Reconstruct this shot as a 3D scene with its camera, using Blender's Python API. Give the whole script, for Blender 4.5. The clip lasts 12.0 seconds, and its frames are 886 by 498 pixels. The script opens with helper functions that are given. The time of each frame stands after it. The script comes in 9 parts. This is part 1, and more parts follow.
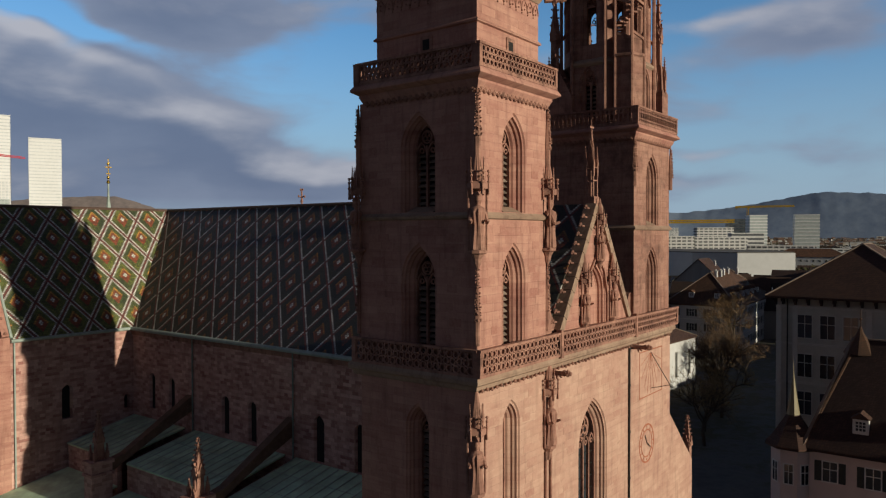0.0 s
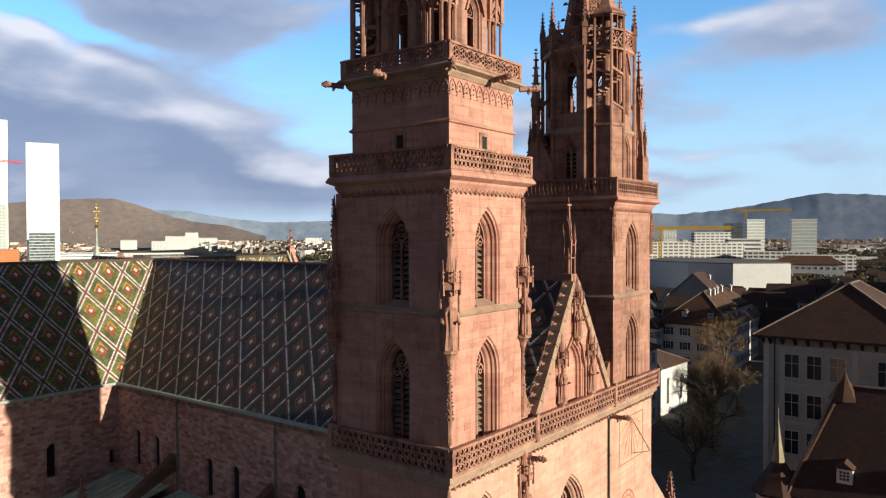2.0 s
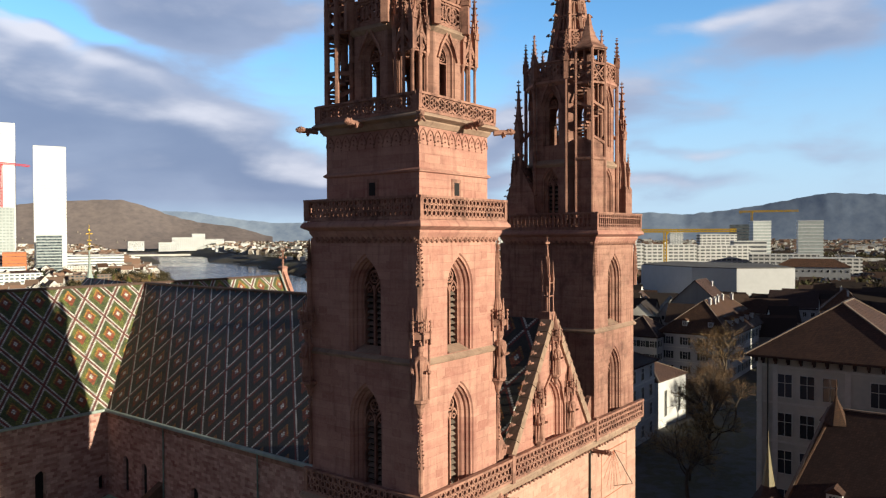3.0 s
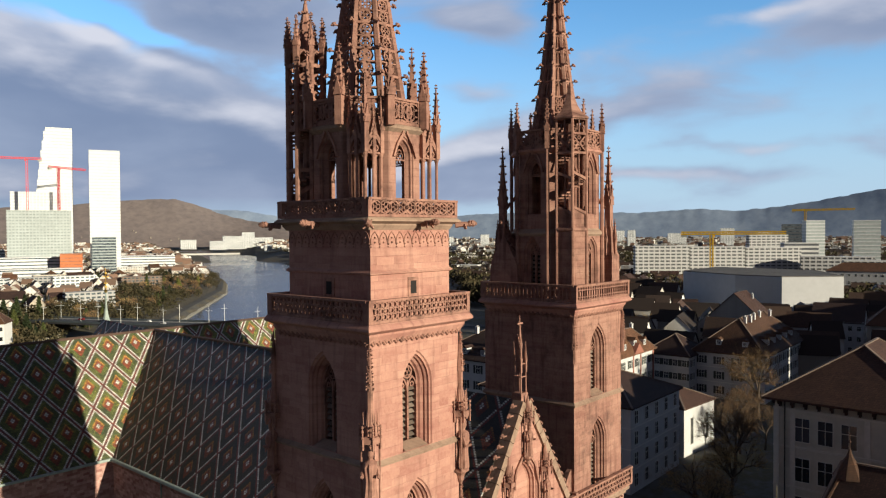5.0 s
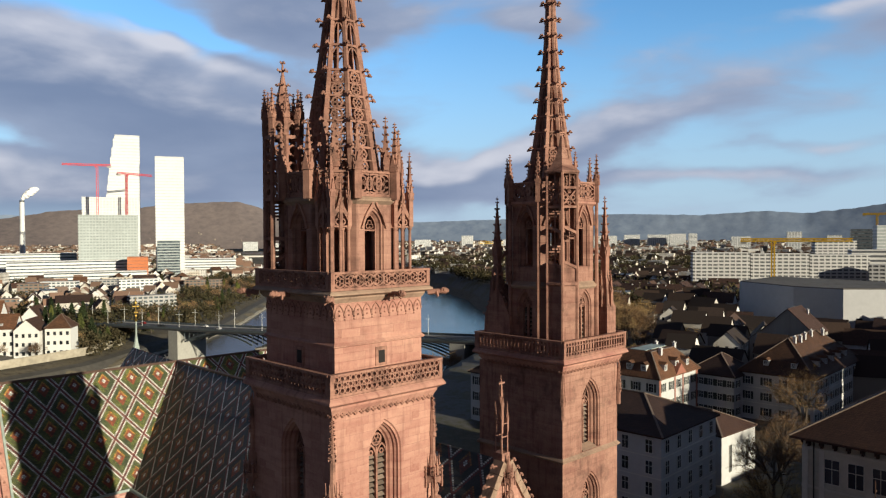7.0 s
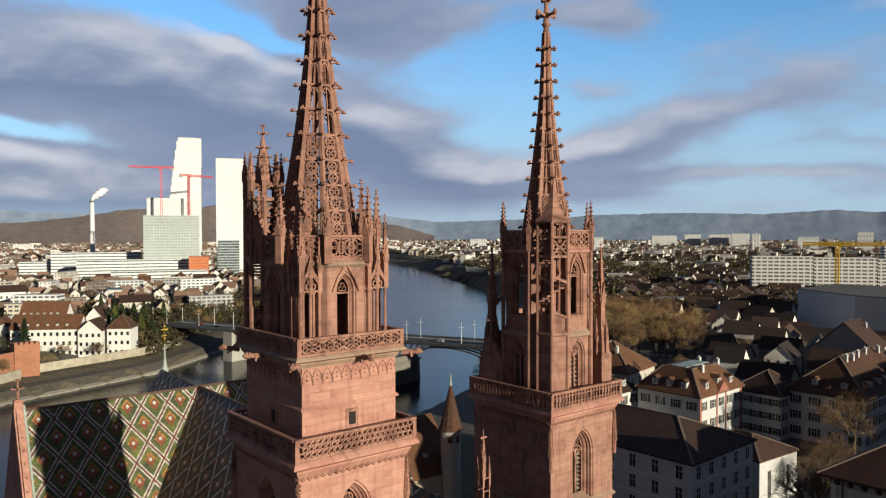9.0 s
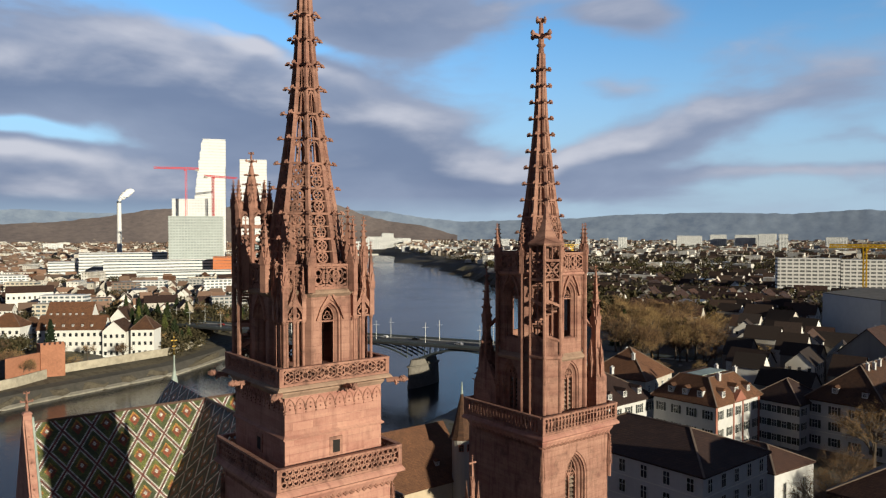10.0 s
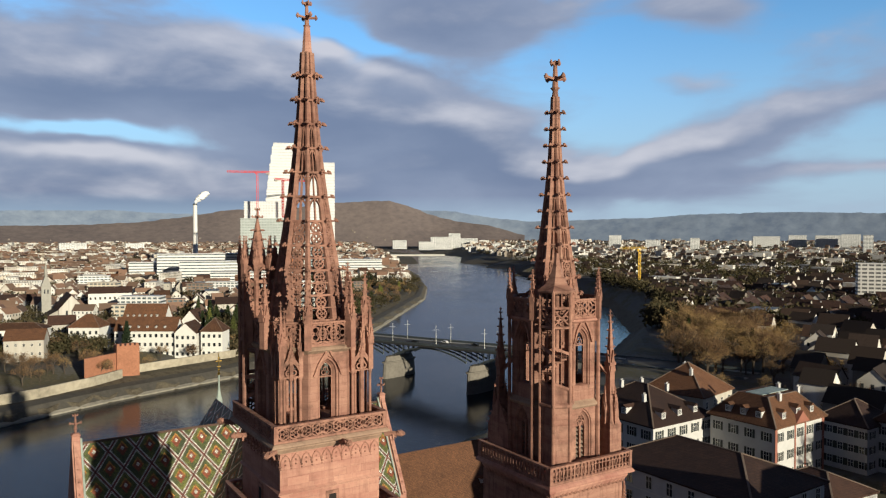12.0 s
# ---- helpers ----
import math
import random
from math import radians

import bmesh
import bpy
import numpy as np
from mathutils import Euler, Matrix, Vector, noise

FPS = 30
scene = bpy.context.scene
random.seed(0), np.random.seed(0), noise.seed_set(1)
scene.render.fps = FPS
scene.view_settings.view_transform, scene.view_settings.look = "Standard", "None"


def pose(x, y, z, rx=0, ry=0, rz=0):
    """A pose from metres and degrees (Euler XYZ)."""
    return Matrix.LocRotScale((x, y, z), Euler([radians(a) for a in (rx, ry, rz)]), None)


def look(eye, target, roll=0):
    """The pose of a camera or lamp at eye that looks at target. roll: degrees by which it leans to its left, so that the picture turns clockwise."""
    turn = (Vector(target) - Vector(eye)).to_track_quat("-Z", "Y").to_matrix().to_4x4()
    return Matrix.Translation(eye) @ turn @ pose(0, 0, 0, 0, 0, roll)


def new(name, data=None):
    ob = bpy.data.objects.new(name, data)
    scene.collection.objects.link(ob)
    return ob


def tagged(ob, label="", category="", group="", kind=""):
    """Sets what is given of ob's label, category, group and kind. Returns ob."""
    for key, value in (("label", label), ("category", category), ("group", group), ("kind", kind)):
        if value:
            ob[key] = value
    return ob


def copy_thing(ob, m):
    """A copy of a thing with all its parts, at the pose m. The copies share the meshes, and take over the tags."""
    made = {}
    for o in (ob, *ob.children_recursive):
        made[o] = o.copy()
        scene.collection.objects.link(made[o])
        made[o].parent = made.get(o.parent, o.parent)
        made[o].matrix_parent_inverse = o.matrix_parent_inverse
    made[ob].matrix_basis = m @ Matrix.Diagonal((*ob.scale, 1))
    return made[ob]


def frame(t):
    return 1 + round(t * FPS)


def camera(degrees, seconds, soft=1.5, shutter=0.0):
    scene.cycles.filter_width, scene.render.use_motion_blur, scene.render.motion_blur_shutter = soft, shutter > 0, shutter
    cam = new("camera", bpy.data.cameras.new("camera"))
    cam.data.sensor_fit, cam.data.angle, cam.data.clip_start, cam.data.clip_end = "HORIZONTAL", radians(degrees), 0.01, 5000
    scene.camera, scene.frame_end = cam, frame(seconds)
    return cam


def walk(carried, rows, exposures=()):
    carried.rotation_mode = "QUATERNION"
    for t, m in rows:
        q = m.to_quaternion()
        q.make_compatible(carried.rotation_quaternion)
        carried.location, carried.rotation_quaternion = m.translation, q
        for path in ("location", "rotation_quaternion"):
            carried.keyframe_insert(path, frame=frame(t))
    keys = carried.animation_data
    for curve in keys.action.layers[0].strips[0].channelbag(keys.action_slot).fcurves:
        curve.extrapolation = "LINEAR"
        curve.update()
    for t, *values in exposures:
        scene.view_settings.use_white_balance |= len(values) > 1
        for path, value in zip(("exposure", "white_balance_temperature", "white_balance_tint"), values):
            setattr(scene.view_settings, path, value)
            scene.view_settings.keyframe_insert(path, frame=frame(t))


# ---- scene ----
cam = camera(62.5, 12.0, soft=1.25)
PATH = [
    (0, (-31.314, -21.344, 24.852), (-15.373, -9.264, 24.482), -0.10),
    (0.5, (-31.293, -21.395, 26.197), (-15.344, -9.324, 25.829), -0.09),
    (1, (-31.189, -21.612, 27.527), (-15.234, -9.550, 27.167), -0.10),
    (1.5, (-30.977, -22.005, 28.828), (-15.020, -9.951, 28.475), -0.13),
    (2, (-30.623, -22.585, 30.115), (-14.663, -10.535, 29.767), -0.16),
    (2.5, (-30.130, -23.328, 31.408), (-14.189, -11.247, 31.062), -0.20),
    (3, (-29.535, -24.204, 32.742), (-13.681, -12.010, 32.397), -0.25),
    (5, (-26.250, -28.239, 38.495), (-11.212, -15.056, 38.065), -0.40),
    (5.5, (-25.409, -29.288, 39.645), (-10.544, -15.903, 39.230), -0.39),
    (6, (-24.579, -30.327, 40.676), (-9.930, -16.709, 40.268), -0.36),
    (6.5, (-23.752, -31.327, 41.596), (-9.426, -17.378, 41.197), -0.33),
    (7, (-22.896, -32.283, 42.471), (-8.950, -17.952, 42.093), -0.28),
    (9, (-19.251, -35.871, 46.340), (-6.463, -20.503, 45.915), -0.11),
    (9.5, (-18.321, -36.608, 47.236), (-5.760, -21.045, 46.794), -0.08),
    (10, (-17.424, -37.341, 48.103), (-5.127, -21.568, 47.664), -0.06),
    (10.5, (-16.572, -38.063, 48.938), (-4.602, -22.045, 48.519), -0.05),
    (11, (-15.737, -38.757, 49.775), (-4.143, -22.466, 49.373), -0.04),
    (11.5, (-14.888, -39.416, 50.657), (-3.683, -22.854, 50.259), -0.04),
    (12, (-13.971, -40.102, 51.680), (-3.188, -23.255, 51.227), -0.03),
]
walk(cam, [(t, look(eye, target, roll)) for t, eye, target, roll in PATH],
     exposures=[(0.0, -0.28), (0.1, -0.04), (0.2, 0.22), (0.3, 0.44), (0.4, 0.61), (0.5, 0.68), (3.0, 0.60), (5.0, 0.40), (7.0, 0.30), (9.0, 0.22), (12.0, 0.18)])

# ---------------------------------------------------------------- sky and sun
SUN_EL, SUN_OFF = 11.5, 4.1          # low winter sun, almost square on to the west front


def sky_world():
    w = bpy.data.worlds.new("sky")
    scene.world = w
    w.use_nodes = True
    nt = w.node_tree
    nt.nodes.clear()
    n, l = nt.nodes.new, nt.links.new
    out, bg = n("ShaderNodeOutputWorld"), n("ShaderNodeBackground")
    sky = n("ShaderNodeTexSky")
    sky.sky_type, sky.sun_disc = "NISHITA", False
    sky.sun_elevation, sky.sun_rotation = radians(SUN_EL), radians(180 - SUN_OFF)
    sky.air_density, sky.dust_density, sky.ozone_density = 1.0, 0.0, 4.0
    co = n("ShaderNodeTexCoord")
    sep = n("ShaderNodeSeparateXYZ")
    l(co.outputs["Generated"], sep.inputs[0])

    def m(op, a, b=None, c=None, clamp=False):
        k = n("ShaderNodeMath")
        k.operation, k.use_clamp = op, clamp
        for i, v in enumerate((a, b, c)):
            if v is None:
                continue
            if isinstance(v, (int, float)):
                k.inputs[i].default_value = v
            else:
                l(v, k.inputs[i])
        return k.outputs[0]

    X, Y, Z = sep.outputs
    az = m("MULTIPLY", m("ARCTAN2", Y, X), 57.2958)
    el = m("MULTIPLY", m("ARCSINE", Z), 57.2958)

    def fbm(u, v, seed, detail, rough):
        com = n("ShaderNodeCombineXYZ")
        l(u, com.inputs[0])
        l(v, com.inputs[1])
        com.inputs[2].default_value = seed
        k = n("ShaderNodeTexNoise")
        k.inputs["Scale"].default_value, k.inputs["Detail"].default_value = 1.0, detail
        k.inputs["Roughness"].default_value, k.inputs["Distortion"].default_value = rough, 0.25
        l(com.outputs[0], k.inputs["Vector"])
        return k.outputs[0]

    def clouds(up):
        """Cloud density along a direction, up degrees above the one that is looked in."""
        e = m("ADD", el, up)
        # bank outlines wander with a broad noise
        wob = m("MULTIPLY_ADD", fbm(m("MULTIPLY", az, 0.10), m("MULTIPLY", e, 0.16), 1.7, 3.0, 0.5), 3.4, -1.7)
        e2 = m("ADD", e, wob)
        d = m("MULTIPLY_ADD", fbm(m("MULTIPLY", az, 0.10), m("MULTIPLY", e, 0.27), CLOUD_SEED, 8.0, 0.50), 0.95, -0.36)
        for a0, e0, ra, re, slope, wt in BANKS:
            da = m("SUBTRACT", az, a0)
            de = m("SUBTRACT", m("MULTIPLY_ADD", da, -slope, e2), e0)
            qa, qe = m("MULTIPLY", da, 1.0 / ra), m("MULTIPLY", de, 1.0 / re)
            q = m("MULTIPLY_ADD", qa, qa, m("MULTIPLY", qe, qe))
            d = m("MULTIPLY_ADD", m("POWER", 2.718, m("MULTIPLY", q, -1.0)), wt, d)
        return d

    # unseen dark deck, added behind and overhead to cut fill; breaks over the town
    high = m("MAXIMUM", m("SUBTRACT", Z, 0.37), 0.0)
    deck = m("MULTIPLY", m("SUBTRACT", 0.75, m("ADD", X, Y)), 1.1, clamp=True)
    dens0 = clouds(0.0)
    dens = m("ADD", m("MULTIPLY_ADD", deck, 0.6, dens0), m("MULTIPLY", high, 1.2))
    above = clouds(1.5)
    cover = n("ShaderNodeMapRange")
    cover.interpolation_type = "SMOOTHSTEP"
    cover.inputs["From Min"].default_value, cover.inputs["From Max"].default_value = COVER
    l(dens, cover.inputs["Value"])
    fade = n("ShaderNodeMapRange")
    fade.inputs["From Min"].default_value, fade.inputs["From Max"].default_value = -0.01, 0.05
    l(Z, fade.inputs["Value"])
    amount = m("MULTIPLY", m("MULTIPLY", cover.outputs[0], fade.outputs[0]), 0.96)
    # sunlit upper rims are white, thin cloud pale, thick parts grey-blue, the unseen deck darkened against fill
    rim = n("ShaderNodeMapRange")
    rim.interpolation_type = "SMOOTHSTEP"
    rim.inputs["From Min"].default_value, rim.inputs["From Max"].default_value = -0.02, 0.66
    l(m("SUBTRACT", dens0, above), rim.inputs["Value"])
    thick = n("ShaderNodeMapRange")
    thick.interpolation_type = "SMOOTHSTEP"
    thick.inputs["From Min"].default_value, thick.inputs["From Max"].default_value = 0.20, 0.95
    l(dens, thick.inputs["Value"])
    body = n("ShaderNodeMix")
    body.data_type = "RGBA"
    body.inputs[6].default_value, body.inputs[7].default_value = CLOUD_THIN, CLOUD_GREY
    l(thick.outputs[0], body.inputs[0])
    col = n("ShaderNodeMix")
    col.data_type = "RGBA"
    col.inputs[7].default_value = CLOUD_WHITE
    l(body.outputs[2], col.inputs[6])
    l(m("MULTIPLY", rim.outputs[0], 0.9), col.inputs[0])
    base = n("ShaderNodeMix")
    base.data_type = "RGBA"
    base.inputs[7].default_value = UNSEEN_DECK
    l(col.outputs[2], base.inputs[6])
    l(m("MULTIPLY_ADD", deck, 0.85, m("MULTIPLY", high, 2.8), clamp=True), base.inputs[0])
    mix = n("ShaderNodeMix")
    mix.data_type = "RGBA"
    l(amount, mix.inputs[0])
    tint = n("ShaderNodeMix")
    tint.data_type, tint.blend_type = "RGBA", "MULTIPLY"
    tint.inputs[0].default_value = 1.0
    tint.inputs[7].default_value = SKY_TINT
    l(sky.outputs[0], tint.inputs[6])
    # pale haze low over the horizon
    low = n("ShaderNodeMapRange")
    low.interpolation_type = "SMOOTHSTEP"
    low.inputs["From Min"].default_value, low.inputs["From Max"].default_value = 0.30, 0.0
    l(Z, low.inputs["Value"])
    haze = n("ShaderNodeMix")
    haze.data_type = "RGBA"
    haze.inputs[7].default_value = HAZE
    l(m("MULTIPLY", low.outputs[0], 0.92), haze.inputs[0])
    l(tint.outputs[2], haze.inputs[6])
    l(haze.outputs[2], mix.inputs[6])
    l(base.outputs[2], mix.inputs[7])
    l(mix.outputs[2], bg.inputs[0])
    bg.inputs[1].default_value = SKY_STRENGTH
    l(bg.outputs[0], out.inputs[0])


SKY_STRENGTH, CLOUD_SEED = 0.092, 3.7
SKY_TINT, HAZE = (1.62, 1.92, 1.98, 1), (3.7, 5.0, 6.6, 1)
UNSEEN_DECK, COVER = (0.43, 0.43, 0.64, 1), (0.10, 0.46)
CLOUD_WHITE, CLOUD_THIN, CLOUD_GREY = (6.1, 6.2, 6.9, 1), (2.85, 3.4, 4.7, 1), (1.7, 2.2, 3.45, 1)
# banks of cloud: bearing, height, half length and half height in degrees, slope, weight (minus: a gap)
BANKS = [(84, 11.0, 16, 3.6, 0.0, 0.65), (66, 9.6, 13, 3.3, 0.20, 0.65), (54.5, 7.6, 5.5, 2.0, 0.3, 0.45), (56.5, 16.2, 6.8, 3.9, 0.0, 0.65), (60, 23, 16, 4.0, 0.0, 0.5),
         (87, 18.5, 10, 2.4, 0.0, 0.6), (80, 3.0, 26, 3.2, 0.0, 0.9), (52, 5.0, 10, 1.4, 0.0, 0.36), (65.5, 15.2, 6.5, 0.8, 0.27, -0.5), (83, 7.2, 6, 0.6, 0.05, -0.6),
         (30, 8.8, 12, 1.9, -0.27, 0.36), (10, 13.8, 6, 1.8, -0.1, 0.46), (38.5, 16.3, 4.2, 1.5, 0.0, 0.42), (38.5, 10.6, 3.0, 1.2, 0.0, 0.36), (40, 6.3, 7, 0.9, -0.1, 0.34),
         (16, 15.5, 5, 0.9, 0.0, 0.30), (30, 4.2, 16, 0.6, 0.02, 0.26), (20, 6.0, 8, 0.5, 0.0, 0.24), (45, 3.2, 9, 0.8, 0.0, 0.28)]
sky_world()
sun = new("sun", bpy.data.lights.new("sun", "SUN"))
sun.data.energy, sun.data.angle, sun.data.color = 5.0, radians(0.55), (1.0, 0.915, 0.705)
_s = Vector((math.sin(radians(SUN_OFF)) * math.cos(radians(SUN_EL)), -math.cos(radians(SUN_OFF)) * math.cos(radians(SUN_EL)), math.sin(radians(SUN_EL))))
sun.matrix_world = look(_s * 200, (0, 0, 0))


# ---------------------------------------------------------------- materials
class Mat:
    """A small helper to write node materials in few lines."""

    def __init__(self, name, rough=0.8, metal=0.0, spec=0.4):
        self.mat = bpy.data.materials.new(name)
        self.mat.use_nodes = True
        self.nt = self.mat.node_tree
        self.b = self.nt.nodes["Principled BSDF"]
        self.b.inputs["Roughness"].default_value = rough
        self.b.inputs["Metallic"].default_value = metal
        self.b.inputs["Specular IOR Level"].default_value = spec

    def node(self, kind, **inputs):
        k = self.nt.nodes.new(kind)
        for key, v in inputs.items():
            k.inputs[key].default_value = v
        return k

    def link(self, a, b):
        self.nt.links.new(a, b)

    def math(self, op, a, b=None, c=None, clamp=False):
        k = self.nt.nodes.new("ShaderNodeMath")
        k.operation, k.use_clamp = op, clamp
        for i, v in enumerate((a, b, c)):
            if v is None:
                continue
            if isinstance(v, (int, float)):
                k.inputs[i].default_value = v
            else:
                self.link(v, k.inputs[i])
        return k.outputs[0]

    def coords(self, kind="Object"):
        return self.nt.nodes.new("ShaderNodeTexCoord").outputs[kind]

    def position(self):
        return self.nt.nodes.new("ShaderNodeNewGeometry").outputs["Position"]

    def xyz(self, v):
        s = self.nt.nodes.new("ShaderNodeSeparateXYZ")
        self.link(v, s.inputs[0])
        return s.outputs

    def combine(self, x, y, z=0.0):
        c = self.nt.nodes.new("ShaderNodeCombineXYZ")
        for i, v in enumerate((x, y, z)):
            if isinstance(v, (int, float)):
                c.inputs[i].default_value = v
            else:
                self.link(v, c.inputs[i])
        return c.outputs[0]

    def noise(self, v, scale, detail=4.0, rough=0.55):
        k = self.node("ShaderNodeTexNoise", Scale=scale, Detail=detail, Roughness=rough)
        self.link(v, k.inputs["Vector"])
        return k.outputs[0]

    def ramp(self, fac, stops):
        k = self.nt.nodes.new("ShaderNodeValToRGB")
        el = k.color_ramp.elements
        while len(el) < len(stops):
            el.new(0.5)
        for e, (p, c) in zip(el, stops):
            e.position, e.color = p, (*c, 1)
        self.link(fac, k.inputs[0])
        return k.outputs[0]

    def mix(self, fac, a, b, mode="MIX"):
        k = self.nt.nodes.new("ShaderNodeMix")
        k.data_type, k.blend_type = "RGBA", mode
        for i, v in ((0, fac), (6, a), (7, b)):
            if isinstance(v, (int, float)):
                k.inputs[i].default_value = v
            elif isinstance(v, tuple):
                k.inputs[i].default_value = (*v, 1)
            else:
                self.link(v, k.inputs[i])
        return k.outputs[2]

    def random(self):
        return self.nt.nodes.new("ShaderNodeObjectInfo").outputs["Random"]

    def island(self):
        return self.nt.nodes.new("ShaderNodeNewGeometry").outputs["Random Per Island"]

    def colour(self, c):
        if isinstance(c, tuple):
            self.b.inputs["Base Color"].default_value = (*c, 1)
        else:
            self.link(c, self.b.inputs["Base Color"])

    def rough(self, f):
        self.link(f, self.b.inputs["Roughness"])

    def bump(self, h, strength, dist=0.02):
        k = self.node("ShaderNodeBump", Strength=strength, Distance=dist)
        self.link(h, k.inputs["Height"])
        self.link(k.outputs[0], self.b.inputs["Normal"])


def sandstone(name, light, dark, course=0.46, length=1.25, spread=0.9, dirt=0.5, mortar=0.35, soot=0.0, joint=None):
    """Coursed sandstone: blocks of changing tone, soot streaks and fine grain."""
    k = Mat(name, 0.88, spec=0.25)
    p = k.position()
    x, y, z = k.xyz(p)
    u = k.math("ADD", x, y)
    uv = k.combine(u, z)
    br = k.node("ShaderNodeTexBrick", Scale=1.0)
    br.inputs["Mortar Size"].default_value = 0.010
    br.inputs["Mortar Smooth"].default_value = 0.3
    br.inputs["Brick Width"].default_value, br.inputs["Row Height"].default_value = length, course
    br.inputs["Color1"].default_value, br.inputs["Color2"].default_value = (0, 0, 0, 1), (1, 1, 1, 1)
    br.inputs["Mortar"].default_value = (0.5, 0.5, 0.5, 1)
    br.inputs["Bias"].default_value = 0.0
    br.offset_frequency, br.squash_frequency, br.squash = 2, 3, 0.7
    k.link(uv, br.inputs["Vector"])
    big = k.noise(p, 0.35, 5)
    fine = k.noise(p, 7.0, 6, 0.65)
    bed = k.noise(k.combine(k.math("MULTIPLY", u, 0.35), k.math("MULTIPLY", z, 2.6), 0.0), 1.2, 3)
    t = k.math("MULTIPLY_ADD", br.outputs["Color"], 0.20 * spread, k.math("MULTIPLY_ADD", big, 0.5, k.math("MULTIPLY_ADD", fine, 0.26, k.math("MULTIPLY_ADD", bed, 0.40, 0.10 - 0.10 * max(1.0, spread)))))
    base = k.ramp(t, [(0.32, dark), (0.62, tuple((a + b) / 2 for a, b in zip(light, dark))), (0.95, light)])
    streak = k.noise(k.combine(k.math("MULTIPLY", u, 2.2), k.math("MULTIPLY", z, 0.22), 3.0), 1.0, 5, 0.6)
    s = k.ramp(streak, [(0.50, (0, 0, 0)), (0.74, (1, 1, 1))])
    base = k.mix(k.math("MULTIPLY", s, dirt), base, tuple(c * 0.42 for c in dark))
    if soot:
        crust = k.ramp(k.math("MULTIPLY_ADD", k.noise(p, 1.1, 6, 0.7), 0.7, k.math("MULTIPLY", k.noise(p, 0.23, 3), 0.3)), [(0.50, (0, 0, 0)), (0.66, (1, 1, 1))])
        base = k.mix(k.math("MULTIPLY", crust, soot), base, (0.060, 0.036, 0.030))
    base = k.mix(k.math("MULTIPLY", br.outputs["Fac"], mortar), base, joint or tuple(c * 0.75 for c in dark))
    k.colour(base)
    h = k.math("SUBTRACT", k.math("MULTIPLY_ADD", fine, 0.35, k.math("MULTIPLY", br.outputs["Color"], 0.2)), br.outputs["Fac"])
    k.bump(h, 0.55, 0.03)
    return k.mat


STONE = sandstone("red_sandstone", (0.56, 0.322, 0.244), (0.262, 0.095, 0.080), spread=0.75, dirt=0.45, soot=0.2, mortar=0.3)
# Front stone: a paler facing, its sunlit look also put into the colour.
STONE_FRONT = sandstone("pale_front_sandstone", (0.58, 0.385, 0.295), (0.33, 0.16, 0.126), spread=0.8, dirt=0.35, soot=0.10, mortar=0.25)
STONE_UP = sandstone("weathered_sandstone", (0.48, 0.275, 0.205), (0.16, 0.062, 0.051), spread=0.6, dirt=0.7, soot=0.55)
STONE_CARVED = sandstone("carved_sandstone", (0.51, 0.285, 0.21), (0.18, 0.075, 0.06), spread=0.3, dirt=0.7, mortar=0.1, soot=0.75)
STONE_RUBBLE = sandstone("rubble_sandstone", (0.64, 0.40, 0.335), (0.25, 0.092, 0.080), course=0.27, length=0.62, spread=2.3, dirt=0.3, mortar=0.55, soot=0.2, joint=(0.36, 0.27, 0.23))
STONE_PALE = sandstone("pale_weathered_stone", (0.44, 0.32, 0.235), (0.23, 0.135, 0.10), spread=0.3, dirt=0.5, mortar=0.1, soot=0.4)


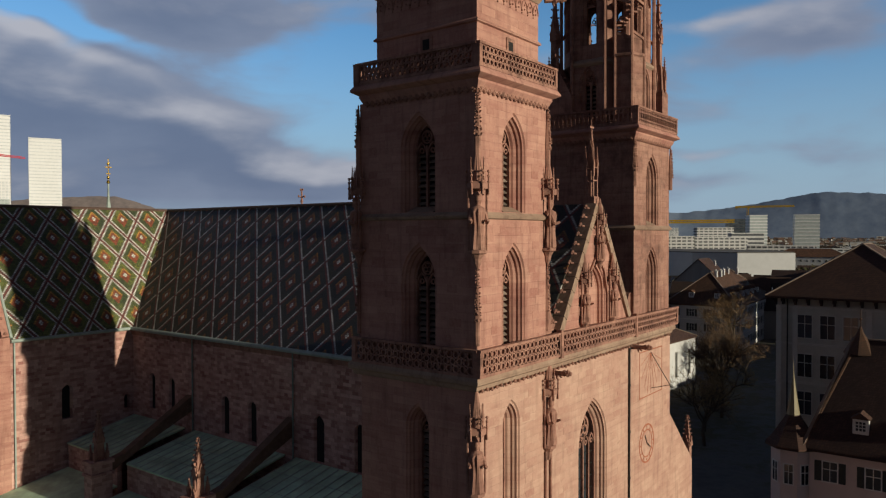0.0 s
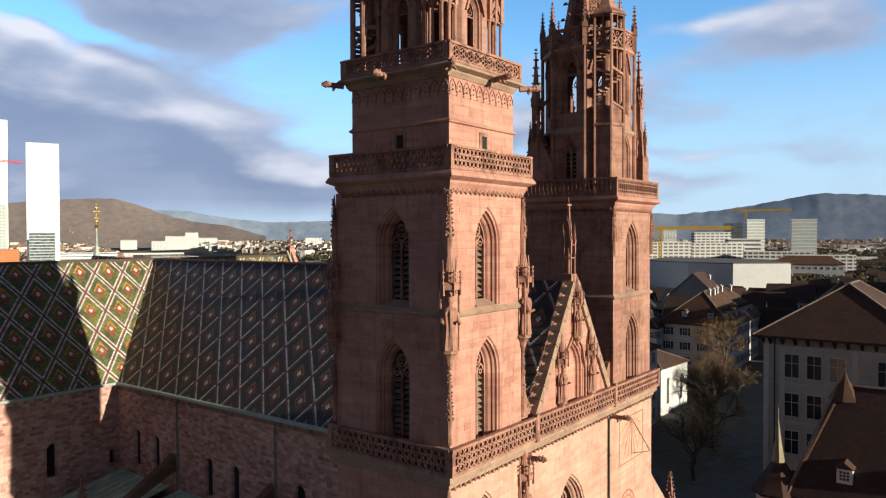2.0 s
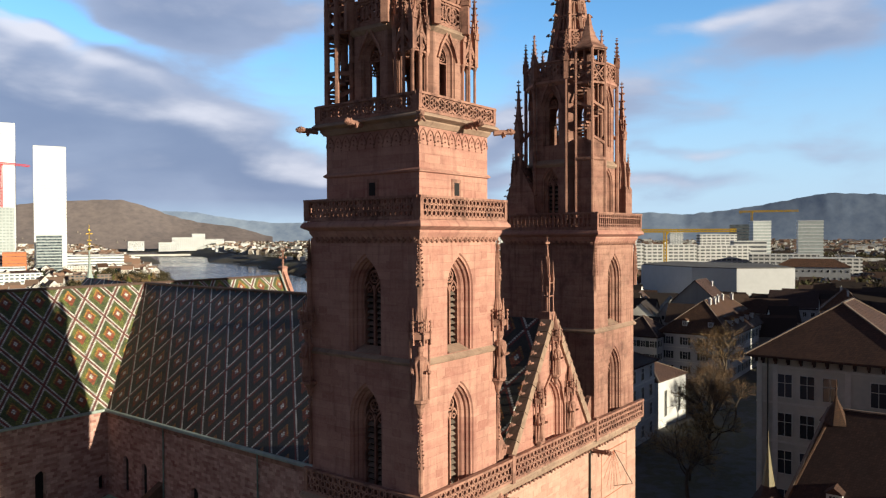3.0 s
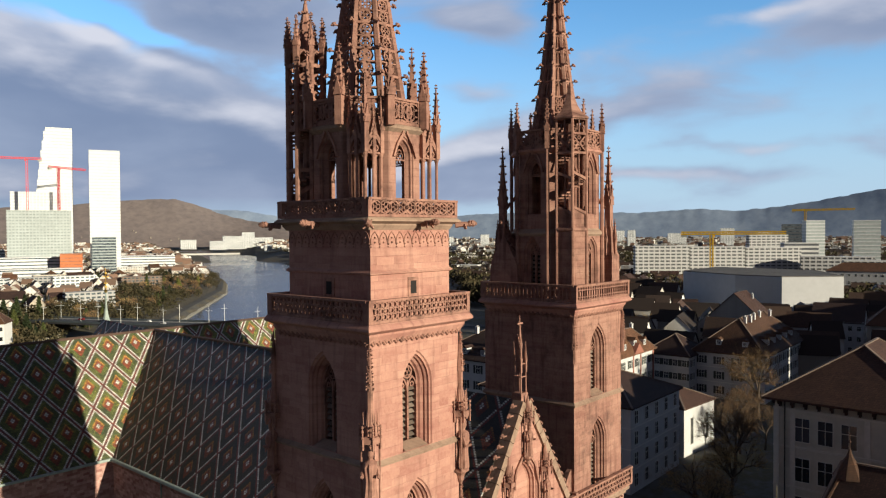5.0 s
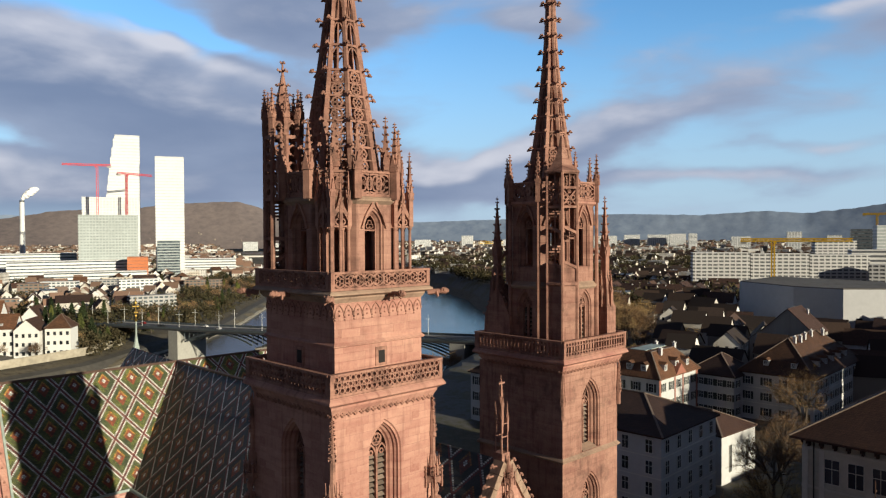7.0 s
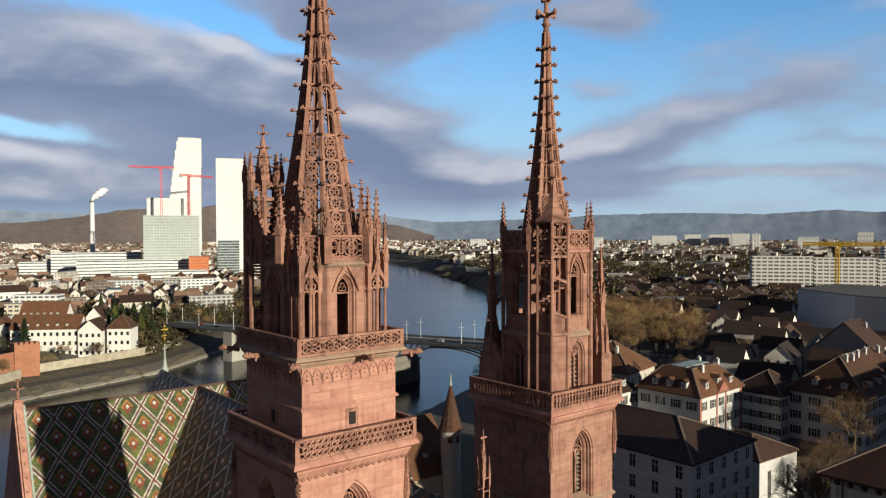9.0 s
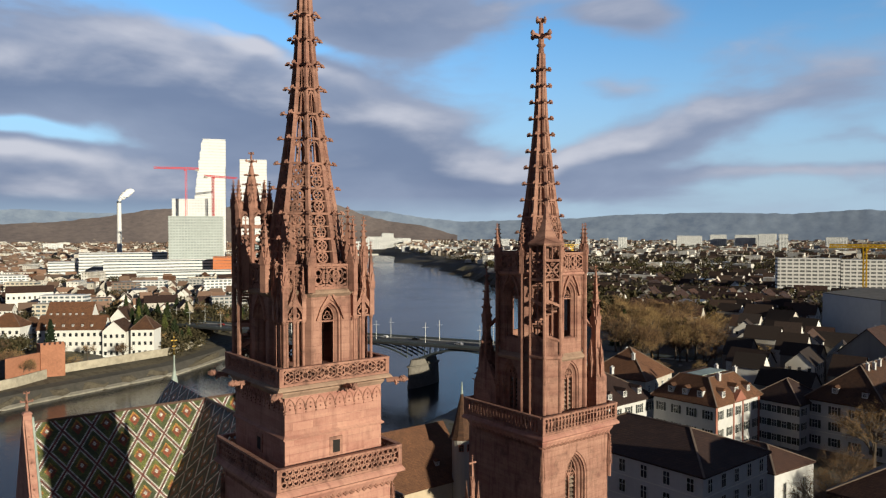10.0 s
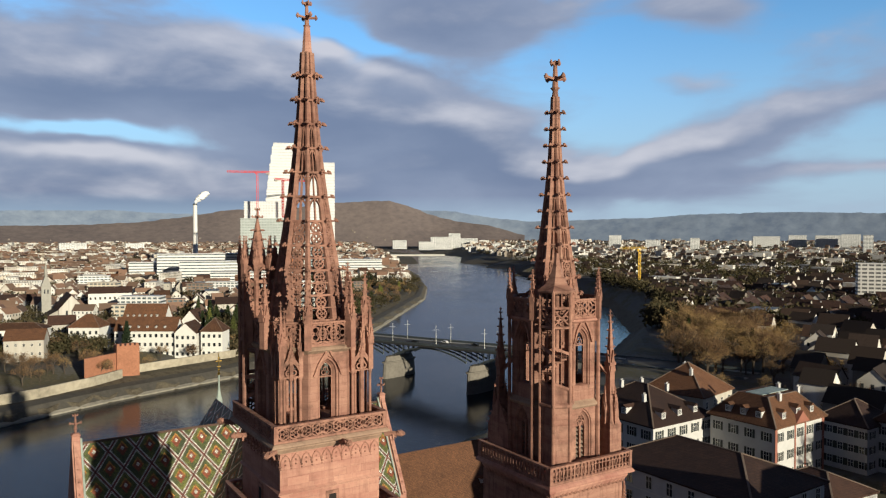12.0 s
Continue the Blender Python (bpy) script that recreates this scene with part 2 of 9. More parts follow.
def tile_pattern(name, axis, u0, z0, per_z, dull=((0.070, 0.096, 0.037), (0.235, 0.25, 0.05))):
    """Glazed plain tiles laid in a lozenge pattern: red lines between white dots, green fields, ringed hearts."""
    k = Mat(name, 0.45, spec=0.35)
    p = k.position()
    x, y, z = k.xyz(p)
    TW, TH = 3.02 / 14, 4.30 / 28
    WIDE = 2.9 if axis == "x" else 2.3
    u = k.math("SUBTRACT", x if axis == "x" else y, u0)
    v = k.math("MULTIPLY", k.math("SUBTRACT", z, z0), per_z)
    row = k.math("FLOOR", k.math("DIVIDE", v, TH))
    odd = k.math("MULTIPLY", k.math("FLOORED_MODULO", row, 2.0), 0.5)
    ucell = k.math("ADD", k.math("DIVIDE", u, TW), odd)
    colm = k.math("FLOOR", ucell)
    # steps of one tile along both diagonals: 0 on the line, 13 at the heart
    a = k.math("SUBTRACT", k.math("ADD", colm, 0.5), odd)
    a = k.math("DIVIDE", a, 14.0)
    b = k.math("DIVIDE", k.math("ADD", row, 0.5), 28.0)
    s = k.math("PINGPONG", k.math("ADD", k.math("ADD", a, b), 0.5), 0.5)
    d = k.math("PINGPONG", k.math("ADD", k.math("SUBTRACT", a, b), 0.5), 0.5)
    m = k.math("MINIMUM", s, d)
    rnd = k.node("ShaderNodeTexWhiteNoise")
    rnd.noise_dimensions = "2D"
    k.link(k.combine(colm, row), rnd.inputs["Vector"])
    r = rnd.outputs["Value"]
    ramp = k.nt.nodes.new("ShaderNodeValToRGB")
    ramp.color_ramp.interpolation = "CONSTANT"
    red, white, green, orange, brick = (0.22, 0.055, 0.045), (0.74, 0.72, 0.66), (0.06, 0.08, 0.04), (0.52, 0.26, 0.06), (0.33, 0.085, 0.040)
    # Nave rings are darker: the shade on its slopes is put into the colour.
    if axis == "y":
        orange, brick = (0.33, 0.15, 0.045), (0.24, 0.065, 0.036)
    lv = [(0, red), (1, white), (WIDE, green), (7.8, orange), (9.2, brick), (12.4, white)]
    el = ramp.color_ramp.elements
    while len(el) < len(lv):
        el.new(0.5)
    for e, (q, c) in zip(el, lv):
        e.position, e.color = q / 14.0, (*c, 1)
    k.link(k.math("MULTIPLY", m, 2.0), ramp.inputs[0])
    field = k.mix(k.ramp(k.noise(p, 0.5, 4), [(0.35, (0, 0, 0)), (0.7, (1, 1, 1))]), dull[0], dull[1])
    lvl = k.math("MULTIPLY", m, 28.0)
    isfield = k.math("MULTIPLY", k.math("GREATER_THAN", lvl, WIDE), k.math("LESS_THAN", lvl, 7.8))
    base = k.mix(isfield, ramp.outputs[0], field)
    tone = k.math("MULTIPLY_ADD", r, 0.62, 0.50)
    base = k.mix(1.0, base, k.combine(tone, tone, tone), "MULTIPLY")
    fu = k.math("FRACT", ucell)
    fv = k.math("FRACT", k.math("DIVIDE", v, TH))
    edge = k.math("MAXIMUM", k.math("LESS_THAN", k.math("PINGPONG", fu, 0.5), 0.10), k.math("LESS_THAN", fv, 0.20))
    dot = k.math("MAXIMUM", k.math("LESS_THAN", k.math("PINGPONG", fu, 0.5), 0.13), k.math("LESS_THAN", fv, 0.30))
    dotted = k.math("MULTIPLY", k.math("MULTIPLY", k.math("GREATER_THAN", lvl, 1.0), k.math("LESS_THAN", lvl, WIDE)), dot)
    base = k.mix(k.math("MULTIPLY", k.math("MAXIMUM", edge, dotted), 0.8), base, (0.024, 0.022, 0.022))
    # Grime, heavier on the nave, where it adds to the painted-in shade.
    grime = k.ramp(k.noise(p, 1.3, 6, 0.65), [(0.42, (0, 0, 0)), (0.75, (1, 1, 1))])
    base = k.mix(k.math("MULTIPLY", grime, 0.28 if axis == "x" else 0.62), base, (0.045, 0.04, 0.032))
    k.colour(base)
    k.rough(k.math("MULTIPLY_ADD", r, 0.28, 0.40))
    k.bump(k.math("SUBTRACT", k.math("MULTIPLY", r, 0.6), k.math("ADD", fv, edge)), 0.5, 0.02)
    return k.mat


TILES_TRANSEPT = tile_pattern("glazed_tiles_transept", "x", 6.16, 22.75, 1.145)
# The same tiles, the nave slopes' shade put into darker field tones.
TILES_NAVE_SHADED = tile_pattern("glazed_tiles_nave", "y", 32.37, 24.4, 1.21, ((0.034, 0.033, 0.030), (0.068, 0.062, 0.046)))


def plain(name, c, rough=0.7, metal=0.0, vary=0.25, scale=3.0, spec=0.4, by="none", bump=0.2):
    """A plain surface with grain and soft stains; by: 'object' or 'island' tone shifts."""
    k = Mat(name, rough, metal, spec)
    p = k.position()
    t = k.math("ADD", k.math("MULTIPLY", k.noise(p, scale, 6, 0.6), 0.6), k.math("MULTIPLY", k.noise(p, scale * 0.13, 4), 0.4))
    if by != "none":
        t = k.math("ADD", t, k.math("MULTIPLY", k.math("SUBTRACT", k.random() if by == "object" else k.island(), 0.5), 0.5))
    lo = tuple(max(0.0, v * (1 - vary)) for v in c)
    hi = tuple(min(1.0, v * (1 + vary)) for v in c)
    k.colour(k.ramp(t, [(0.3, lo), (0.7, hi)]))
    if bump:
        k.bump(k.noise(p, scale * 2.5, 6), bump, 0.02)
    return k.mat


COPPER = plain("green_copper", (0.32, 0.375, 0.34), 0.6, 0.0, 0.35, 1.5)
LEAD = plain("dark_lead", (0.10, 0.11, 0.12), 0.5, 0.3, 0.3, 2.0)
GOLD = plain("gilt_metal", (0.72, 0.46, 0.10), 0.3, 1.0, 0.15, 4.0)
# Near-black colour that stands for the unlit depth behind openings.
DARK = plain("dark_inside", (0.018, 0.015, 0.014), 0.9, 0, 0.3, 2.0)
SLATE_LOUVRE = plain("weathered_louvre_board", (0.20, 0.15, 0.12), 0.8, 0, 0.35, 5.0, by="object")
IRON = plain("dark_iron", (0.05, 0.045, 0.04), 0.5, 0.6, 0.3, 4.0)
PIPE = plain("verdigris_pipe", (0.20, 0.25, 0.22), 0.6, 0.2, 0.4, 2.0)


def glass_dark():
    k = Mat("window_glass", 0.12, 0.0, 0.6)
    k.colour(k.ramp(k.random(), [(0.2, (0.012, 0.015, 0.02)), (0.9, (0.045, 0.05, 0.06))]))
    return k.mat


GLASS = glass_dark()


# ---------------------------------------------------------------- mesh helpers
def thing(name, at=(0, 0, 0), label="", category="", group="", kind=""):
    e = new(name)
    e.location = at
    e.empty_display_size = 0.5
    tagged(e, label, category, group, kind)
    return e


def mesh_of(name, bm, mat, smooth=False):
    me = bpy.data.meshes.new(name)
    bmesh.ops.recalc_face_normals(bm, faces=bm.faces[:])
    bm.to_mesh(me)
    bm.free()
    me.materials.append(mat)
    if smooth:
        me.polygons.foreach_set("use_smooth", [True] * len(me.polygons))
    return me


def under(name, me, parent, m=None, label=""):
    """An object on the mesh me, placed at m in the world, as a part of parent."""
    ob = new(name, me)
    if parent is not None:
        ob.parent = parent
        base = Matrix.Translation(parent.location) if parent.parent is None else Matrix.Translation(parent.parent.location)
        ob.matrix_parent_inverse = base.inverted()
    if m is not None:
        ob.matrix_basis = m
    if label:
        ob["label"] = label
    return ob


def part(name, bm, material, parent, label="", smooth=False):
    return under(name, mesh_of(name, bm, material, smooth), parent, None, label)


def solid(name, bm, material, label, category, kind="", group="", smooth=False):
    return tagged(new(name, mesh_of(name, bm, material, smooth)), label, category, group, kind)


def box(bm, x0, y0, z0, x1, y1, z1):
    vs = [bm.verts.new((x, y, z)) for z in (z0, z1) for x, y in ((x0, y0), (x1, y0), (x1, y1), (x0, y1))]
    for q in ((0, 3, 2, 1), (4, 5, 6, 7), (0, 1, 5, 4), (1, 2, 6, 5), (2, 3, 7, 6), (3, 0, 4, 7)):
        bm.faces.new([vs[i] for i in q])
    return vs


def obox(bm, c, sx, sy, sz, m):
    """A box of size sx, sy, sz round c, turned by the matrix m."""
    vs = box(bm, -sx / 2, -sy / 2, -sz / 2, sx / 2, sy / 2, sz / 2)
    mm = Matrix.Translation(c) @ m.to_4x4()
    for v in vs:
        v.co = mm @ v.co
    return vs


def ring(cx, cy, r, n, z, turn=0.0):
    return [(cx + r * math.cos(turn + 2 * math.pi * i / n), cy + r * math.sin(turn + 2 * math.pi * i / n), z) for i in range(n)]


def loft(bm, rings, closed=True, cap0=False, cap1=False):
    vr = [[bm.verts.new(p) for p in r] for r in rings]
    n = len(vr[0])
    for a, b in zip(vr, vr[1:]):
        for i in range(n if closed else n - 1):
            j = (i + 1) % n
            bm.faces.new((a[i], a[j], b[j], b[i]))
    if cap0:
        bm.faces.new(vr[0])
    if cap1:
        bm.faces.new(vr[-1])
    return vr


def cyl(bm, x, y, z0, z1, r0, r1=None, n=8, turn=0.0):
    r1 = r0 if r1 is None else r1
    return loft(bm, [ring(x, y, r0, n, z0, turn), ring(x, y, r1, n, z1, turn)], True, True, True)


def rod(bm, a, b, r0, r1=None, n=5):
    a, b = Vector(a), Vector(b)
    r1 = r0 if r1 is None else r1
    w = (b - a).normalized()
    s = w.orthogonal().normalized()
    t = w.cross(s)
    rr = lambda c, r: [c + (s * math.cos(2 * math.pi * i / n) + t * math.sin(2 * math.pi * i / n)) * r for i in range(n)]
    loft(bm, [rr(a, r0), rr(b, r1)], True, True, True)


def arch(uc, half, base, spring, apex, n=7):
    """Outline of a pointed arch, from the foot on one side over the apex to the other foot."""
    h = apex - spring
    right = []
    for i in range(n + 1):
        t = i / n
        # two-centred curve, squeezed to the given rise
        ang = t * math.radians(60)
        right.append((half * (2 * math.cos(ang) - 1), h * math.sin(ang) / math.sin(math.radians(60))))
    pts = [(uc - half, base)] + [(uc - x, spring + z) for x, z in right] + [(uc + x, spring + z) for x, z in right[-2::-1]] + [(uc + half, base)]
    return pts


def fill(bm, F, loops, d=0.0):
    """A flat wall at depth d with holes: the first loop is the outline."""
    edges = []
    for lp in loops:
        vs = [bm.verts.new(F(u, d, z)) for u, z in lp]
        edges += [bm.edges.new((vs[i], vs[(i + 1) % len(vs)])) for i in range(len(vs))]
    bmesh.ops.triangle_fill(bm, edges=edges, use_beauty=True)


def rect(u0, u1, z0, z1):
    return [(u0, z0), (u1, z0), (u1, z1), (u0, z1)]


def faces_of(x0, y0, x1, y1):
    """Frames of the four faces of a square plan: (u, depth inwards, z) to the world."""
    return {"west": lambda u, d, z: Vector((x0 + u, y0 + d, z)), "north": lambda u, d, z: Vector((x0 + d, y0 + u, z)),
            "south": lambda u, d, z: Vector((x1 - d, y0 + u, z)), "east": lambda u, d, z: Vector((x0 + u, y1 - d, z))}


def reveal(bm, F, steps):
    """Stepped jambs: a run of (outline, depth)."""
    loft(bm, [[F(u, d, z) for u, z in pts] for pts, d in steps], closed=True)


# ================================================================ the minster
def flat_ring(bm, F, u, z, d0, d1, ro, ri, n=10, a0=0.0, a1=2 * math.pi):
    """A flat stone ring (or arc) in a wall frame, from depth d0 to d1."""
    full = abs(a1 - a0 - 2 * math.pi) < 1e-6
    m = n if full else n + 1
    an = [a0 + (a1 - a0) * i / n for i in range(m)]
    cs = [[F(u + r * math.cos(a), d, z + r * math.sin(a)) for a in an] for r, d in ((ro, d0), (ro, d1), (ri, d1), (ri, d0), (ro, d0))]
    loft(bm, cs, closed=full)


def fbox(bm, F, u0, u1, d0, d1, z0, z1):
    p = [bm.verts.new(F(u, d, z)) for z in (z0, z1) for u, d in ((u0, d0), (u1, d0), (u1, d1), (u0, d1))]
    for q in ((0, 3, 2, 1), (4, 5, 6, 7), (0, 1, 5, 4), (1, 2, 6, 5), (2, 3, 7, 6), (3, 0, 4, 7)):
        bm.faces.new([p[i] for i in q])


def bar(bm, F, a, b, w, d0, d1):
    """A flat bar from a to b (u, z) of width w in a wall frame."""
    du, dz = b[0] - a[0], b[1] - a[1]
    ln = math.hypot(du, dz) or 1
    nu, nz = -dz / ln * w / 2, du / ln * w / 2
    q = [(a[0] + nu, a[1] + nz), (b[0] + nu, b[1] + nz), (b[0] - nu, b[1] - nz), (a[0] - nu, a[1] - nz)]
    loft(bm, [[F(u, d, z) for u, z in q] for d in (d0, d1)], True, True, True)


def band(bm, F, pts, w, d0, d1):
    """A moulding of width w along an outline, mitred at its corners."""
    shut = pts[0] == pts[-1]
    p = pts[:-1] if shut else pts
    n = len(p)
    secs = []
    for i in range(n):
        a = p[i - 1] if (i or shut) else None
        c = p[(i + 1) % n] if (i < n - 1 or shut) else None
        u, z = p[i]
        ns = []
        for q, r in ((a, p[i]), (p[i], c)):
            if q is None or r is None:
                continue
            du, dz = r[0] - q[0], r[1] - q[1]
            ln = math.hypot(du, dz) or 1
            ns.append((-dz / ln, du / ln))
        nu, nz = sum(v[0] for v in ns), sum(v[1] for v in ns)
        ln = math.hypot(nu, nz) or 1
        nu, nz = nu / ln, nz / ln
        k = w / 2 / max(0.5, nu * ns[0][0] + nz * ns[0][1])
        secs.append([F(u + nu * k, d0, z + nz * k), F(u - nu * k, d0, z - nz * k), F(u - nu * k, d1, z - nz * k), F(u + nu * k, d1, z + nz * k)])
    if shut:
        secs.append(secs[0])
    loft(bm, secs, True, not shut, not shut)


LOUVRE = None


def louvre_mesh():
    global LOUVRE
    if LOUVRE is None:
        bm = bmesh.new()
        box(bm, -0.5, -0.10, -0.03, 0.5, 0.10, 0.03)
        LOUVRE = mesh_of("louvre", bm, SLATE_LOUVRE)
    return LOUVRE


def gothic_window(parent, F, face, uc, half, base, spring, apex, lights=2, louvres=True, deep=0.75, rotz=0.0):
    """The filling of a recess: back, mullions, tracery head and louvre boards."""
    w = thing_part("window", parent)
    bm = bmesh.new()
    # Back plate; behind louvres its near-black paints in the unlit belfry.
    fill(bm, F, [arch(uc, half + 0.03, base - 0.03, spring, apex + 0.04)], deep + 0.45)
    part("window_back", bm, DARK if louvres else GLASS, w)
    bm = bmesh.new()
    mw = 0.13
    pts = arch(uc, half, base, spring, apex)
    band(bm, F, arch(uc, half - 0.04, base, spring, apex - 0.06), 0.12, deep - 0.02, deep + 0.2)
    step = 2 * half / lights
    head = spring - 0.1
    for i in range(1, lights):
        fbox(bm, F, uc - half + i * step - mw / 2, uc - half + i * step + mw / 2, deep, deep + 0.2, base, head + step * 0.4)
    for i in range(lights):
        c = uc - half + (i + 0.5) * step
        band(bm, F, arch(c, step / 2 - 0.02, head - 0.35, head - 0.3, head + step * 0.62, 4), 0.10, deep + 0.02, deep + 0.17)
        flat_ring(bm, F, c, head + step * 0.05, deep + 0.04, deep + 0.14, step * 0.22, step * 0.12, 8)
    rr = min(half * 0.50, (apex - head) * 0.33)
    zc = head + step * 0.62 + rr * 0.75
    flat_ring(bm, F, uc, zc, deep + 0.02, deep + 0.17, rr, rr * 0.78, 12)
    for k in range(3):
        a = math.pi / 2 + k * 2 * math.pi / 3
        flat_ring(bm, F, uc + rr * 0.4 * math.cos(a), zc + rr * 0.4 * math.sin(a), deep + 0.03, deep + 0.15, rr * 0.42, rr * 0.26, 8)
    part("tracery", bm, STONE_CARVED, w)
    if louvres:
        n = int((head - base) / 0.34)
        for i in range(lights):
            c = uc - half + (i + 0.5) * step
            for j in range(n):
                p = F(c, deep + 0.24, base + 0.2 + j * 0.34)
                m = Matrix.Translation(p) @ Matrix.Rotation(rotz, 4, "Z") @ Matrix.Rotation(radians(38), 4, "X") @ Matrix.Diagonal((step - mw, 1.3, 1, 1))
                under("louvre", louvre_mesh(), w, m)
    else:
        bm = bmesh.new()
        z = base + 0.7
        while z < spring:
            fbox(bm, F, uc - half + 0.05, uc + half - 0.05, deep + 0.12, deep + 0.16, z, z + 0.05)
            z += 0.85
        part("saddle_bar", bm, IRON, w)
    return w


def thing_part(name, parent):
    """An empty part under a thing, which holds the pieces of a window or gallery."""
    e = new(name)
    e.empty_display_size = 0.2
    e.parent = parent
    e.matrix_parent_inverse = Matrix.Translation(parent.location).inverted()
    e.location = parent.location
    return e


def jamb_steps(uc, half, base, spring, apex, deep=0.75):
    """Outlines of a moulded jamb, from the wall's face inwards."""
    A = lambda k, b=0.0: arch(uc, half + k, base + b, spring, apex + k * 1.25)
    return [(A(0.48), 0.0), (A(0.42), 0.10), (A(0.30), 0.10), (A(0.28), 0.24), (A(0.20), 0.34), (A(0.20), 0.46), (A(0.06), 0.58), (A(0.0), deep), (A(0.0), deep + 0.47)]


def shaft(parent, x0, y0, x1, y1, z0, z1, wins, name="shaft", stone=None):
    """A square tower stage with recessed windows: wins maps a face to (uc, half, base, spring, apex)."""
    bm = bmesh.new()
    fr = faces_of(x0, y0, x1, y1)
    for face, F in fr.items():
        wd = (x1 - x0) if face in ("west", "east") else (y1 - y0)
        holes = [jamb_steps(*w)[0][0] for w in wins.get(face, [])]
        fill(bm, F, [rect(0, wd, z0, z1)] + holes)
        for w in wins.get(face, []):
            reveal(bm, F, jamb_steps(*w))
    fill(bm, lambda u, d, z: Vector((u, z, z1)), [rect(x0, x1, y0, y1)])
    fill(bm, lambda u, d, z: Vector((u, z, z0)), [rect(x0, x1, y0, y1)])
    bmesh.ops.remove_doubles(bm, verts=bm.verts[:], dist=0.0005)
    ob = part(name, bm, stone or STONE, parent)
    for face, ws in wins.items():
        for w in ws:
            gothic_window(parent, fr[face], face, *w, rotz={"west": 0, "east": math.pi, "north": -math.pi / 2, "south": math.pi / 2}[face])
    return ob


def moulding(bm, x0, y0, x1, y1, prof):
    """A run of a profile (out, z) round a square plan."""
    loft(bm, [[(x0 - o, y0 - o, z), (x1 + o, y0 - o, z), (x1 + o, y1 + o, z), (x0 - o, y1 + o, z)] for o, z in prof], True, True, True)


def balustrade_panel(F, length, z0, z1, style, inset=0.0):
    """One side of a pierced stone parapet."""
    bm = bmesh.new()
    t = 0.20
    h = z1 - z0
    fbox(bm, F, 0, length, -0.05, t + 0.05, z1 - 0.13, z1)
    fbox(bm, F, 0, length, 0, t, z0, z0 + 0.16)
    for a in (0, length - 0.26):
        fbox(bm, F, a, a + 0.26, -0.015, t + 0.015, z0 + 0.16, z1 - 0.13)
    lo, hi = z0 + 0.16, z1 - 0.13
    hh = hi - lo
    if style == "rings":           # two staggered rows of lobes
        n = max(3, int(round((length - 0.5) / (hh * 0.38))))
        s = (length - 0.52) / n
        for i in range(n):
            c = 0.26 + (i + 0.5) * s
            flat_ring(bm, F, c, hi - s * 0.46, 0.03, t - 0.03, s * 0.54, s * 0.34, 8)
            flat_ring(bm, F, c, lo + s * 0.46, 0.03, t - 0.03, s * 0.54, s * 0.34, 8)
            if i < n - 1:
                flat_ring(bm, F, c + s / 2, (lo + hi) / 2, 0.03, t - 0.03, s * 0.50, s * 0.30, 8)
    elif style == "fish":          # one row of turning fish bladders
        r = hh / 2
        n = max(3, int(round((length - 0.5) / (2 * r * 0.86))))
        s = (length - 0.52) / n
        for i in range(n):
            c = 0.26 + (i + 0.5) * s
            flat_ring(bm, F, c, lo + r, 0.03, t - 0.03, r * 1.04, r * 0.84, 12)
            a = (i % 2) * math.pi / 3
            for k in range(3):
                b = a + k * 2 * math.pi / 3
                flat_ring(bm, F, c + r * 0.42 * math.cos(b), lo + r + r * 0.42 * math.sin(b), 0.04, t - 0.04, r * 0.44, r * 0.27, 8)
            if i:
                for zz in (lo + 0.08, hi - 0.08):
                    flat_ring(bm, F, c - s / 2, zz, 0.04, t - 0.04, r * 0.22, r * 0.1, 6)
    else:                          # small arches
        n = max(4, int(round((length - 0.5) / 0.36)))
        s = (length - 0.52) / n
        for i in range(n):
            c = 0.26 + (i + 0.5) * s
            fbox(bm, F, c + s / 2 - 0.04, c + s / 2 + 0.04, 0.04, t - 0.04, lo, hi)
            flat_ring(bm, F, c, hi - s * 0.45, 0.03, t - 0.03, s * 0.52, s * 0.34, 8)
            flat_ring(bm, F, c, lo + s * 0.42, 0.03, t - 0.03, s * 0.46, s * 0.30, 8)
    return bm


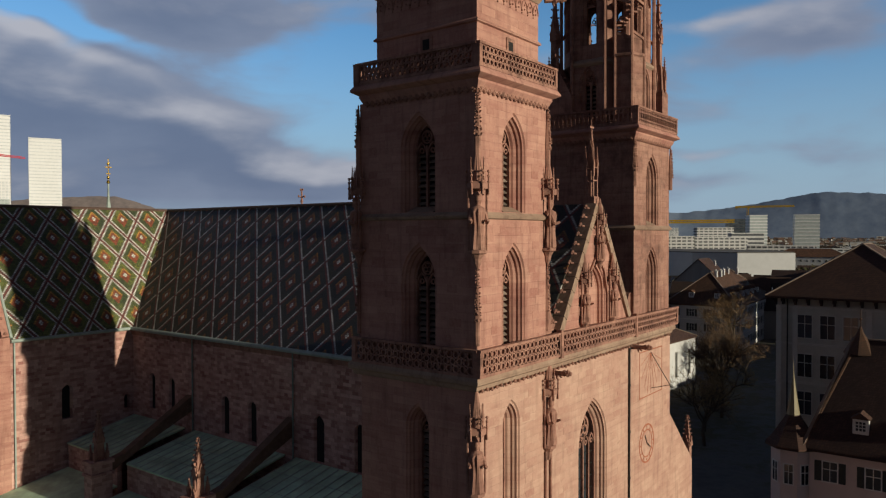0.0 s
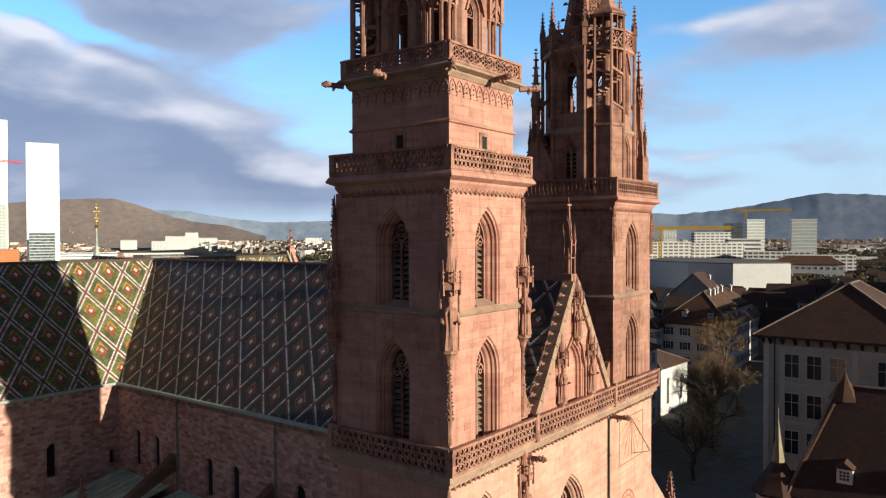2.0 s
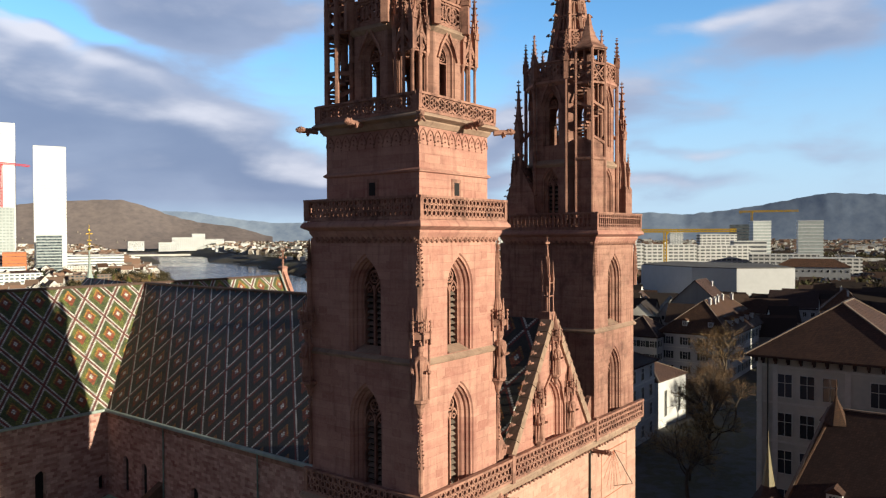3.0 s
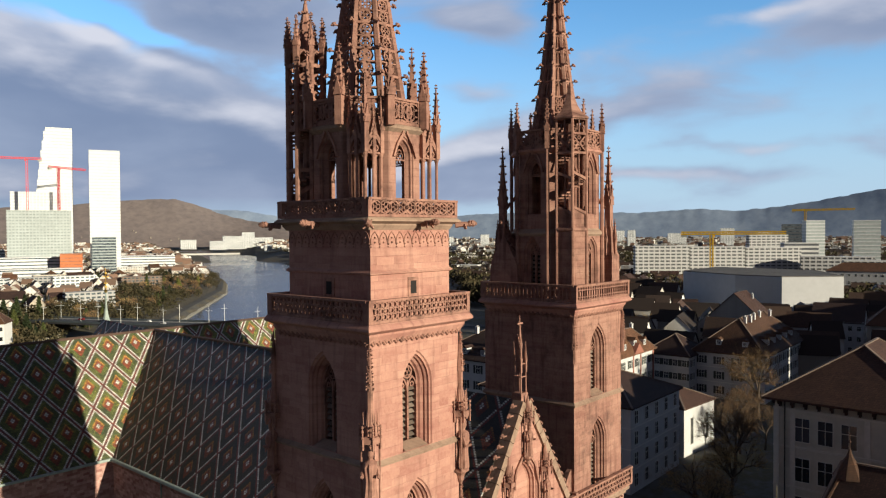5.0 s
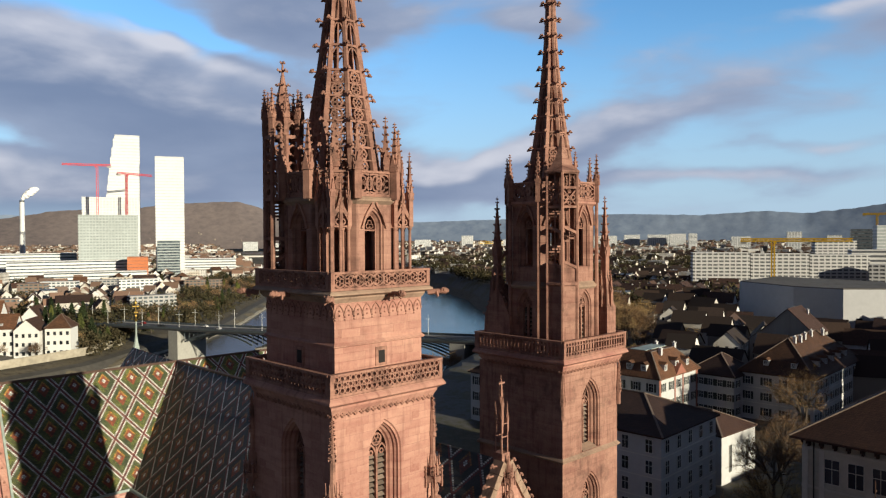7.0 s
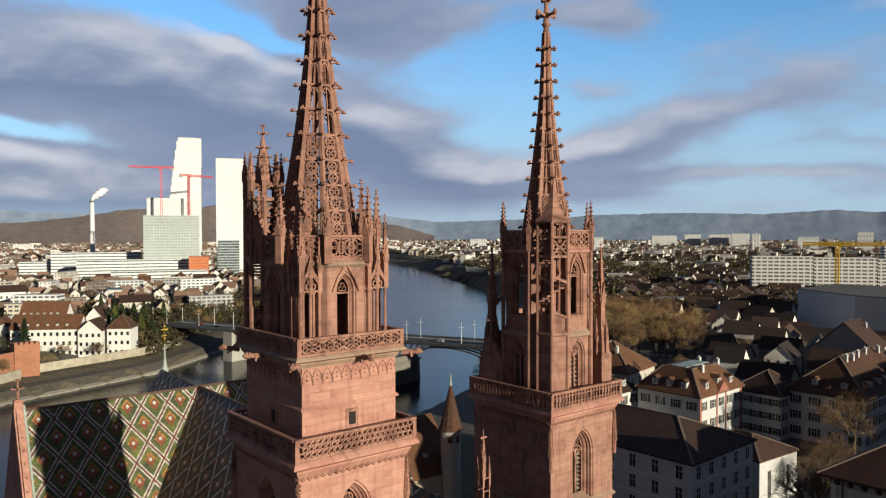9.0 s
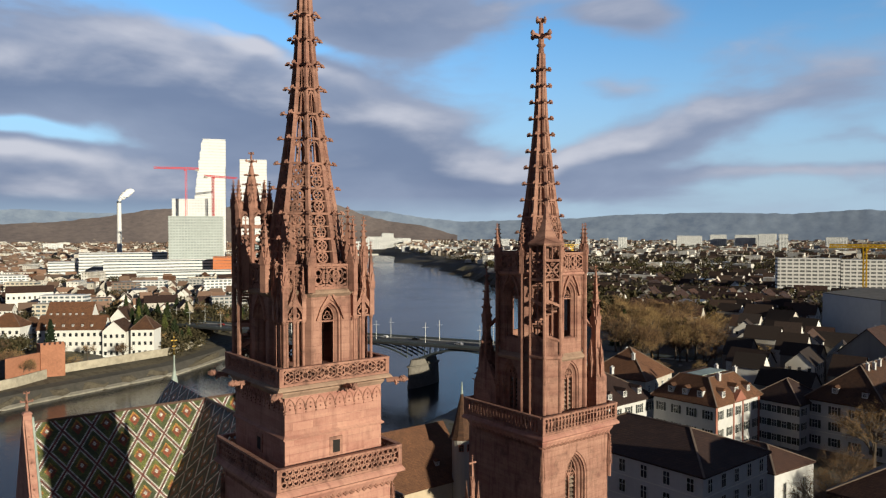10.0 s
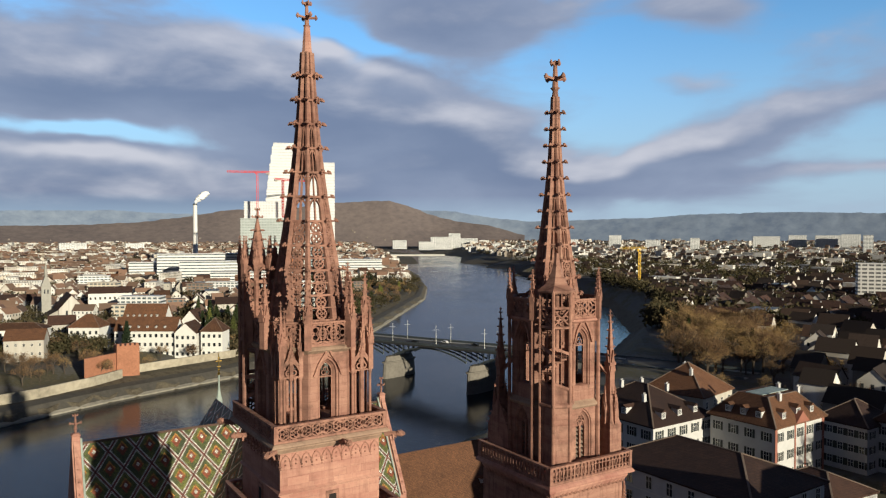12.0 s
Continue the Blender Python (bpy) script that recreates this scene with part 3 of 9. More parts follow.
def gallery(parent, x0, y0, x1, y1, zbot, ztop, zcorn, over, style, sides=("west", "north", "south", "east"), frieze=True):
    """A parapet walk round a tower: cornice, floor and four pierced parapets."""
    bm = bmesh.new()
    sx0, sy0, sx1, sy1 = x0 + over, y0 + over, x1 - over, y1 - over
    h = zbot - zcorn
    moulding(bm, sx0, sy0, sx1, sy1, [(0.0, zcorn), (0.10, zcorn), (0.14, zcorn + 0.10 * h), (over * 0.55, zcorn + 0.34 * h), (over * 0.55, zcorn + 0.46 * h), (over + 0.10, zcorn + 0.62 * h), (over + 0.16, zcorn + 0.66 * h), (over + 0.14, zcorn + 0.78 * h), (over, zbot - 0.02)])
    part("cornice", bm, STONE_PALE if style == "fish" else STONE, parent)
    fr = faces_of(x0, y0, x1, y1)
    for s in sides:
        ln = (x1 - x0) if s in ("west", "east") else (y1 - y0)
        F = fr[s]
        if s in ("north", "south"):
            G = lambda u, d, z, F=F: F(u + 0.204, d, z)
            part("parapet", balustrade_panel(G, ln - 0.408, zbot, ztop, style), STONE_CARVED, parent)
        else:
            part("parapet", balustrade_panel(F, ln, zbot, ztop, style), STONE_CARVED, parent)
    if frieze:
        fs = faces_of(sx0, sy0, sx1, sy1)
        for s in sides:
            ln = (sx1 - sx0) if s in ("west", "east") else (sy1 - sy0)
            F = fs[s]
            bm = bmesh.new()
            n = int(ln / 0.42)
            for i in range(n):
                c = (i + 0.5) * ln / n
                z = zcorn + 0.06 * h
                for dx, dz, r in ((0, 0, 0.15), (-0.09, -0.10, 0.10), (0.09, -0.11, 0.10), (0.0, -0.2, 0.08)):
                    p = F(c + dx + random.uniform(-0.02, 0.02), -0.07, z + dz)
                    bmesh.ops.create_icosphere(bm, subdivisions=1, radius=r, matrix=Matrix.Translation(p))
            tagged(part("leaf_frieze", bm, STONE_CARVED, parent), kind="stuff")


CROCKET = None


def crocket_mesh():
    """A leaf hook that grows out along +x."""
    global CROCKET
    if CROCKET is None:
        bm = bmesh.new()
        rod(bm, (-0.1, 0, 0), (0.62, 0, 0.10), 0.13, 0.10, 5)
        for p, r in (((0.72, 0, 0.16), 0.22), ((0.70, 0.17, 0.05), 0.15), ((0.70, -0.17, 0.05), 0.15), ((0.92, 0, 0.02), 0.14), ((0.55, 0, 0.30), 0.12)):
            bmesh.ops.create_icosphere(bm, subdivisions=1, radius=r, matrix=Matrix.Translation(p))
        CROCKET = mesh_of("crocket", bm, STONE_CARVED)
    return CROCKET


def crocket(parent, p, a, size):
    under("crocket", crocket_mesh(), parent, Matrix.Translation(p) @ Matrix.Rotation(a, 4, "Z") @ Matrix.Scale(size, 4))


PINS = {}


def pinnacle_mesh(slim, gables=True):
    """A square pinnacle, one metre high and slim wide: shaft, gablets, spirelet with hooks, finial."""
    key = (round(slim, 3), gables)
    if key not in PINS:
        bm = bmesh.new()
        w = slim / 2
        box(bm, -w, -w, 0, w, w, 0.42)
        loft(bm, [[(-k, -k, z), (k, -k, z), (k, k, z), (-k, k, z)] for k, z in ((w * 1.3, 0.42), (w * 1.3, 0.45), (w * 0.92, 0.46), (w * 0.16, 0.93))], True, True, True)
        if gables:
            for i in range(4):
                a = i * math.pi / 2
                m = Matrix.Rotation(a, 3, "Z")
                q = [(-w * 1.15, -w * 1.35, 0.36), (w * 1.15, -w * 1.35, 0.36), (0, -w * 1.35, 0.58)]
                r = [(-w * 1.15, -w * 0.9, 0.36), (w * 1.15, -w * 0.9, 0.36), (0, -w * 0.3, 0.58)]
                loft(bm, [[m @ Vector(p) for p in q], [m @ Vector(p) for p in r]], True, True, True)
        for j in range(5):
            z = 0.52 + j * 0.085
            k = w * (0.92 - 0.76 * (z - 0.46) / 0.47)
            for i in range(4):
                a = math.pi / 4 + i * math.pi / 2
                c = (k * 1.414 * math.cos(a), k * 1.414 * math.sin(a), z)
                rod(bm, c, (c[0] + math.cos(a) * w * 0.45, c[1] + math.sin(a) * w * 0.45, z + 0.016), w * 0.22, w * 0.30, 4)
        rod(bm, (0, 0, 0.9), (0, 0, 1.0), w * 0.15, w * 0.12, 5)
        for z, s in ((0.935, 0.5), (0.972, 0.36)):
            for dx, dy in ((1, 0), (-1, 0), (0, 1), (0, -1)):
                rod(bm, (0, 0, z), (dx * w * s * 1.4, dy * w * s * 1.4, z + 0.006), w * 0.17, w * 0.22, 4)
        PINS[key] = mesh_of("pinnacle", bm, STONE_CARVED)
    return PINS[key]


def pinnacle(parent, x, y, z, height, width, turn=0.0, name="pinnacle"):
    under(name, pinnacle_mesh(width / height), parent, Matrix.Translation((x, y, z)) @ Matrix.Rotation(turn, 4, "Z") @ Matrix.Scale(height, 4))


def cross_finial(parent, x, y, z0, z1, w, mat=None):
    bm = bmesh.new()
    h = z1 - z0
    cyl(bm, x, y, z0, z0 + 0.22 * h, w * 0.30, w * 0.22, 8)
    cyl(bm, x, y, z0 + 0.22 * h, z0 + 0.30 * h, w * 0.22, w * 0.42, 8)
    cyl(bm, x, y, z0 + 0.30 * h, z1 - 0.12 * h, w * 0.26, w * 0.17, 8)
    for zz, s, r in ((z0 + 0.52 * h, 1.0, 0.22), (z0 + 0.9 * h, 0.45, 0.16)):
        for k in range(4):
            a = k * math.pi / 2
            e = (x + math.cos(a) * w * s, y + math.sin(a) * w * s, zz + 0.04 * h)
            rod(bm, (x, y, zz), e, w * 0.15, w * 0.13, 5)
            for dz, rr in ((0, r), (0.05 * h, r * 0.6), (-0.04 * h, r * 0.6)):
                bmesh.ops.create_icosphere(bm, subdivisions=1, radius=w * rr, matrix=Matrix.Translation((e[0], e[1], e[2] + dz)))
    bmesh.ops.create_icosphere(bm, subdivisions=1, radius=w * 0.24, matrix=Matrix.Translation((x, y, z1 - 0.06 * h)))
    part("finial", bm, mat or STONE_CARVED, parent)


def oct_frame(cx, cy, ap, k):
    """Frame of the k-th face of an octagon (0 west, going round by the north): u from its middle."""
    a = -math.pi / 2 - k * math.pi / 4
    nx, ny = math.cos(a), math.sin(a)
    tx, ty = -ny, nx
    return lambda u, d, z: Vector((cx + nx * (ap - d) + tx * u, cy + ny * (ap - d) + ty * u, z))


def oct_stage(parent, cx, cy, ap, z0, z1, win, th=0.7, skip=(), name="octagon_wall"):
    """An eight-sided stage whose faces are pierced by a pointed opening."""
    half = ap * math.tan(math.pi / 8)
    ih = (ap - th) * math.tan(math.pi / 8)
    for k in range(8):
        F = oct_frame(cx, cy, ap, k)
        bm = bmesh.new()
        if win and k not in skip:
            hw, b, sp, apx = win
            O = lambda g: arch(0, hw + g, b - g * 0.3, sp, apx + g * 1.25)
            fill(bm, F, [rect(-half, half, z0, z1), O(0.30)])
            reveal(bm, F, [(O(0.30), 0), (O(0.26), 0.09), (O(0.15), 0.09), (O(0.12), 0.22), (O(0.0), 0.34), (O(0.0), th)])
            fill(bm, F, [rect(-ih, ih, z0, z1), O(0.0)], th)
        else:
            fill(bm, F, [rect(-half, half, z0, z1)])
            fill(bm, F, [rect(-ih, ih, z0, z1)], th)
        for z in (z0, z1):
            q = [F(-half, 0, z), F(half, 0, z), F(ih, th, z), F(-ih, th, z)]
            bm.faces.new([bm.verts.new(p) for p in q])
        bmesh.ops.remove_doubles(bm, verts=bm.verts[:], dist=0.0005)
        part(name, bm, STONE_UP, parent)


def oct_moulding(bm, cx, cy, prof, turn=math.pi / 8):
    loft(bm, [ring(cx, cy, ap / math.cos(math.pi / 8), 8, z, turn) for ap, z in prof], True, True, True)


def open_tracery(parent, cx, cy, ap, k, hw, b, sp, apx, d=0.36):
    F = oct_frame(cx, cy, ap, k)
    bm = bmesh.new()
    band(bm, F, arch(0, hw - 0.03, b, sp, apx - 0.04), 0.09, d, d + 0.16)
    rr = hw * 0.36
    zc = sp + 0.10
    for a in (math.pi / 2, math.pi * 7 / 6, math.pi * 11 / 6):
        flat_ring(bm, F, rr * 0.85 * math.cos(a), zc + rr * 0.85 * math.sin(a), d + 0.02, d + 0.14, rr, rr * 0.68, 8)
    bar(bm, F, (-hw, sp - rr * 1.3), (hw, sp - rr * 1.3), 0.09, d + 0.02, d + 0.14)
    part("tracery", bm, STONE_CARVED, parent)


def spire(parent, cx, cy, levels, radius, crock, rib_w, open_rings=True, turn=math.pi / 8, solid_back=False):
    """An openwork stone spire: eight ribs, rings of ties, wheels between them and leaf hooks."""
    zs = levels
    for k in range(8):
        a = turn + k * math.pi / 4
        bm = bmesh.new()
        secs = []
        for z in zs:
            r = radius(z)
            w = rib_w * (0.35 + 0.65 * r / radius(zs[0]))
            d = Vector((math.cos(a), math.sin(a), 0))
            s = Vector((-math.sin(a), math.cos(a), 0))
            c = Vector((cx, cy, z)) + d * r
            secs.append([c - s * w * 0.5 - d * w * 0.55, c + s * w * 0.5 - d * w * 0.55, c + s * w * 0.5, c + d * w * 0.42, c - s * w * 0.5])
        loft(bm, secs, True, True, True)
        part("rib", bm, STONE_UP, parent)
        for z in zs[crock:-1]:
            r = radius(z)
            crocket(parent, (cx + r * math.cos(a), cy + r * math.sin(a), z), a, 0.56)
    for k in range(8):
        a0, a1 = turn + k * math.pi / 4, turn + (k + 1) * math.pi / 4
        bm = bmesh.new()
        for i, z in enumerate(zs[:-1]):
            r = radius(z)
            p0, p1 = (cx + r * math.cos(a0), cy + r * math.sin(a0), z), (cx + r * math.cos(a1), cy + r * math.sin(a1), z)
            rod(bm, p0, p1, 0.10, 0.10, 4)
        for i, (za, zb) in enumerate(zip(zs, zs[1:])):
            rm = radius((za + zb) / 2) * math.cos(math.pi / 8)
            am = (a0 + a1) / 2
            wid = 2 * radius((za + zb) / 2) * math.sin(math.pi / 8) - rib_w * 0.6
            if wid < 0.28:
                continue
            slope = (radius(zb) - radius(za)) * math.cos(math.pi / 8) / (zb - za)
            F = lambda u, d, z, rm=rm, am=am, zm=(za + zb) / 2, slope=slope: Vector((cx + (rm + slope * (z - zm) - d) * math.cos(am) - u * math.sin(am), cy + (rm + slope * (z - zm) - d) * math.sin(am) + u * math.cos(am), z))
            h = zb - za
            if i < open_rings:
                rr = min(wid / 2, h * 0.25)
                for zc in (za + h * 0.27, za + h * 0.73):
                    flat_ring(bm, F, 0, zc, -0.05, 0.10, rr, rr * 0.76, 8)
                    for q in range(4):
                        b = q * math.pi / 2 + (i % 2) * math.pi / 4
                        flat_ring(bm, F, rr * 0.46 * math.cos(b), zc + rr * 0.46 * math.sin(b), -0.03, 0.08, rr * 0.40, rr * 0.24, 6)
                bar(bm, F, (-wid / 2, za + h * 0.5), (wid / 2, za + h * 0.5), 0.08, -0.03, 0.08)
            else:
                bar(bm, F, (0, za), (0, zb), 0.13 * min(1, wid), -0.03, 0.09)
                band(bm, F, arch(0, wid / 2, za + h * 0.5, za + h * 0.55, zb - 0.1, 3), 0.07, -0.03, 0.08)
        tagged(part("spire_tracery", bm, STONE_CARVED, parent), kind="stuff")


def gargoyle(parent, p, a, ln=1.3, s=1.0, mat=None):
    """A beast-headed spout, reaching out at the angle a."""
    d = Vector((math.cos(a), math.sin(a), 0))
    side = Vector((-d.y, d.x, 0))
    bm = bmesh.new()
    p = Vector(p)
    rod(bm, p - d * 0.2, p + d * ln * 0.72 + Vector((0, 0, 0.06)), 0.17 * s, 0.13 * s, 6)
    for q, r in ((0.70, 0.19), (0.88, 0.20), (1.0, 0.14)):
        bmesh.ops.create_icosphere(bm, subdivisions=1, radius=r * s, matrix=Matrix.Translation(p + d * ln * q + Vector((0, 0, 0.08))))
    for k in (-1, 1):
        rod(bm, p + d * ln * 0.85 + side * 0.1 * k * s, p + d * ln * 0.78 + side * 0.2 * k * s + Vector((0, 0, 0.24 * s)), 0.06 * s, 0.03 * s, 4)
        rod(bm, p + d * ln * 0.35 + side * 0.1 * k * s, p + d * ln * 0.45 + side * 0.26 * k * s - Vector((0, 0, 0.22 * s)), 0.09 * s, 0.06 * s, 4)
    part("gargoyle", bm, mat or STONE_CARVED, parent)


def corner_statue(parent, x, y, zb, a, s=1.0):
    """A robed stone figure under a canopy on a console, set against a wall and looking out at the angle a."""
    dx, dy = math.cos(a), math.sin(a)
    bm = bmesh.new()
    loft(bm, [ring(x, y, r * s, 8, zb + z * s) for r, z in ((0.06, -1.25), (0.20, -0.95), (0.24, -0.7), (0.40, -0.45), (0.52, -0.40), (0.52, -0.25), (0.44, -0.2))], True, True, True)
    part("console", bm, STONE_CARVED, parent)
    cx, cy = x + dx * 0.12 * s, y + dy * 0.12 * s
    bm = bmesh.new()
    prof = [(0.40, 0.0, 0), (0.37, 0.35, 0.02), (0.31, 0.9, 0.04), (0.30, 1.3, 0.05), (0.36, 1.7, 0.06), (0.41, 2.0, 0.05), (0.38, 2.22, 0.03), (0.15, 2.36, 0.03), (0.15, 2.46, 0.05), (0.21, 2.62, 0.07), (0.20, 2.82, 0.07), (0.24, 2.9, 0.06), (0.16, 3.08, 0.05), (0.05, 3.12, 0.05)]
    rings = []
    for i, (r, z, f) in enumerate(prof):
        rip = 0.16 if i < 6 else 0.03
        rings.append([(cx + dx * f * s + s * r * (1 + rip * math.cos(6 * t + 0.25 * i)) * math.cos(t), cy + dy * f * s + s * r * (1 + rip * math.cos(6 * t + 0.25 * i)) * math.sin(t) * 0.9, zb - 0.2 * s + z * s) for t in [2 * math.pi * j / 18 for j in range(18)]])
    loft(bm, rings, True, True, True)
    for k in (-1, 1):
        sh = Vector((cx - dy * 0.36 * s * k, cy + dx * 0.36 * s * k, zb + 1.8 * s))
        el = sh + Vector((dx * 0.18 * s - dy * 0.10 * s * k, dy * 0.18 * s + dx * 0.10 * s * k, -0.55 * s))
        rod(bm, sh, el, 0.14 * s, 0.12 * s, 6)
        rod(bm, el, el + Vector((dx * 0.34 * s, dy * 0.34 * s, 0.12 * s)), 0.12 * s, 0.08 * s, 6)
    part("statue", bm, STONE_CARVED, parent)
    bm = bmesh.new()
    zc = zb + 3.0 * s
    loft(bm, [ring(x, y, r * s, 6, zc + z * s) for r, z in ((0.40, 0), (0.58, 0.06), (0.58, 0.42), (0.42, 0.45), (0.40, 0.95), (0.46, 1.0), (0.30, 1.1), (0.24, 1.5), (0.05, 2.5))], True, True, True)
    for k in range(6):
        t = k * math.pi / 3
        rod(bm, (x + 0.58 * s * math.cos(t), y + 0.58 * s * math.sin(t), zc - 0.25 * s), (x + 0.60 * s * math.cos(t), y + 0.60 * s * math.sin(t), zc + 1.05 * s), 0.09 * s, 0.03 * s, 4)
        rod(bm, (x + 0.42 * s * math.cos(t + 0.5), y + 0.42 * s * math.sin(t + 0.5), zc + 0.5 * s), (x + 0.4 * s * math.cos(t + 0.5), y + 0.4 * s * math.sin(t + 0.5), zc + 1.75 * s), 0.08 * s, 0.02 * s, 4)
        for zz in (0.42, 0.75, 1.0):
            bmesh.ops.create_icosphere(bm, subdivisions=1, radius=0.10 * s, matrix=Matrix.Translation((x + 0.6 * s * math.cos(t), y + 0.6 * s * math.sin(t), zc + zz * s)))
    part("canopy", bm, STONE_CARVED, parent)
    bm = bmesh.new()
    for k in (-1, 1):
        rod(bm, (x - dy * 0.5 * s * k, y + dx * 0.5 * s * k, zb - 0.3 * s), (x - dy * 0.5 * s * k, y + dx * 0.5 * s * k, zc + 0.1 * s), 0.07 * s, 0.07 * s, 6)
    part("niche_shaft", bm, STONE_CARVED, parent)


def crocket_strip(parent, x, y, z0, z1, a, r=0.16, n=9):
    """A slender corner pinnacle laid against an edge, with leaf hooks."""
    bm = bmesh.new()
    cyl(bm, x, y, z0, z0 + (z1 - z0) * 0.3, r, r, 6)
    cyl(bm, x, y, z0 + (z1 - z0) * 0.3, z1, r * 1.3, 0.04, 6)
    r_ = random.Random(int(x * 100 + z0 * 10))
    for i in range(n * 2):
        z = z0 + (z1 - z0) * (0.30 + 0.66 * i / (2 * n)) + r_.uniform(-0.05, 0.05)
        for b in (a - 1.0, a, a + 1.0):
            rr = r * 1.1 * (1 - 0.7 * i / (2 * n))
            c = (x + rr * math.cos(b), y + rr * math.sin(b), z)
            o = r_.uniform(0.04, 0.12)
            rod(bm, c, (c[0] + o * math.cos(b), c[1] + o * math.sin(b), z + r_.uniform(-0.02, 0.09)), 0.035, r_.uniform(0.03, 0.065), 4)
    part("edge_pinnacle", bm, STONE_CARVED, parent)


DIAG = {"nw": -math.pi * 3 / 4, "ne": math.pi * 3 / 4, "sw": -math.pi / 4, "se": math.pi / 4}


def tower_body(parent, X0, X1, g1, ledge, low, faces=("west", "north", "south"), stone=None):
    """The two belfry stages between the front gallery and the tower gallery."""
    x0, x1, y0, y1 = X0, X1, 0.5, 8.95
    uw, un = (x1 - x0) / 2, (y1 - y0) / 2 - 0.25
    up = lambda u: (u, 0.80, ledge + 0.15, ledge + 3.75, ledge + 5.20)
    dn = lambda u: (u, 0.80, low - 0.9, ledge - 3.7, ledge - 2.15)
    wins = {f: [up(u), dn(u)] for f, u in (("west", uw), ("north", un), ("south", un)) if f in faces}
    shaft(parent, x0, y0, x1, y1, 16.9, g1 - 2.36, wins, stone=stone)
    bm = bmesh.new()
    moulding(bm, x0, y0, x1, y1, [(0.0, ledge - 0.28), (0.14, ledge - 0.22), (0.2, ledge - 0.08), (0.003, ledge + 0.12)])
    part("string_course", bm, STONE_PALE, parent)
    for f, u in (("west", uw), ("north", un)):
        if f not in faces:
            continue
        F = faces_of(x0, y0, x1, y1)[f]
        bm = bmesh.new()
        q = [(0.0, ledge + 0.22), (0.72, ledge + 0.62)]
        loft(bm, [[F(u - 0.98, -0.05, ledge - 0.02), F(u + 0.98, -0.05, ledge - 0.02)], [F(u - 0.98, -0.05, ledge + 0.10), F(u + 0.98, -0.05, ledge + 0.10)], [F(u - 0.8, 0.72, ledge + 0.5), F(u + 0.8, 0.72, ledge + 0.5)]], closed=False)
        part("window_sill", bm, STONE_PALE, parent)


# ---- north tower
north = thing("bell_tower", (4.2, 4.7, 0), "red sandstone gothic church tower with openwork octagon and crocketed spire", "church tower", "towers of the west front")
tower_body(north, 0.5, 7.86, 35.02, 26.0, 18.8)
gallery(north, 0.0, 0.0, 8.4, 9.0, 33.66, 34.94, 32.6, 0.5, "rings")
shaft(north, 0.85, 0.75, 7.35, 7.9, 33.55, 38.76, {}, "upper_stage")
bm = bmesh.new()
moulding(bm, 0.85, 0.75, 7.35, 7.9, [(0.0, 36.22), (0.13, 36.27), (0.15, 36.36), (0.003, 36.5)])
part("string_course", bm, STONE, north)
gallery(north, 0.35, 0.35, 7.70, 8.35, 39.42, 40.47, 38.72, 0.45, "fish", frieze=False)
for f, u, ln in (("west", 3.3, 6.5), ("north", 3.4, 7.15)):
    F = faces_of(0.85, 0.75, 7.35, 7.9)[f]
    bm = bmesh.new()
    fbox(bm, F, u - 0.42, u + 0.42, -0.06, 0.0, 34.9, 36.0)
    fbox(bm, F, u - 0.3, u + 0.3, -0.068, -0.06, 35.0, 35.86)
    part("slit_window", bm, STONE_CARVED, north)
    # Near-black plate on the face, in place of the slit's dark depth.
    bm = bmesh.new()
    fbox(bm, F, u - 0.24, u + 0.24, -0.074, -0.069, 35.06, 35.8)
    part("dark_opening", bm, DARK, north)
    # hanging lily frieze under the platform
    n = int(ln / 0.62)
    bm = bmesh.new()
    for i in range(n):
        c = (i + 0.5) * ln / n
        band(bm, F, arch(c, 0.30, 38.0, 38.05, 38.6, 4), 0.05, -0.045, 0.0)
        for du, dz, r in ((-0.29, 37.94, 0.075), (0, 38.02, 0.06), (0.0, 38.28, 0.06), (-0.29, 37.78, 0.05)):
            bmesh.ops.create_icosphere(bm, subdivisions=1, radius=r, matrix=Matrix.Translation(F(c + du, -0.035, dz)))
    tagged(part("lily_frieze", bm, STONE_CARVED, north), kind="stuff")
for p, a in (((0.3, 0.3, 39.0), DIAG["nw"]), ((7.75, 0.3, 39.0), DIAG["sw"]), ((0.3, 8.3, 39.0), DIAG["ne"]), ((4.6, 0.2, 39.05), -math.pi / 2), ((0.2, 4.6, 39.05), math.pi)):
    gargoyle(north, p, a, 1.0, 1.1)
# octagon
NX, NY, NAP = 4.15, 4.45, 3.10
bm = bmesh.new()
box(bm, 0.8, 0.8, 39.35, 7.25, 7.9, 39.6)
part("platform", bm, STONE, north)
NW = (0.46, 39.8, 43.0, 43.75)
oct_stage(north, NX, NY, NAP, 39.6, 44.7, NW, 0.62)
for k in range(8):
    open_tracery(north, NX, NY, NAP, k, *NW)
    F = oct_frame(NX, NY, NAP, k)
    bm = bmesh.new()          # ogee hood over each opening
    band(bm, F, [(-0.92, 42.9), (-0.62, 43.65), (-0.2, 44.25), (0, 44.75), (0.2, 44.25), (0.62, 43.65), (0.92, 42.9)], 0.13, -0.14, 0.0)
    part("hood_mould", bm, STONE_CARVED, north)
bm = bmesh.new()
oct_moulding(bm, NX, NY, [(NAP, 44.3), (NAP + 0.22, 44.5), (NAP + 0.25, 44.68), (NAP + 0.1, 44.75)])
part("string_course", bm, STONE_PALE, north)
bh = (NAP + 0.12) * math.tan(math.pi / 8)
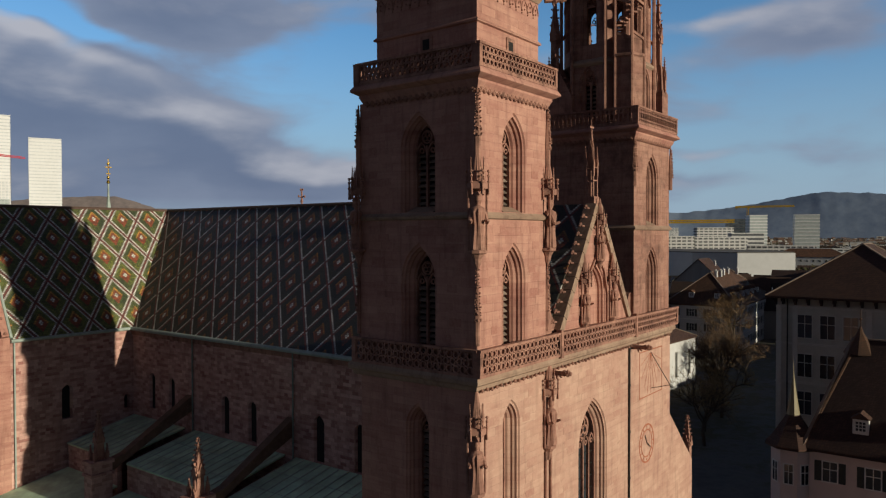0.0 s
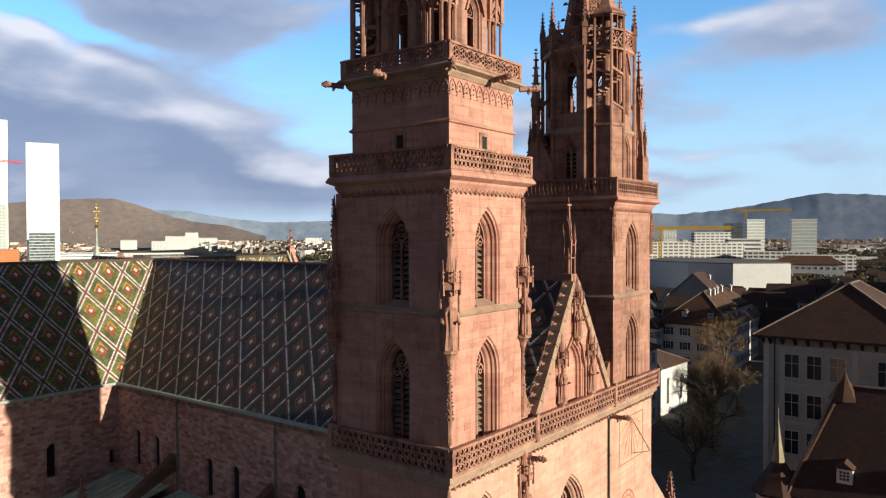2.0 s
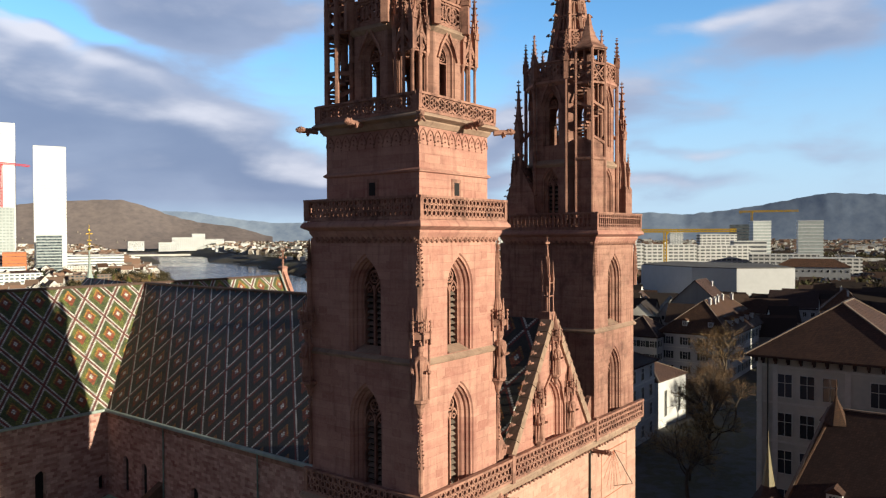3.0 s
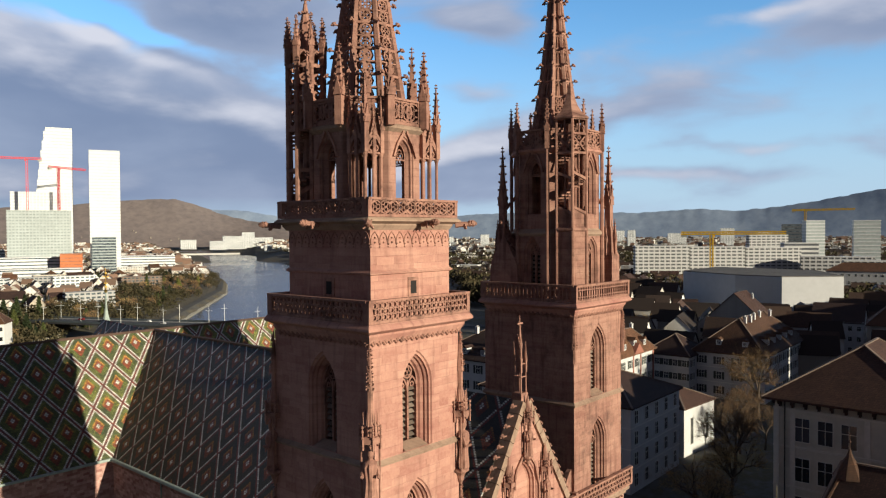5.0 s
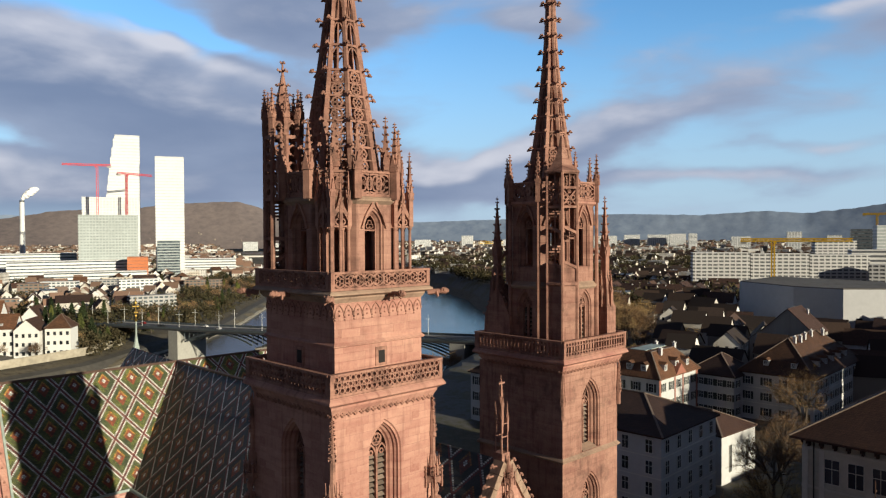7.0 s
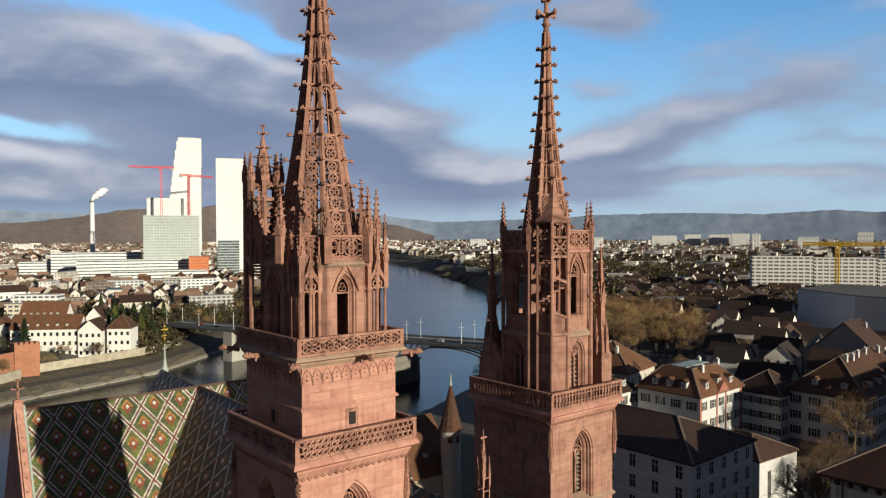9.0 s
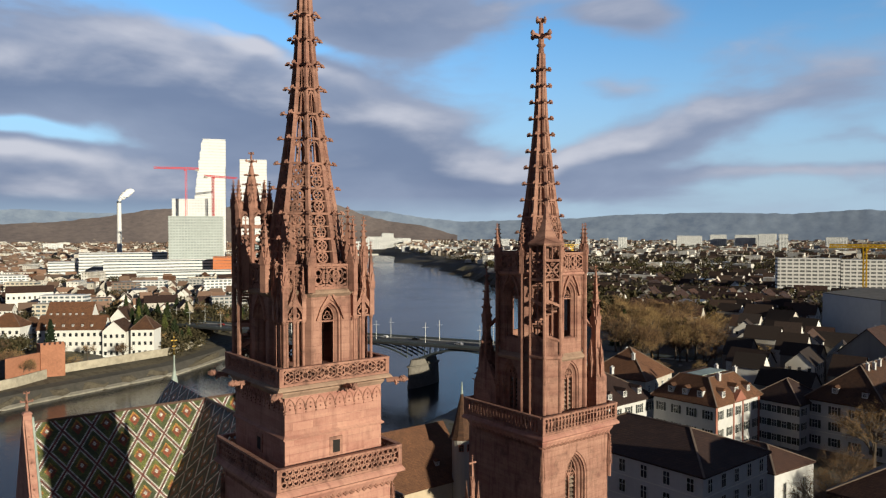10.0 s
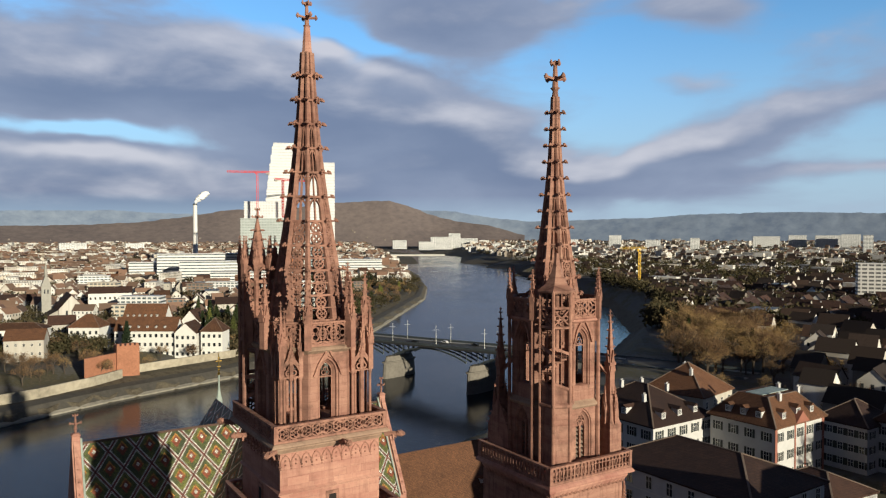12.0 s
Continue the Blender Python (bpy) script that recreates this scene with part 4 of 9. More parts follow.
for k in range(8):
    F = oct_frame(NX, NY, NAP + 0.12, k)
    part("parapet", balustrade_panel(lambda u, d, z, F=F: F(u - bh + 0.01, d, z), 2 * bh - 0.02, 44.75, 46.25, "fish"), STONE_CARVED, north)
    a = -math.pi / 2 - k * math.pi / 4 + math.pi / 8
    pinnacle(north, NX + (NAP + 0.3) / math.cos(math.pi / 8) * math.cos(a), NY + (NAP + 0.3) / math.cos(math.pi / 8) * math.sin(a), 44.6, 4.6, 0.42, a)
nr = lambda z: float(np.interp(z, [44.9, 46.2, 49.2, 51.4, 54.4, 57.3, 59.6, 62.2, 64.0], [2.55, 2.38, 1.92, 1.56, 1.12, 0.78, 0.58, 0.42, 0.34]))
n_levels = [44.9] + [46.2 + 1.55 * i for i in range(12)]
spire(north, NX, NY, n_levels, nr, 1, 0.42, 5)
bm = bmesh.new()
loft(bm, [ring(NX, NY, nr(z) * 0.72, 8, z, math.pi / 8) for z in (55.4, 58.0, 61.0, 63.6)], True, True, True)
part("spire_core", bm, STONE_CARVED, north)
bm = bmesh.new()
cyl(bm, NX, NY, 63.2, 65.0, 0.34, 0.2, 8)
part("spire_head", bm, STONE, north)
cross_finial(north, NX, NY, 64.3, 66.55, 0.62)
# free corner canopies of slender shafts
for c, (ox, oy) in {"nw": (-1, -1), "sw": (1, -1), "se": (1, 1)}.items():
    qx, qy = NX + ox * 2.95, NY + oy * 2.97
    pts = [(qx, qy), (qx - ox * 1.22, qy), (qx, qy - oy * 1.22), (qx - ox * 0.62, qy + oy * 0.02), (qx + ox * 0.02, qy - oy * 0.62), (qx - ox * 0.34, qy - oy * 0.34), (qx - ox * 0.95, qy - oy * 0.2), (qx - ox * 0.2, qy - oy * 0.95)]
    for i, (px, py) in enumerate(pts):
        bm = bmesh.new()
        loft(bm, [ring(px, py, r, 8, z) for r, z in ((0.15, 39.55), (0.15, 39.85), (0.095, 39.95), (0.085, 42.75), (0.14, 42.9), (0.14, 43.05))], True, True, True)
        part("shaft_column", bm, STONE_CARVED, north)
    bm = bmesh.new()
    for (ax, ay), (bx, by) in ((pts[0], pts[1]), (pts[0], pts[2])):
        L = math.hypot(bx - ax, by - ay)
        F = lambda u, d, z: Vector((ax + (bx - ax) * u / L - (by - ay) / L * d, ay + (by - ay) * u / L + (bx - ax) / L * d, z))
        band(bm, F, arch(L / 2, L / 2, 43.0, 43.02, 43.02 + L * 0.8, 4), 0.14, -0.09, 0.09)
        for cu, cz in ((0.36, 0.22), (0.64, 0.22), (0.5, 0.46)):
            flat_ring(bm, F, L * cu, 43.0 + L * cz, -0.06, 0.06, L * 0.17, L * 0.10, 8)
        bar(bm, F, (0, 43.0), (L, 43.0), 0.10, -0.07, 0.07)
        band(bm, F, [(-0.05, 43.4), (L * 0.35, 44.1), (L / 2, 44.9), (L * 0.65, 44.1), (L + 0.05, 43.4)], 0.14, -0.1, 0.1)
    part("canopy_arch", bm, STONE_CARVED, north)
    for i, (px, py) in enumerate(pts):
        if i < 6:
            pinnacle(north, px, py, 43.0, (4.6, 3.6, 3.6, 2.7, 2.7, 4.2)[i], (0.32, 0.27, 0.27, 0.22, 0.22, 0.26)[i], 0)
    bm = bmesh.new()
    hub = (NX + ox * 1.9, NY + oy * 1.95)
    cyl(bm, *hub, 43.1, 45.6, 0.16, 0.12, 6)
    part("canopy_core", bm, STONE_CARVED, north)
    pinnacle(north, *hub, 44.6, 5.2, 0.46, math.pi / 4)
# open stair turret
TX, TY, TR = 1.75, 7.25, 1.12
for k in range(8):
    a = math.pi / 8 + k * math.pi / 4
    px, py = TX + TR * math.cos(a), TY + TR * math.sin(a)
    bm = bmesh.new()
    cyl(bm, px, py, 39.55, 50.6, 0.17, 0.15, 6)
    part("shaft_column", bm, STONE_CARVED, north)
    pinnacle(north, px, py, 48.6, 2.9, 0.30, a)
for k in range(8):
    F = oct_frame(TX, TY, TR * math.cos(math.pi / 8), k)
    bm = bmesh.new()
    hb = TR * math.sin(math.pi / 8)
    for z in (42.2, 44.6, 46.0, 48.4):
        fbox(bm, F, -hb, hb, -0.08, 0.14, z, z + 0.22)
    zz = 40.3 + (k % 4) * 0.55
    bar(bm, F, (-hb, zz), (hb, zz + 0.55), 0.22, -0.02, 0.12)
    for z in (44.85, 45.45, 46.4, 47.4):
        flat_ring(bm, F, 0, z + 0.3, -0.02, 0.1, hb * 0.85, hb * 0.5, 8)
    band(bm, F, arch(0, hb, 48.6, 48.65, 49.4, 4), 0.1, -0.04, 0.1)
    tagged(part("turret_tracery", bm, STONE_CARVED, north), kind="stuff")
bm = bmesh.new()
cyl(bm, TX, TY, 39.55, 49.0, 0.24, 0.2, 8)
for i in range(40):
    a = i * 0.42
    m = Matrix.Rotation(a, 3, "Z")
    obox(bm, Vector((TX, TY, 39.9 + i * 0.2)) + m @ Vector((0.55, 0, 0)), 0.8, 0.42, 0.12, m)
part("winding_stair", bm, STONE_CARVED, north)
bm = bmesh.new()
loft(bm, [ring(TX, TY, r, 8, z, math.pi / 8) for r, z in ((0.85, 49.2), (0.9, 49.5), (0.62, 49.7), (0.30, 51.4), (0.10, 52.4))], True, True, True)
part("turret_spirelet", bm, STONE_CARVED, north)
for k in range(8):
    for z in (50.0, 50.6, 51.2, 51.8):
        r = 0.62 - (z - 49.7) * 0.19
        crocket(north, (TX + r * math.cos(k * math.pi / 4 + math.pi / 8), TY + r * math.sin(k * math.pi / 4 + math.pi / 8), z), k * math.pi / 4 + math.pi / 8, 0.26)
cross_finial(north, TX, TY, 52.0, 53.3, 0.34)
# figures and edge pinnacles on the shaft
for (x, y), a in (((0.42, 0.42), DIAG["nw"]), ((7.95, 0.42), DIAG["sw"]), ((0.42, 9.0), DIAG["ne"])):
    corner_statue(north, x, y, 24.3, a, 0.98)
    crocket_strip(north, x + 0.02, y + 0.02, 29.0, 32.6, a, 0.17)
    crocket_strip(north, x + 0.06, y + 0.06, 19.0, 23.3, a, 0.14)

# ---- south tower
south = thing("bell_tower", (25.1, 4.7, 0), "red sandstone church tower with solid octagon, stair turret and crocketed spire", "church tower", "towers of the west front")
tower_body(south, 21.4, 28.8, 34.55, 25.5, 18.8, ("west", "south"), STONE_UP)
gallery(south, 20.9, 0.0, 29.35, 9.0, 33.2, 34.55, 32.2, 0.5, "arches")
SX, SY, SAP = 25.2, 4.45, 3.35
SW1 = (0.55, 34.2, 36.9, 37.8)
SW2 = (0.48, 40.0, 43.2, 44.1)
oct_stage(south, SX, SY, SAP, 33.2, 38.5, SW1, 0.6)
oct_stage(south, SX, SY, SAP - 0.12, 38.5, 45.1, SW2, 0.6)
for k in range(8):
    F = oct_frame(SX, SY, SAP, k)
    gothic_window(south, F, "oct", 0, 0.55, 34.2, 36.9, 37.8, 2, True, 0.36, rotz=-k * math.pi / 4) if k in (0, 1, 2, 7) else None
    open_tracery(south, SX, SY, SAP - 0.12, k, *SW2)
    hb = (SAP + 0.05) * math.tan(math.pi / 8)
    F = oct_frame(SX, SY, SAP + 0.05, k)
    part("parapet", balustrade_panel(lambda u, d, z, F=F: F(u - hb + 0.01, d, z), 2 * hb - 0.02, 45.1, 46.6, "fish"), STONE_CARVED, south)
    bm = bmesh.new()
    G = oct_frame(SX, SY, SAP - 0.12, k)
    band(bm, G, [(-0.95, 43.2), (-0.66, 44.1), (-0.25, 44.8), (0, 45.5), (0.25, 44.8), (0.66, 44.1), (0.95, 43.2)], 0.14, -0.16, 0.0)
    part("hood_mould", bm, STONE_CARVED, south)
    a = -math.pi / 2 - k * math.pi / 4 + math.pi / 8
    rr = (SAP + 0.1) / math.cos(math.pi / 8)
    pinnacle(south, SX + rr * math.cos(a), SY + rr * math.sin(a), 45.0, 3.9, 0.36, a)
    bm = bmesh.new()
    cyl(bm, SX + rr * math.cos(a), SY + rr * math.sin(a), 33.2, 45.1, 0.17, 0.14, 6)
    part("angle_shaft", bm, STONE_CARVED, south)
bm = bmesh.new()
oct_moulding(bm, SX, SY, [(SAP, 38.2), (SAP + 0.16, 38.36), (SAP + 0.18, 38.5), (SAP - 0.11, 38.8)])
part("string_course", bm, STONE_PALE, south)
bm = bmesh.new()
oct_moulding(bm, SX, SY, [(SAP - 0.12, 44.7), (SAP + 0.14, 44.9), (SAP + 0.16, 45.06), (SAP, 45.1)])
part("string_course", bm, STONE, south)
s_levels = [45.2, 46.78, 48.09] + [49.4 + 1.31 * i for i in range(11)]
sr = lambda z: float(np.interp(z, [45.2, 46.6, 48.7, 51.0, 53.2, 55.5, 57.7, 60.0, 62.3, 64.0], [2.15, 1.90, 1.56, 1.19, 0.94, 0.68, 0.49, 0.37, 0.29, 0.24]))
spire(south, SX, SY, s_levels, sr, 1, 0.50, 3)
bm = bmesh.new()
loft(bm, [ring(SX, SY, sr(z) * 0.80, 8, z, math.pi / 8) for z in (46.0, 50.0, 54.0, 58.0, 61.0, 63.5)], True, True, True)
part("spire_core", bm, STONE_CARVED, south)
cross_finial(south, SX, SY, 62.3, 65.4, 0.95)
# corner buttress groups with tall pinnacles
for c, (ox, oy) in {"nw": (-1, -1), "sw": (1, -1), "ne": (-1, 1), "se": (1, 1)}.items():
    qx, qy = SX + ox * 3.0, SY + oy * 3.2
    if c == "nw":
        continue
    bm = bmesh.new()
    loft(bm, [[(qx - s, qy - s, z), (qx + s, qy - s, z), (qx + s, qy + s, z), (qx - s, qy + s, z)] for s, z in ((0.62, 33.2), (0.62, 36.6), (0.5, 36.9), (0.42, 38.6), (0.34, 38.9))], True, True, True)
    part("corner_buttress", bm, STONE_UP, south)
    pinnacle(south, qx, qy, 38.0, 7.6, 0.50, 0)
    for dx, dy in ((0.55, 0), (-0.55, 0), (0, 0.55), (0, -0.55)):
        pinnacle(south, qx + dx, qy + dy, 36.6, 3.0, 0.24, 0)
    bm = bmesh.new()
    rod(bm, (qx, qy, 40.2), (SX + ox * 2.3, SY + oy * 2.4, 41.4), 0.14, 0.14, 4)
    part("flying_strut", bm, STONE_CARVED, south)
bm = bmesh.new()      # stepped gable of the north-east stair house
loft(bm, [[(21.5, 5.6, 33.2), (21.5, 8.6, 33.2), (21.5, 8.4, 36.0), (21.5, 7.1, 38.4), (21.5, 5.8, 36.0)], [(23.4, 5.6, 33.2), (23.4, 8.6, 33.2), (23.4, 8.4, 36.0), (23.4, 7.1, 38.4), (23.4, 5.8, 36.0)]], True, True, True)
part("stair_house", bm, STONE_UP, south)
for i in range(5):
    for s in (-1, 1):
        crocket(south, (21.55, 7.1 + s * (1.3 - i * 0.26), 36.0 + i * 0.48), math.pi / 2 * s, 0.3)
cross_finial(south, 21.6, 7.1, 38.2, 40.2, 0.4)
# polygonal stair turret on the north-west side
UX, UY, UR = 23.05, 1.75, 1.30
bm = bmesh.new()
loft(bm, [ring(UX, UY, r, 6, z, 0.66) for r, z in ((UR, 33.2), (UR, 38.55), (UR + 0.14, 38.65), (UR + 0.14, 38.8), (UR - 0.06, 38.95), (UR - 0.06, 40.0))], True, True, True)
part("turret_wall", bm, STONE_UP, south)
for k in range(6):
    a = 0.66 + k * math.pi / 3
    bm = bmesh.new()
    cyl(bm, UX + UR * math.cos(a), UY + UR * math.sin(a), 33.2, 47.3, 0.13, 0.12, 6)
    part("angle_shaft", bm, STONE_CARVED, south)
    am = a + math.pi / 6
    ap = UR * math.cos(math.pi / 6)
    hb = UR * math.sin(math.pi / 6)
    F = lambda u, d, z, am=am: Vector((UX + (ap - d) * math.cos(am) - u * math.sin(am), UY + (ap - d) * math.sin(am) + u * math.cos(am), z))
    bm = bmesh.new()
    low_wall = [(-hb, 39.9), (hb, 39.9), (hb, 39.95), (-hb, 40.45)]
    loft(bm, [[F(u, d, z) for u, z in low_wall] for d in (0.0, 0.14)], True, True, True)
    for z in (40.2, 42.85):
        bar(bm, F, (-hb, z + 0.26), (hb, z - 0.26), 0.20, -0.07, 0.14)
    for z in (44.5, 45.95, 47.1):
        fbox(bm, F, -hb, hb, -0.07, 0.14, z, z + 0.18)
    bar(bm, F, (0, 40.3), (0, 44.5), 0.06, 0.03, 0.11)
    bar(bm, F, (0, 46.1), (0, 47.1), 0.10, 0.0, 0.12)
    for s in (-1, 1):
        bar(bm, F, (s * hb, 44.68), (0, 45.3), 0.10, 0.0, 0.12)
        bar(bm, F, (0, 45.3), (s * hb, 45.95), 0.10, 0.0, 0.12)
        flat_ring(bm, F, s * hb * 0.52, 45.3, 0.02, 0.1, hb * 0.34, hb * 0.2, 8)
    flat_ring(bm, F, 0, 44.86, 0.02, 0.1, hb * 0.26, hb * 0.14, 6)
    flat_ring(bm, F, 0, 45.74, 0.02, 0.1, hb * 0.26, hb * 0.14, 6)
    tagged(part("turret_tracery", bm, STONE_CARVED, south), kind="stuff")
bm = bmesh.new()
cyl(bm, UX, UY, 40.0, 47.0, 0.3, 0.3, 8)
for i in range(30):
    m = Matrix.Rotation(i * 0.45, 3, "Z")
    obox(bm, Vector((UX, UY, 40.1 + i * 0.21)) + m @ Vector((0.62, 0, 0)), 0.9, 0.5, 0.13, m)
part("winding_stair", bm, STONE_CARVED, south)
bm = bmesh.new()
loft(bm, [ring(UX, UY, r, 6, z, 0.66) for r, z in ((UR + 0.22, 47.2), (UR + 0.22, 47.32), (0.95, 47.75), (0.58, 48.35), (0.32, 49.1), (0.12, 50.1))], True, True, True)
part("turret_roof", bm, STONE_UP, south)
for (x, y), a in (((21.32, 0.42), DIAG["nw"]), ((28.9, 0.42), DIAG["sw"])):
    crocket_strip(south, x, y, 28.6, 32.2, a, 0.17)

# ---- front between and below the towers
front = thing("west_front", (14.75, 1.0, 0), "red sandstone church front with gabled centre, tall tracery window and clock", "church facade")
F = lambda u, d, z: Vector((u, 0.62 + d, z))
big = (14.75, 1.75, 2.0, 10.4, 13.1)
lan = (4.1, 0.45, 9.4, 14.1, 14.9)
lan2 = (25.1, 0.45, 2.0, 5.6, 6.4)
bm = bmesh.new()
fill(bm, F, [rect(0.55, 29.5, -7.0, 16.9)] + [jamb_steps(*w)[0][0] for w in (big, lan)])
for w in (big, lan):
    reveal(bm, F, jamb_steps(*w))
Fn = lambda u, d, z: Vector((0.55 + d, u, z))
nlan = (4.6, 0.42, 8.0, 13.9, 14.8)
fill(bm, lambda u, d, z: Vector((29.5, u, z)), [rect(0.62, 8.95, -7, 16.9)])
fill(bm, lambda u, d, z: Vector((u, 8.95, z)), [rect(0.55, 29.5, -7, 16.9)])
fill(bm, lambda u, d, z: Vector((u, z, 16.9)), [rect(0.55, 29.5, 0.62, 8.95)])
bmesh.ops.remove_doubles(bm, verts=bm.verts[:], dist=0.0005)
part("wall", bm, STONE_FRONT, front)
# The shaded return takes the darker tower stone, not the front's sunlit tone.
bm = bmesh.new()
fill(bm, Fn, [rect(0.62, 8.95, -7.0, 16.9)] + [jamb_steps(*nlan)[0][0]])
reveal(bm, Fn, jamb_steps(*nlan))
bmesh.ops.remove_doubles(bm, verts=bm.verts[:], dist=0.0005)
part("return_wall", bm, STONE, front)
gothic_window(front, F, "west", *big, lights=4, louvres=False)
gothic_window(front, F, "west", *lan, lights=1)
gothic_window(front, Fn, "north", *nlan, lights=1, rotz=-math.pi / 2)
# front gallery, returned along the north side
bm = bmesh.new()
moulding(bm, 0.55, 0.62, 29.5, 9.4, [(0.0, 16.5), (0.12, 16.6), (0.16, 16.8), (0.34, 16.92), (0.36, 17.1), (0.30, 17.3)])
part("cornice", bm, STONE_PALE, front)
bm = bmesh.new()
for i in range(60):
    p = F(0.9 + i * 0.475, -0.16, 16.52 + 0.03 * math.sin(i * 2.1))
    bmesh.ops.create_icosphere(bm, subdivisions=1, radius=0.12, matrix=Matrix.Translation(p))
tagged(part("leaf_frieze", bm, STONE_CARVED, front), kind="stuff")
Fg = lambda u, d, z: Vector((0.25 + u, 0.15 + d, z))
for a, b in ((0.0, 9.05), (9.05, 20.9), (20.9, 29.9)):
    part("parapet", balustrade_panel(lambda u, d, z, a=a: Fg(a + 0.002 + u, d, z), b - a - 0.004, 17.3, 18.8, "rings"), STONE_CARVED, front)
Fg2 = lambda u, d, z: Vector((0.25 + d, 0.36 + u, z))
part("parapet", balustrade_panel(Fg2, 9.1, 17.3, 18.8, "rings"), STONE_CARVED, front)
for u in (9.05, 20.9):
    bm = bmesh.new()
    fbox(bm, Fg, u - 0.17, u + 0.17, -0.06, 0.3, 17.2, 18.95)
    part("parapet_post", bm, STONE_CARVED, front)
# centre gable
gable = thing("front_gable", (14.75, 1.2, 17.3), "steep crocketed sandstone gable with tracery window and statues", "gable")
Gf = lambda u, d, z: Vector((14.75 + u, 0.75 + d, z))
gw = (0.0, 0.95, 18.3, 20.9, 22.4)
bm = bmesh.new()
tri = [(-5.3, 17.3), (5.3, 17.3), (5.3, 18.7), (0.35, 26.6), (-0.35, 26.6), (-5.3, 18.7)]
fill(bm, Gf, [tri, jamb_steps(*gw)[0][0]])
reveal(bm, Gf, jamb_steps(*gw)[:-1])
fill(bm, Gf, [tri], 0.55)
loft(bm, [[Gf(u, d, z) for u, z in tri] for d in (0, 0.55)], True)
bmesh.ops.remove_doubles(bm, verts=bm.verts[:], dist=0.0005)
part("gable_wall", bm, STONE, gable)
gothic_window(gable, Gf, "west", *gw, lights=3, louvres=False)
for s in (-1, 1):
    lo_, hi_ = Vector((s * 5.45, 18.85)), Vector((s * 0.30, 26.95))
    up_ = Vector((s * 0.13, 0.09))
    for i in range(10):
        p_, r_ = lo_.lerp(hi_, i / 10 + 0.002), lo_.lerp(hi_, (i + 1) / 10 - 0.002)
        bm = bmesh.new()
        q = [p_ - up_ * 2.2, p_ + up_, r_ + up_, r_ - up_ * 2.2]
        loft(bm, [[Gf(u, d, z) for u, z in q] for d in (-0.20, 0.66)], True, True, True)
        part("coping_stone", bm, STONE_PALE, gable)
    for i in range(13):
        t = (i + 0.6) / 13.4
        u, z = s * (5.45 + (0.3 - 5.45) * t), 18.95 + (27.1 - 18.95) * t
        crocket(gable, Gf(u + s * 0.12, 0.24, z + 0.06), 0 if s > 0 else math.pi, 0.62)
    corner_statue(gable, 14.75 + s * 2.2, 0.55, 19.3, -math.pi / 2, 0.78)
    bm = bmesh.new()
    band(bm, Gf, [(s * 1.6, 18.3), (s * 1.6, 20.8), (s * 1.1, 22.4), (0, 23.6)], 0.16, -0.14, 0.0)
    part("hood_mould", bm, STONE_CARVED, gable)
corner_statue(gable, 14.75, 0.5, 23.4, -math.pi / 2, 0.72)
bm = bmesh.new()
box(bm, 14.35, 0.75, 26.3, 15.15, 1.55, 27.5)
part("finial_base", bm, STONE_CARVED, gable)
for dx, dy in ((-0.29, -0.29), (0.29, -0.29), (-0.29, 0.29), (0.29, 0.29)):
    bm = bmesh.new()
    cyl(bm, 14.75 + dx, 1.15 + dy, 27.4, 29.4, 0.065, 0.055, 5)
    part("shaft_column", bm, STONE_CARVED, gable)
    pinnacle(gable, 14.75 + dx, 1.15 + dy, 28.9, 2.1, 0.15, 0)
for z in (28.6, 29.5):
    bm = bmesh.new()
    for (ax, ay), (bx, by) in (((-1, -1), (1, -1)), ((1, -1), (1, 1)), ((1, 1), (-1, 1)), ((-1, 1), (-1, -1))):
        rod(bm, (14.75 + 0.29 * ax, 1.15 + 0.29 * ay, z), (14.75 + 0.29 * bx, 1.15 + 0.29 * by, z), 0.05, 0.05, 4)
    part("tie_ring", bm, STONE_CARVED, gable)
bm = bmesh.new()
cyl(bm, 14.75, 1.15, 27.4, 29.9, 0.06, 0.06, 6)
part("shaft_column", bm, STONE_CARVED, gable)
pinnacle(gable, 14.75, 1.15, 29.3, 3.5, 0.24, 0)
bm = bmesh.new()
box(bm, 14.45, 1.09, 32.2, 15.05, 1.21, 32.31)
part("finial_cross", bm, STONE_CARVED, gable)
# small flying buttress from the north tower to the gable, behind the parapet
for s in (-1, 1):
    bm = bmesh.new()
    q = [(s * 6.6, 17.3), (s * 6.6, 20.6), (s * 6.2, 20.4), (s * 5.2, 18.9), (s * 5.3, 17.3)]
    loft(bm, [[Gf(u, d, z) for u, z in q] for d in (0.25, 0.6)], True, True, True)
    part("half_arch", bm, STONE_CARVED, gable)
gable.location += Vector((0.18, -0.25, 0))
# niche figures, spouts, rainwater pipe, sundial and clock on the front
corner_statue(front, 8.25, 0.5, 12.2, -math.pi / 2, 0.95)
corner_statue(front, 0.55, 0.6, 11.4, DIAG["nw"], 0.95)
crocket_strip(front, 0.55, 0.6, 5.5, 9.8, DIAG["nw"], 0.15)
bm = bmesh.new()
for u in (7.95, 8.55):
    rod(bm, F(u, -0.1, 2.0), F(u, -0.1, 11.6), 0.09, 0.09, 6)
part("niche_shaft", bm, STONE_CARVED, front)
gargoyle(front, (8.55, 0.5, 16.35), -math.pi / 2, 1.3, 1.15)
gargoyle(front, (21.1, 0.5, 16.4), -math.pi / 2, 1.5, 1.2)
bm = bmesh.new()
rod(bm, F(20.75, -0.09, 0.2), F(20.75, -0.09, 16.5), 0.085, 0.085, 8)
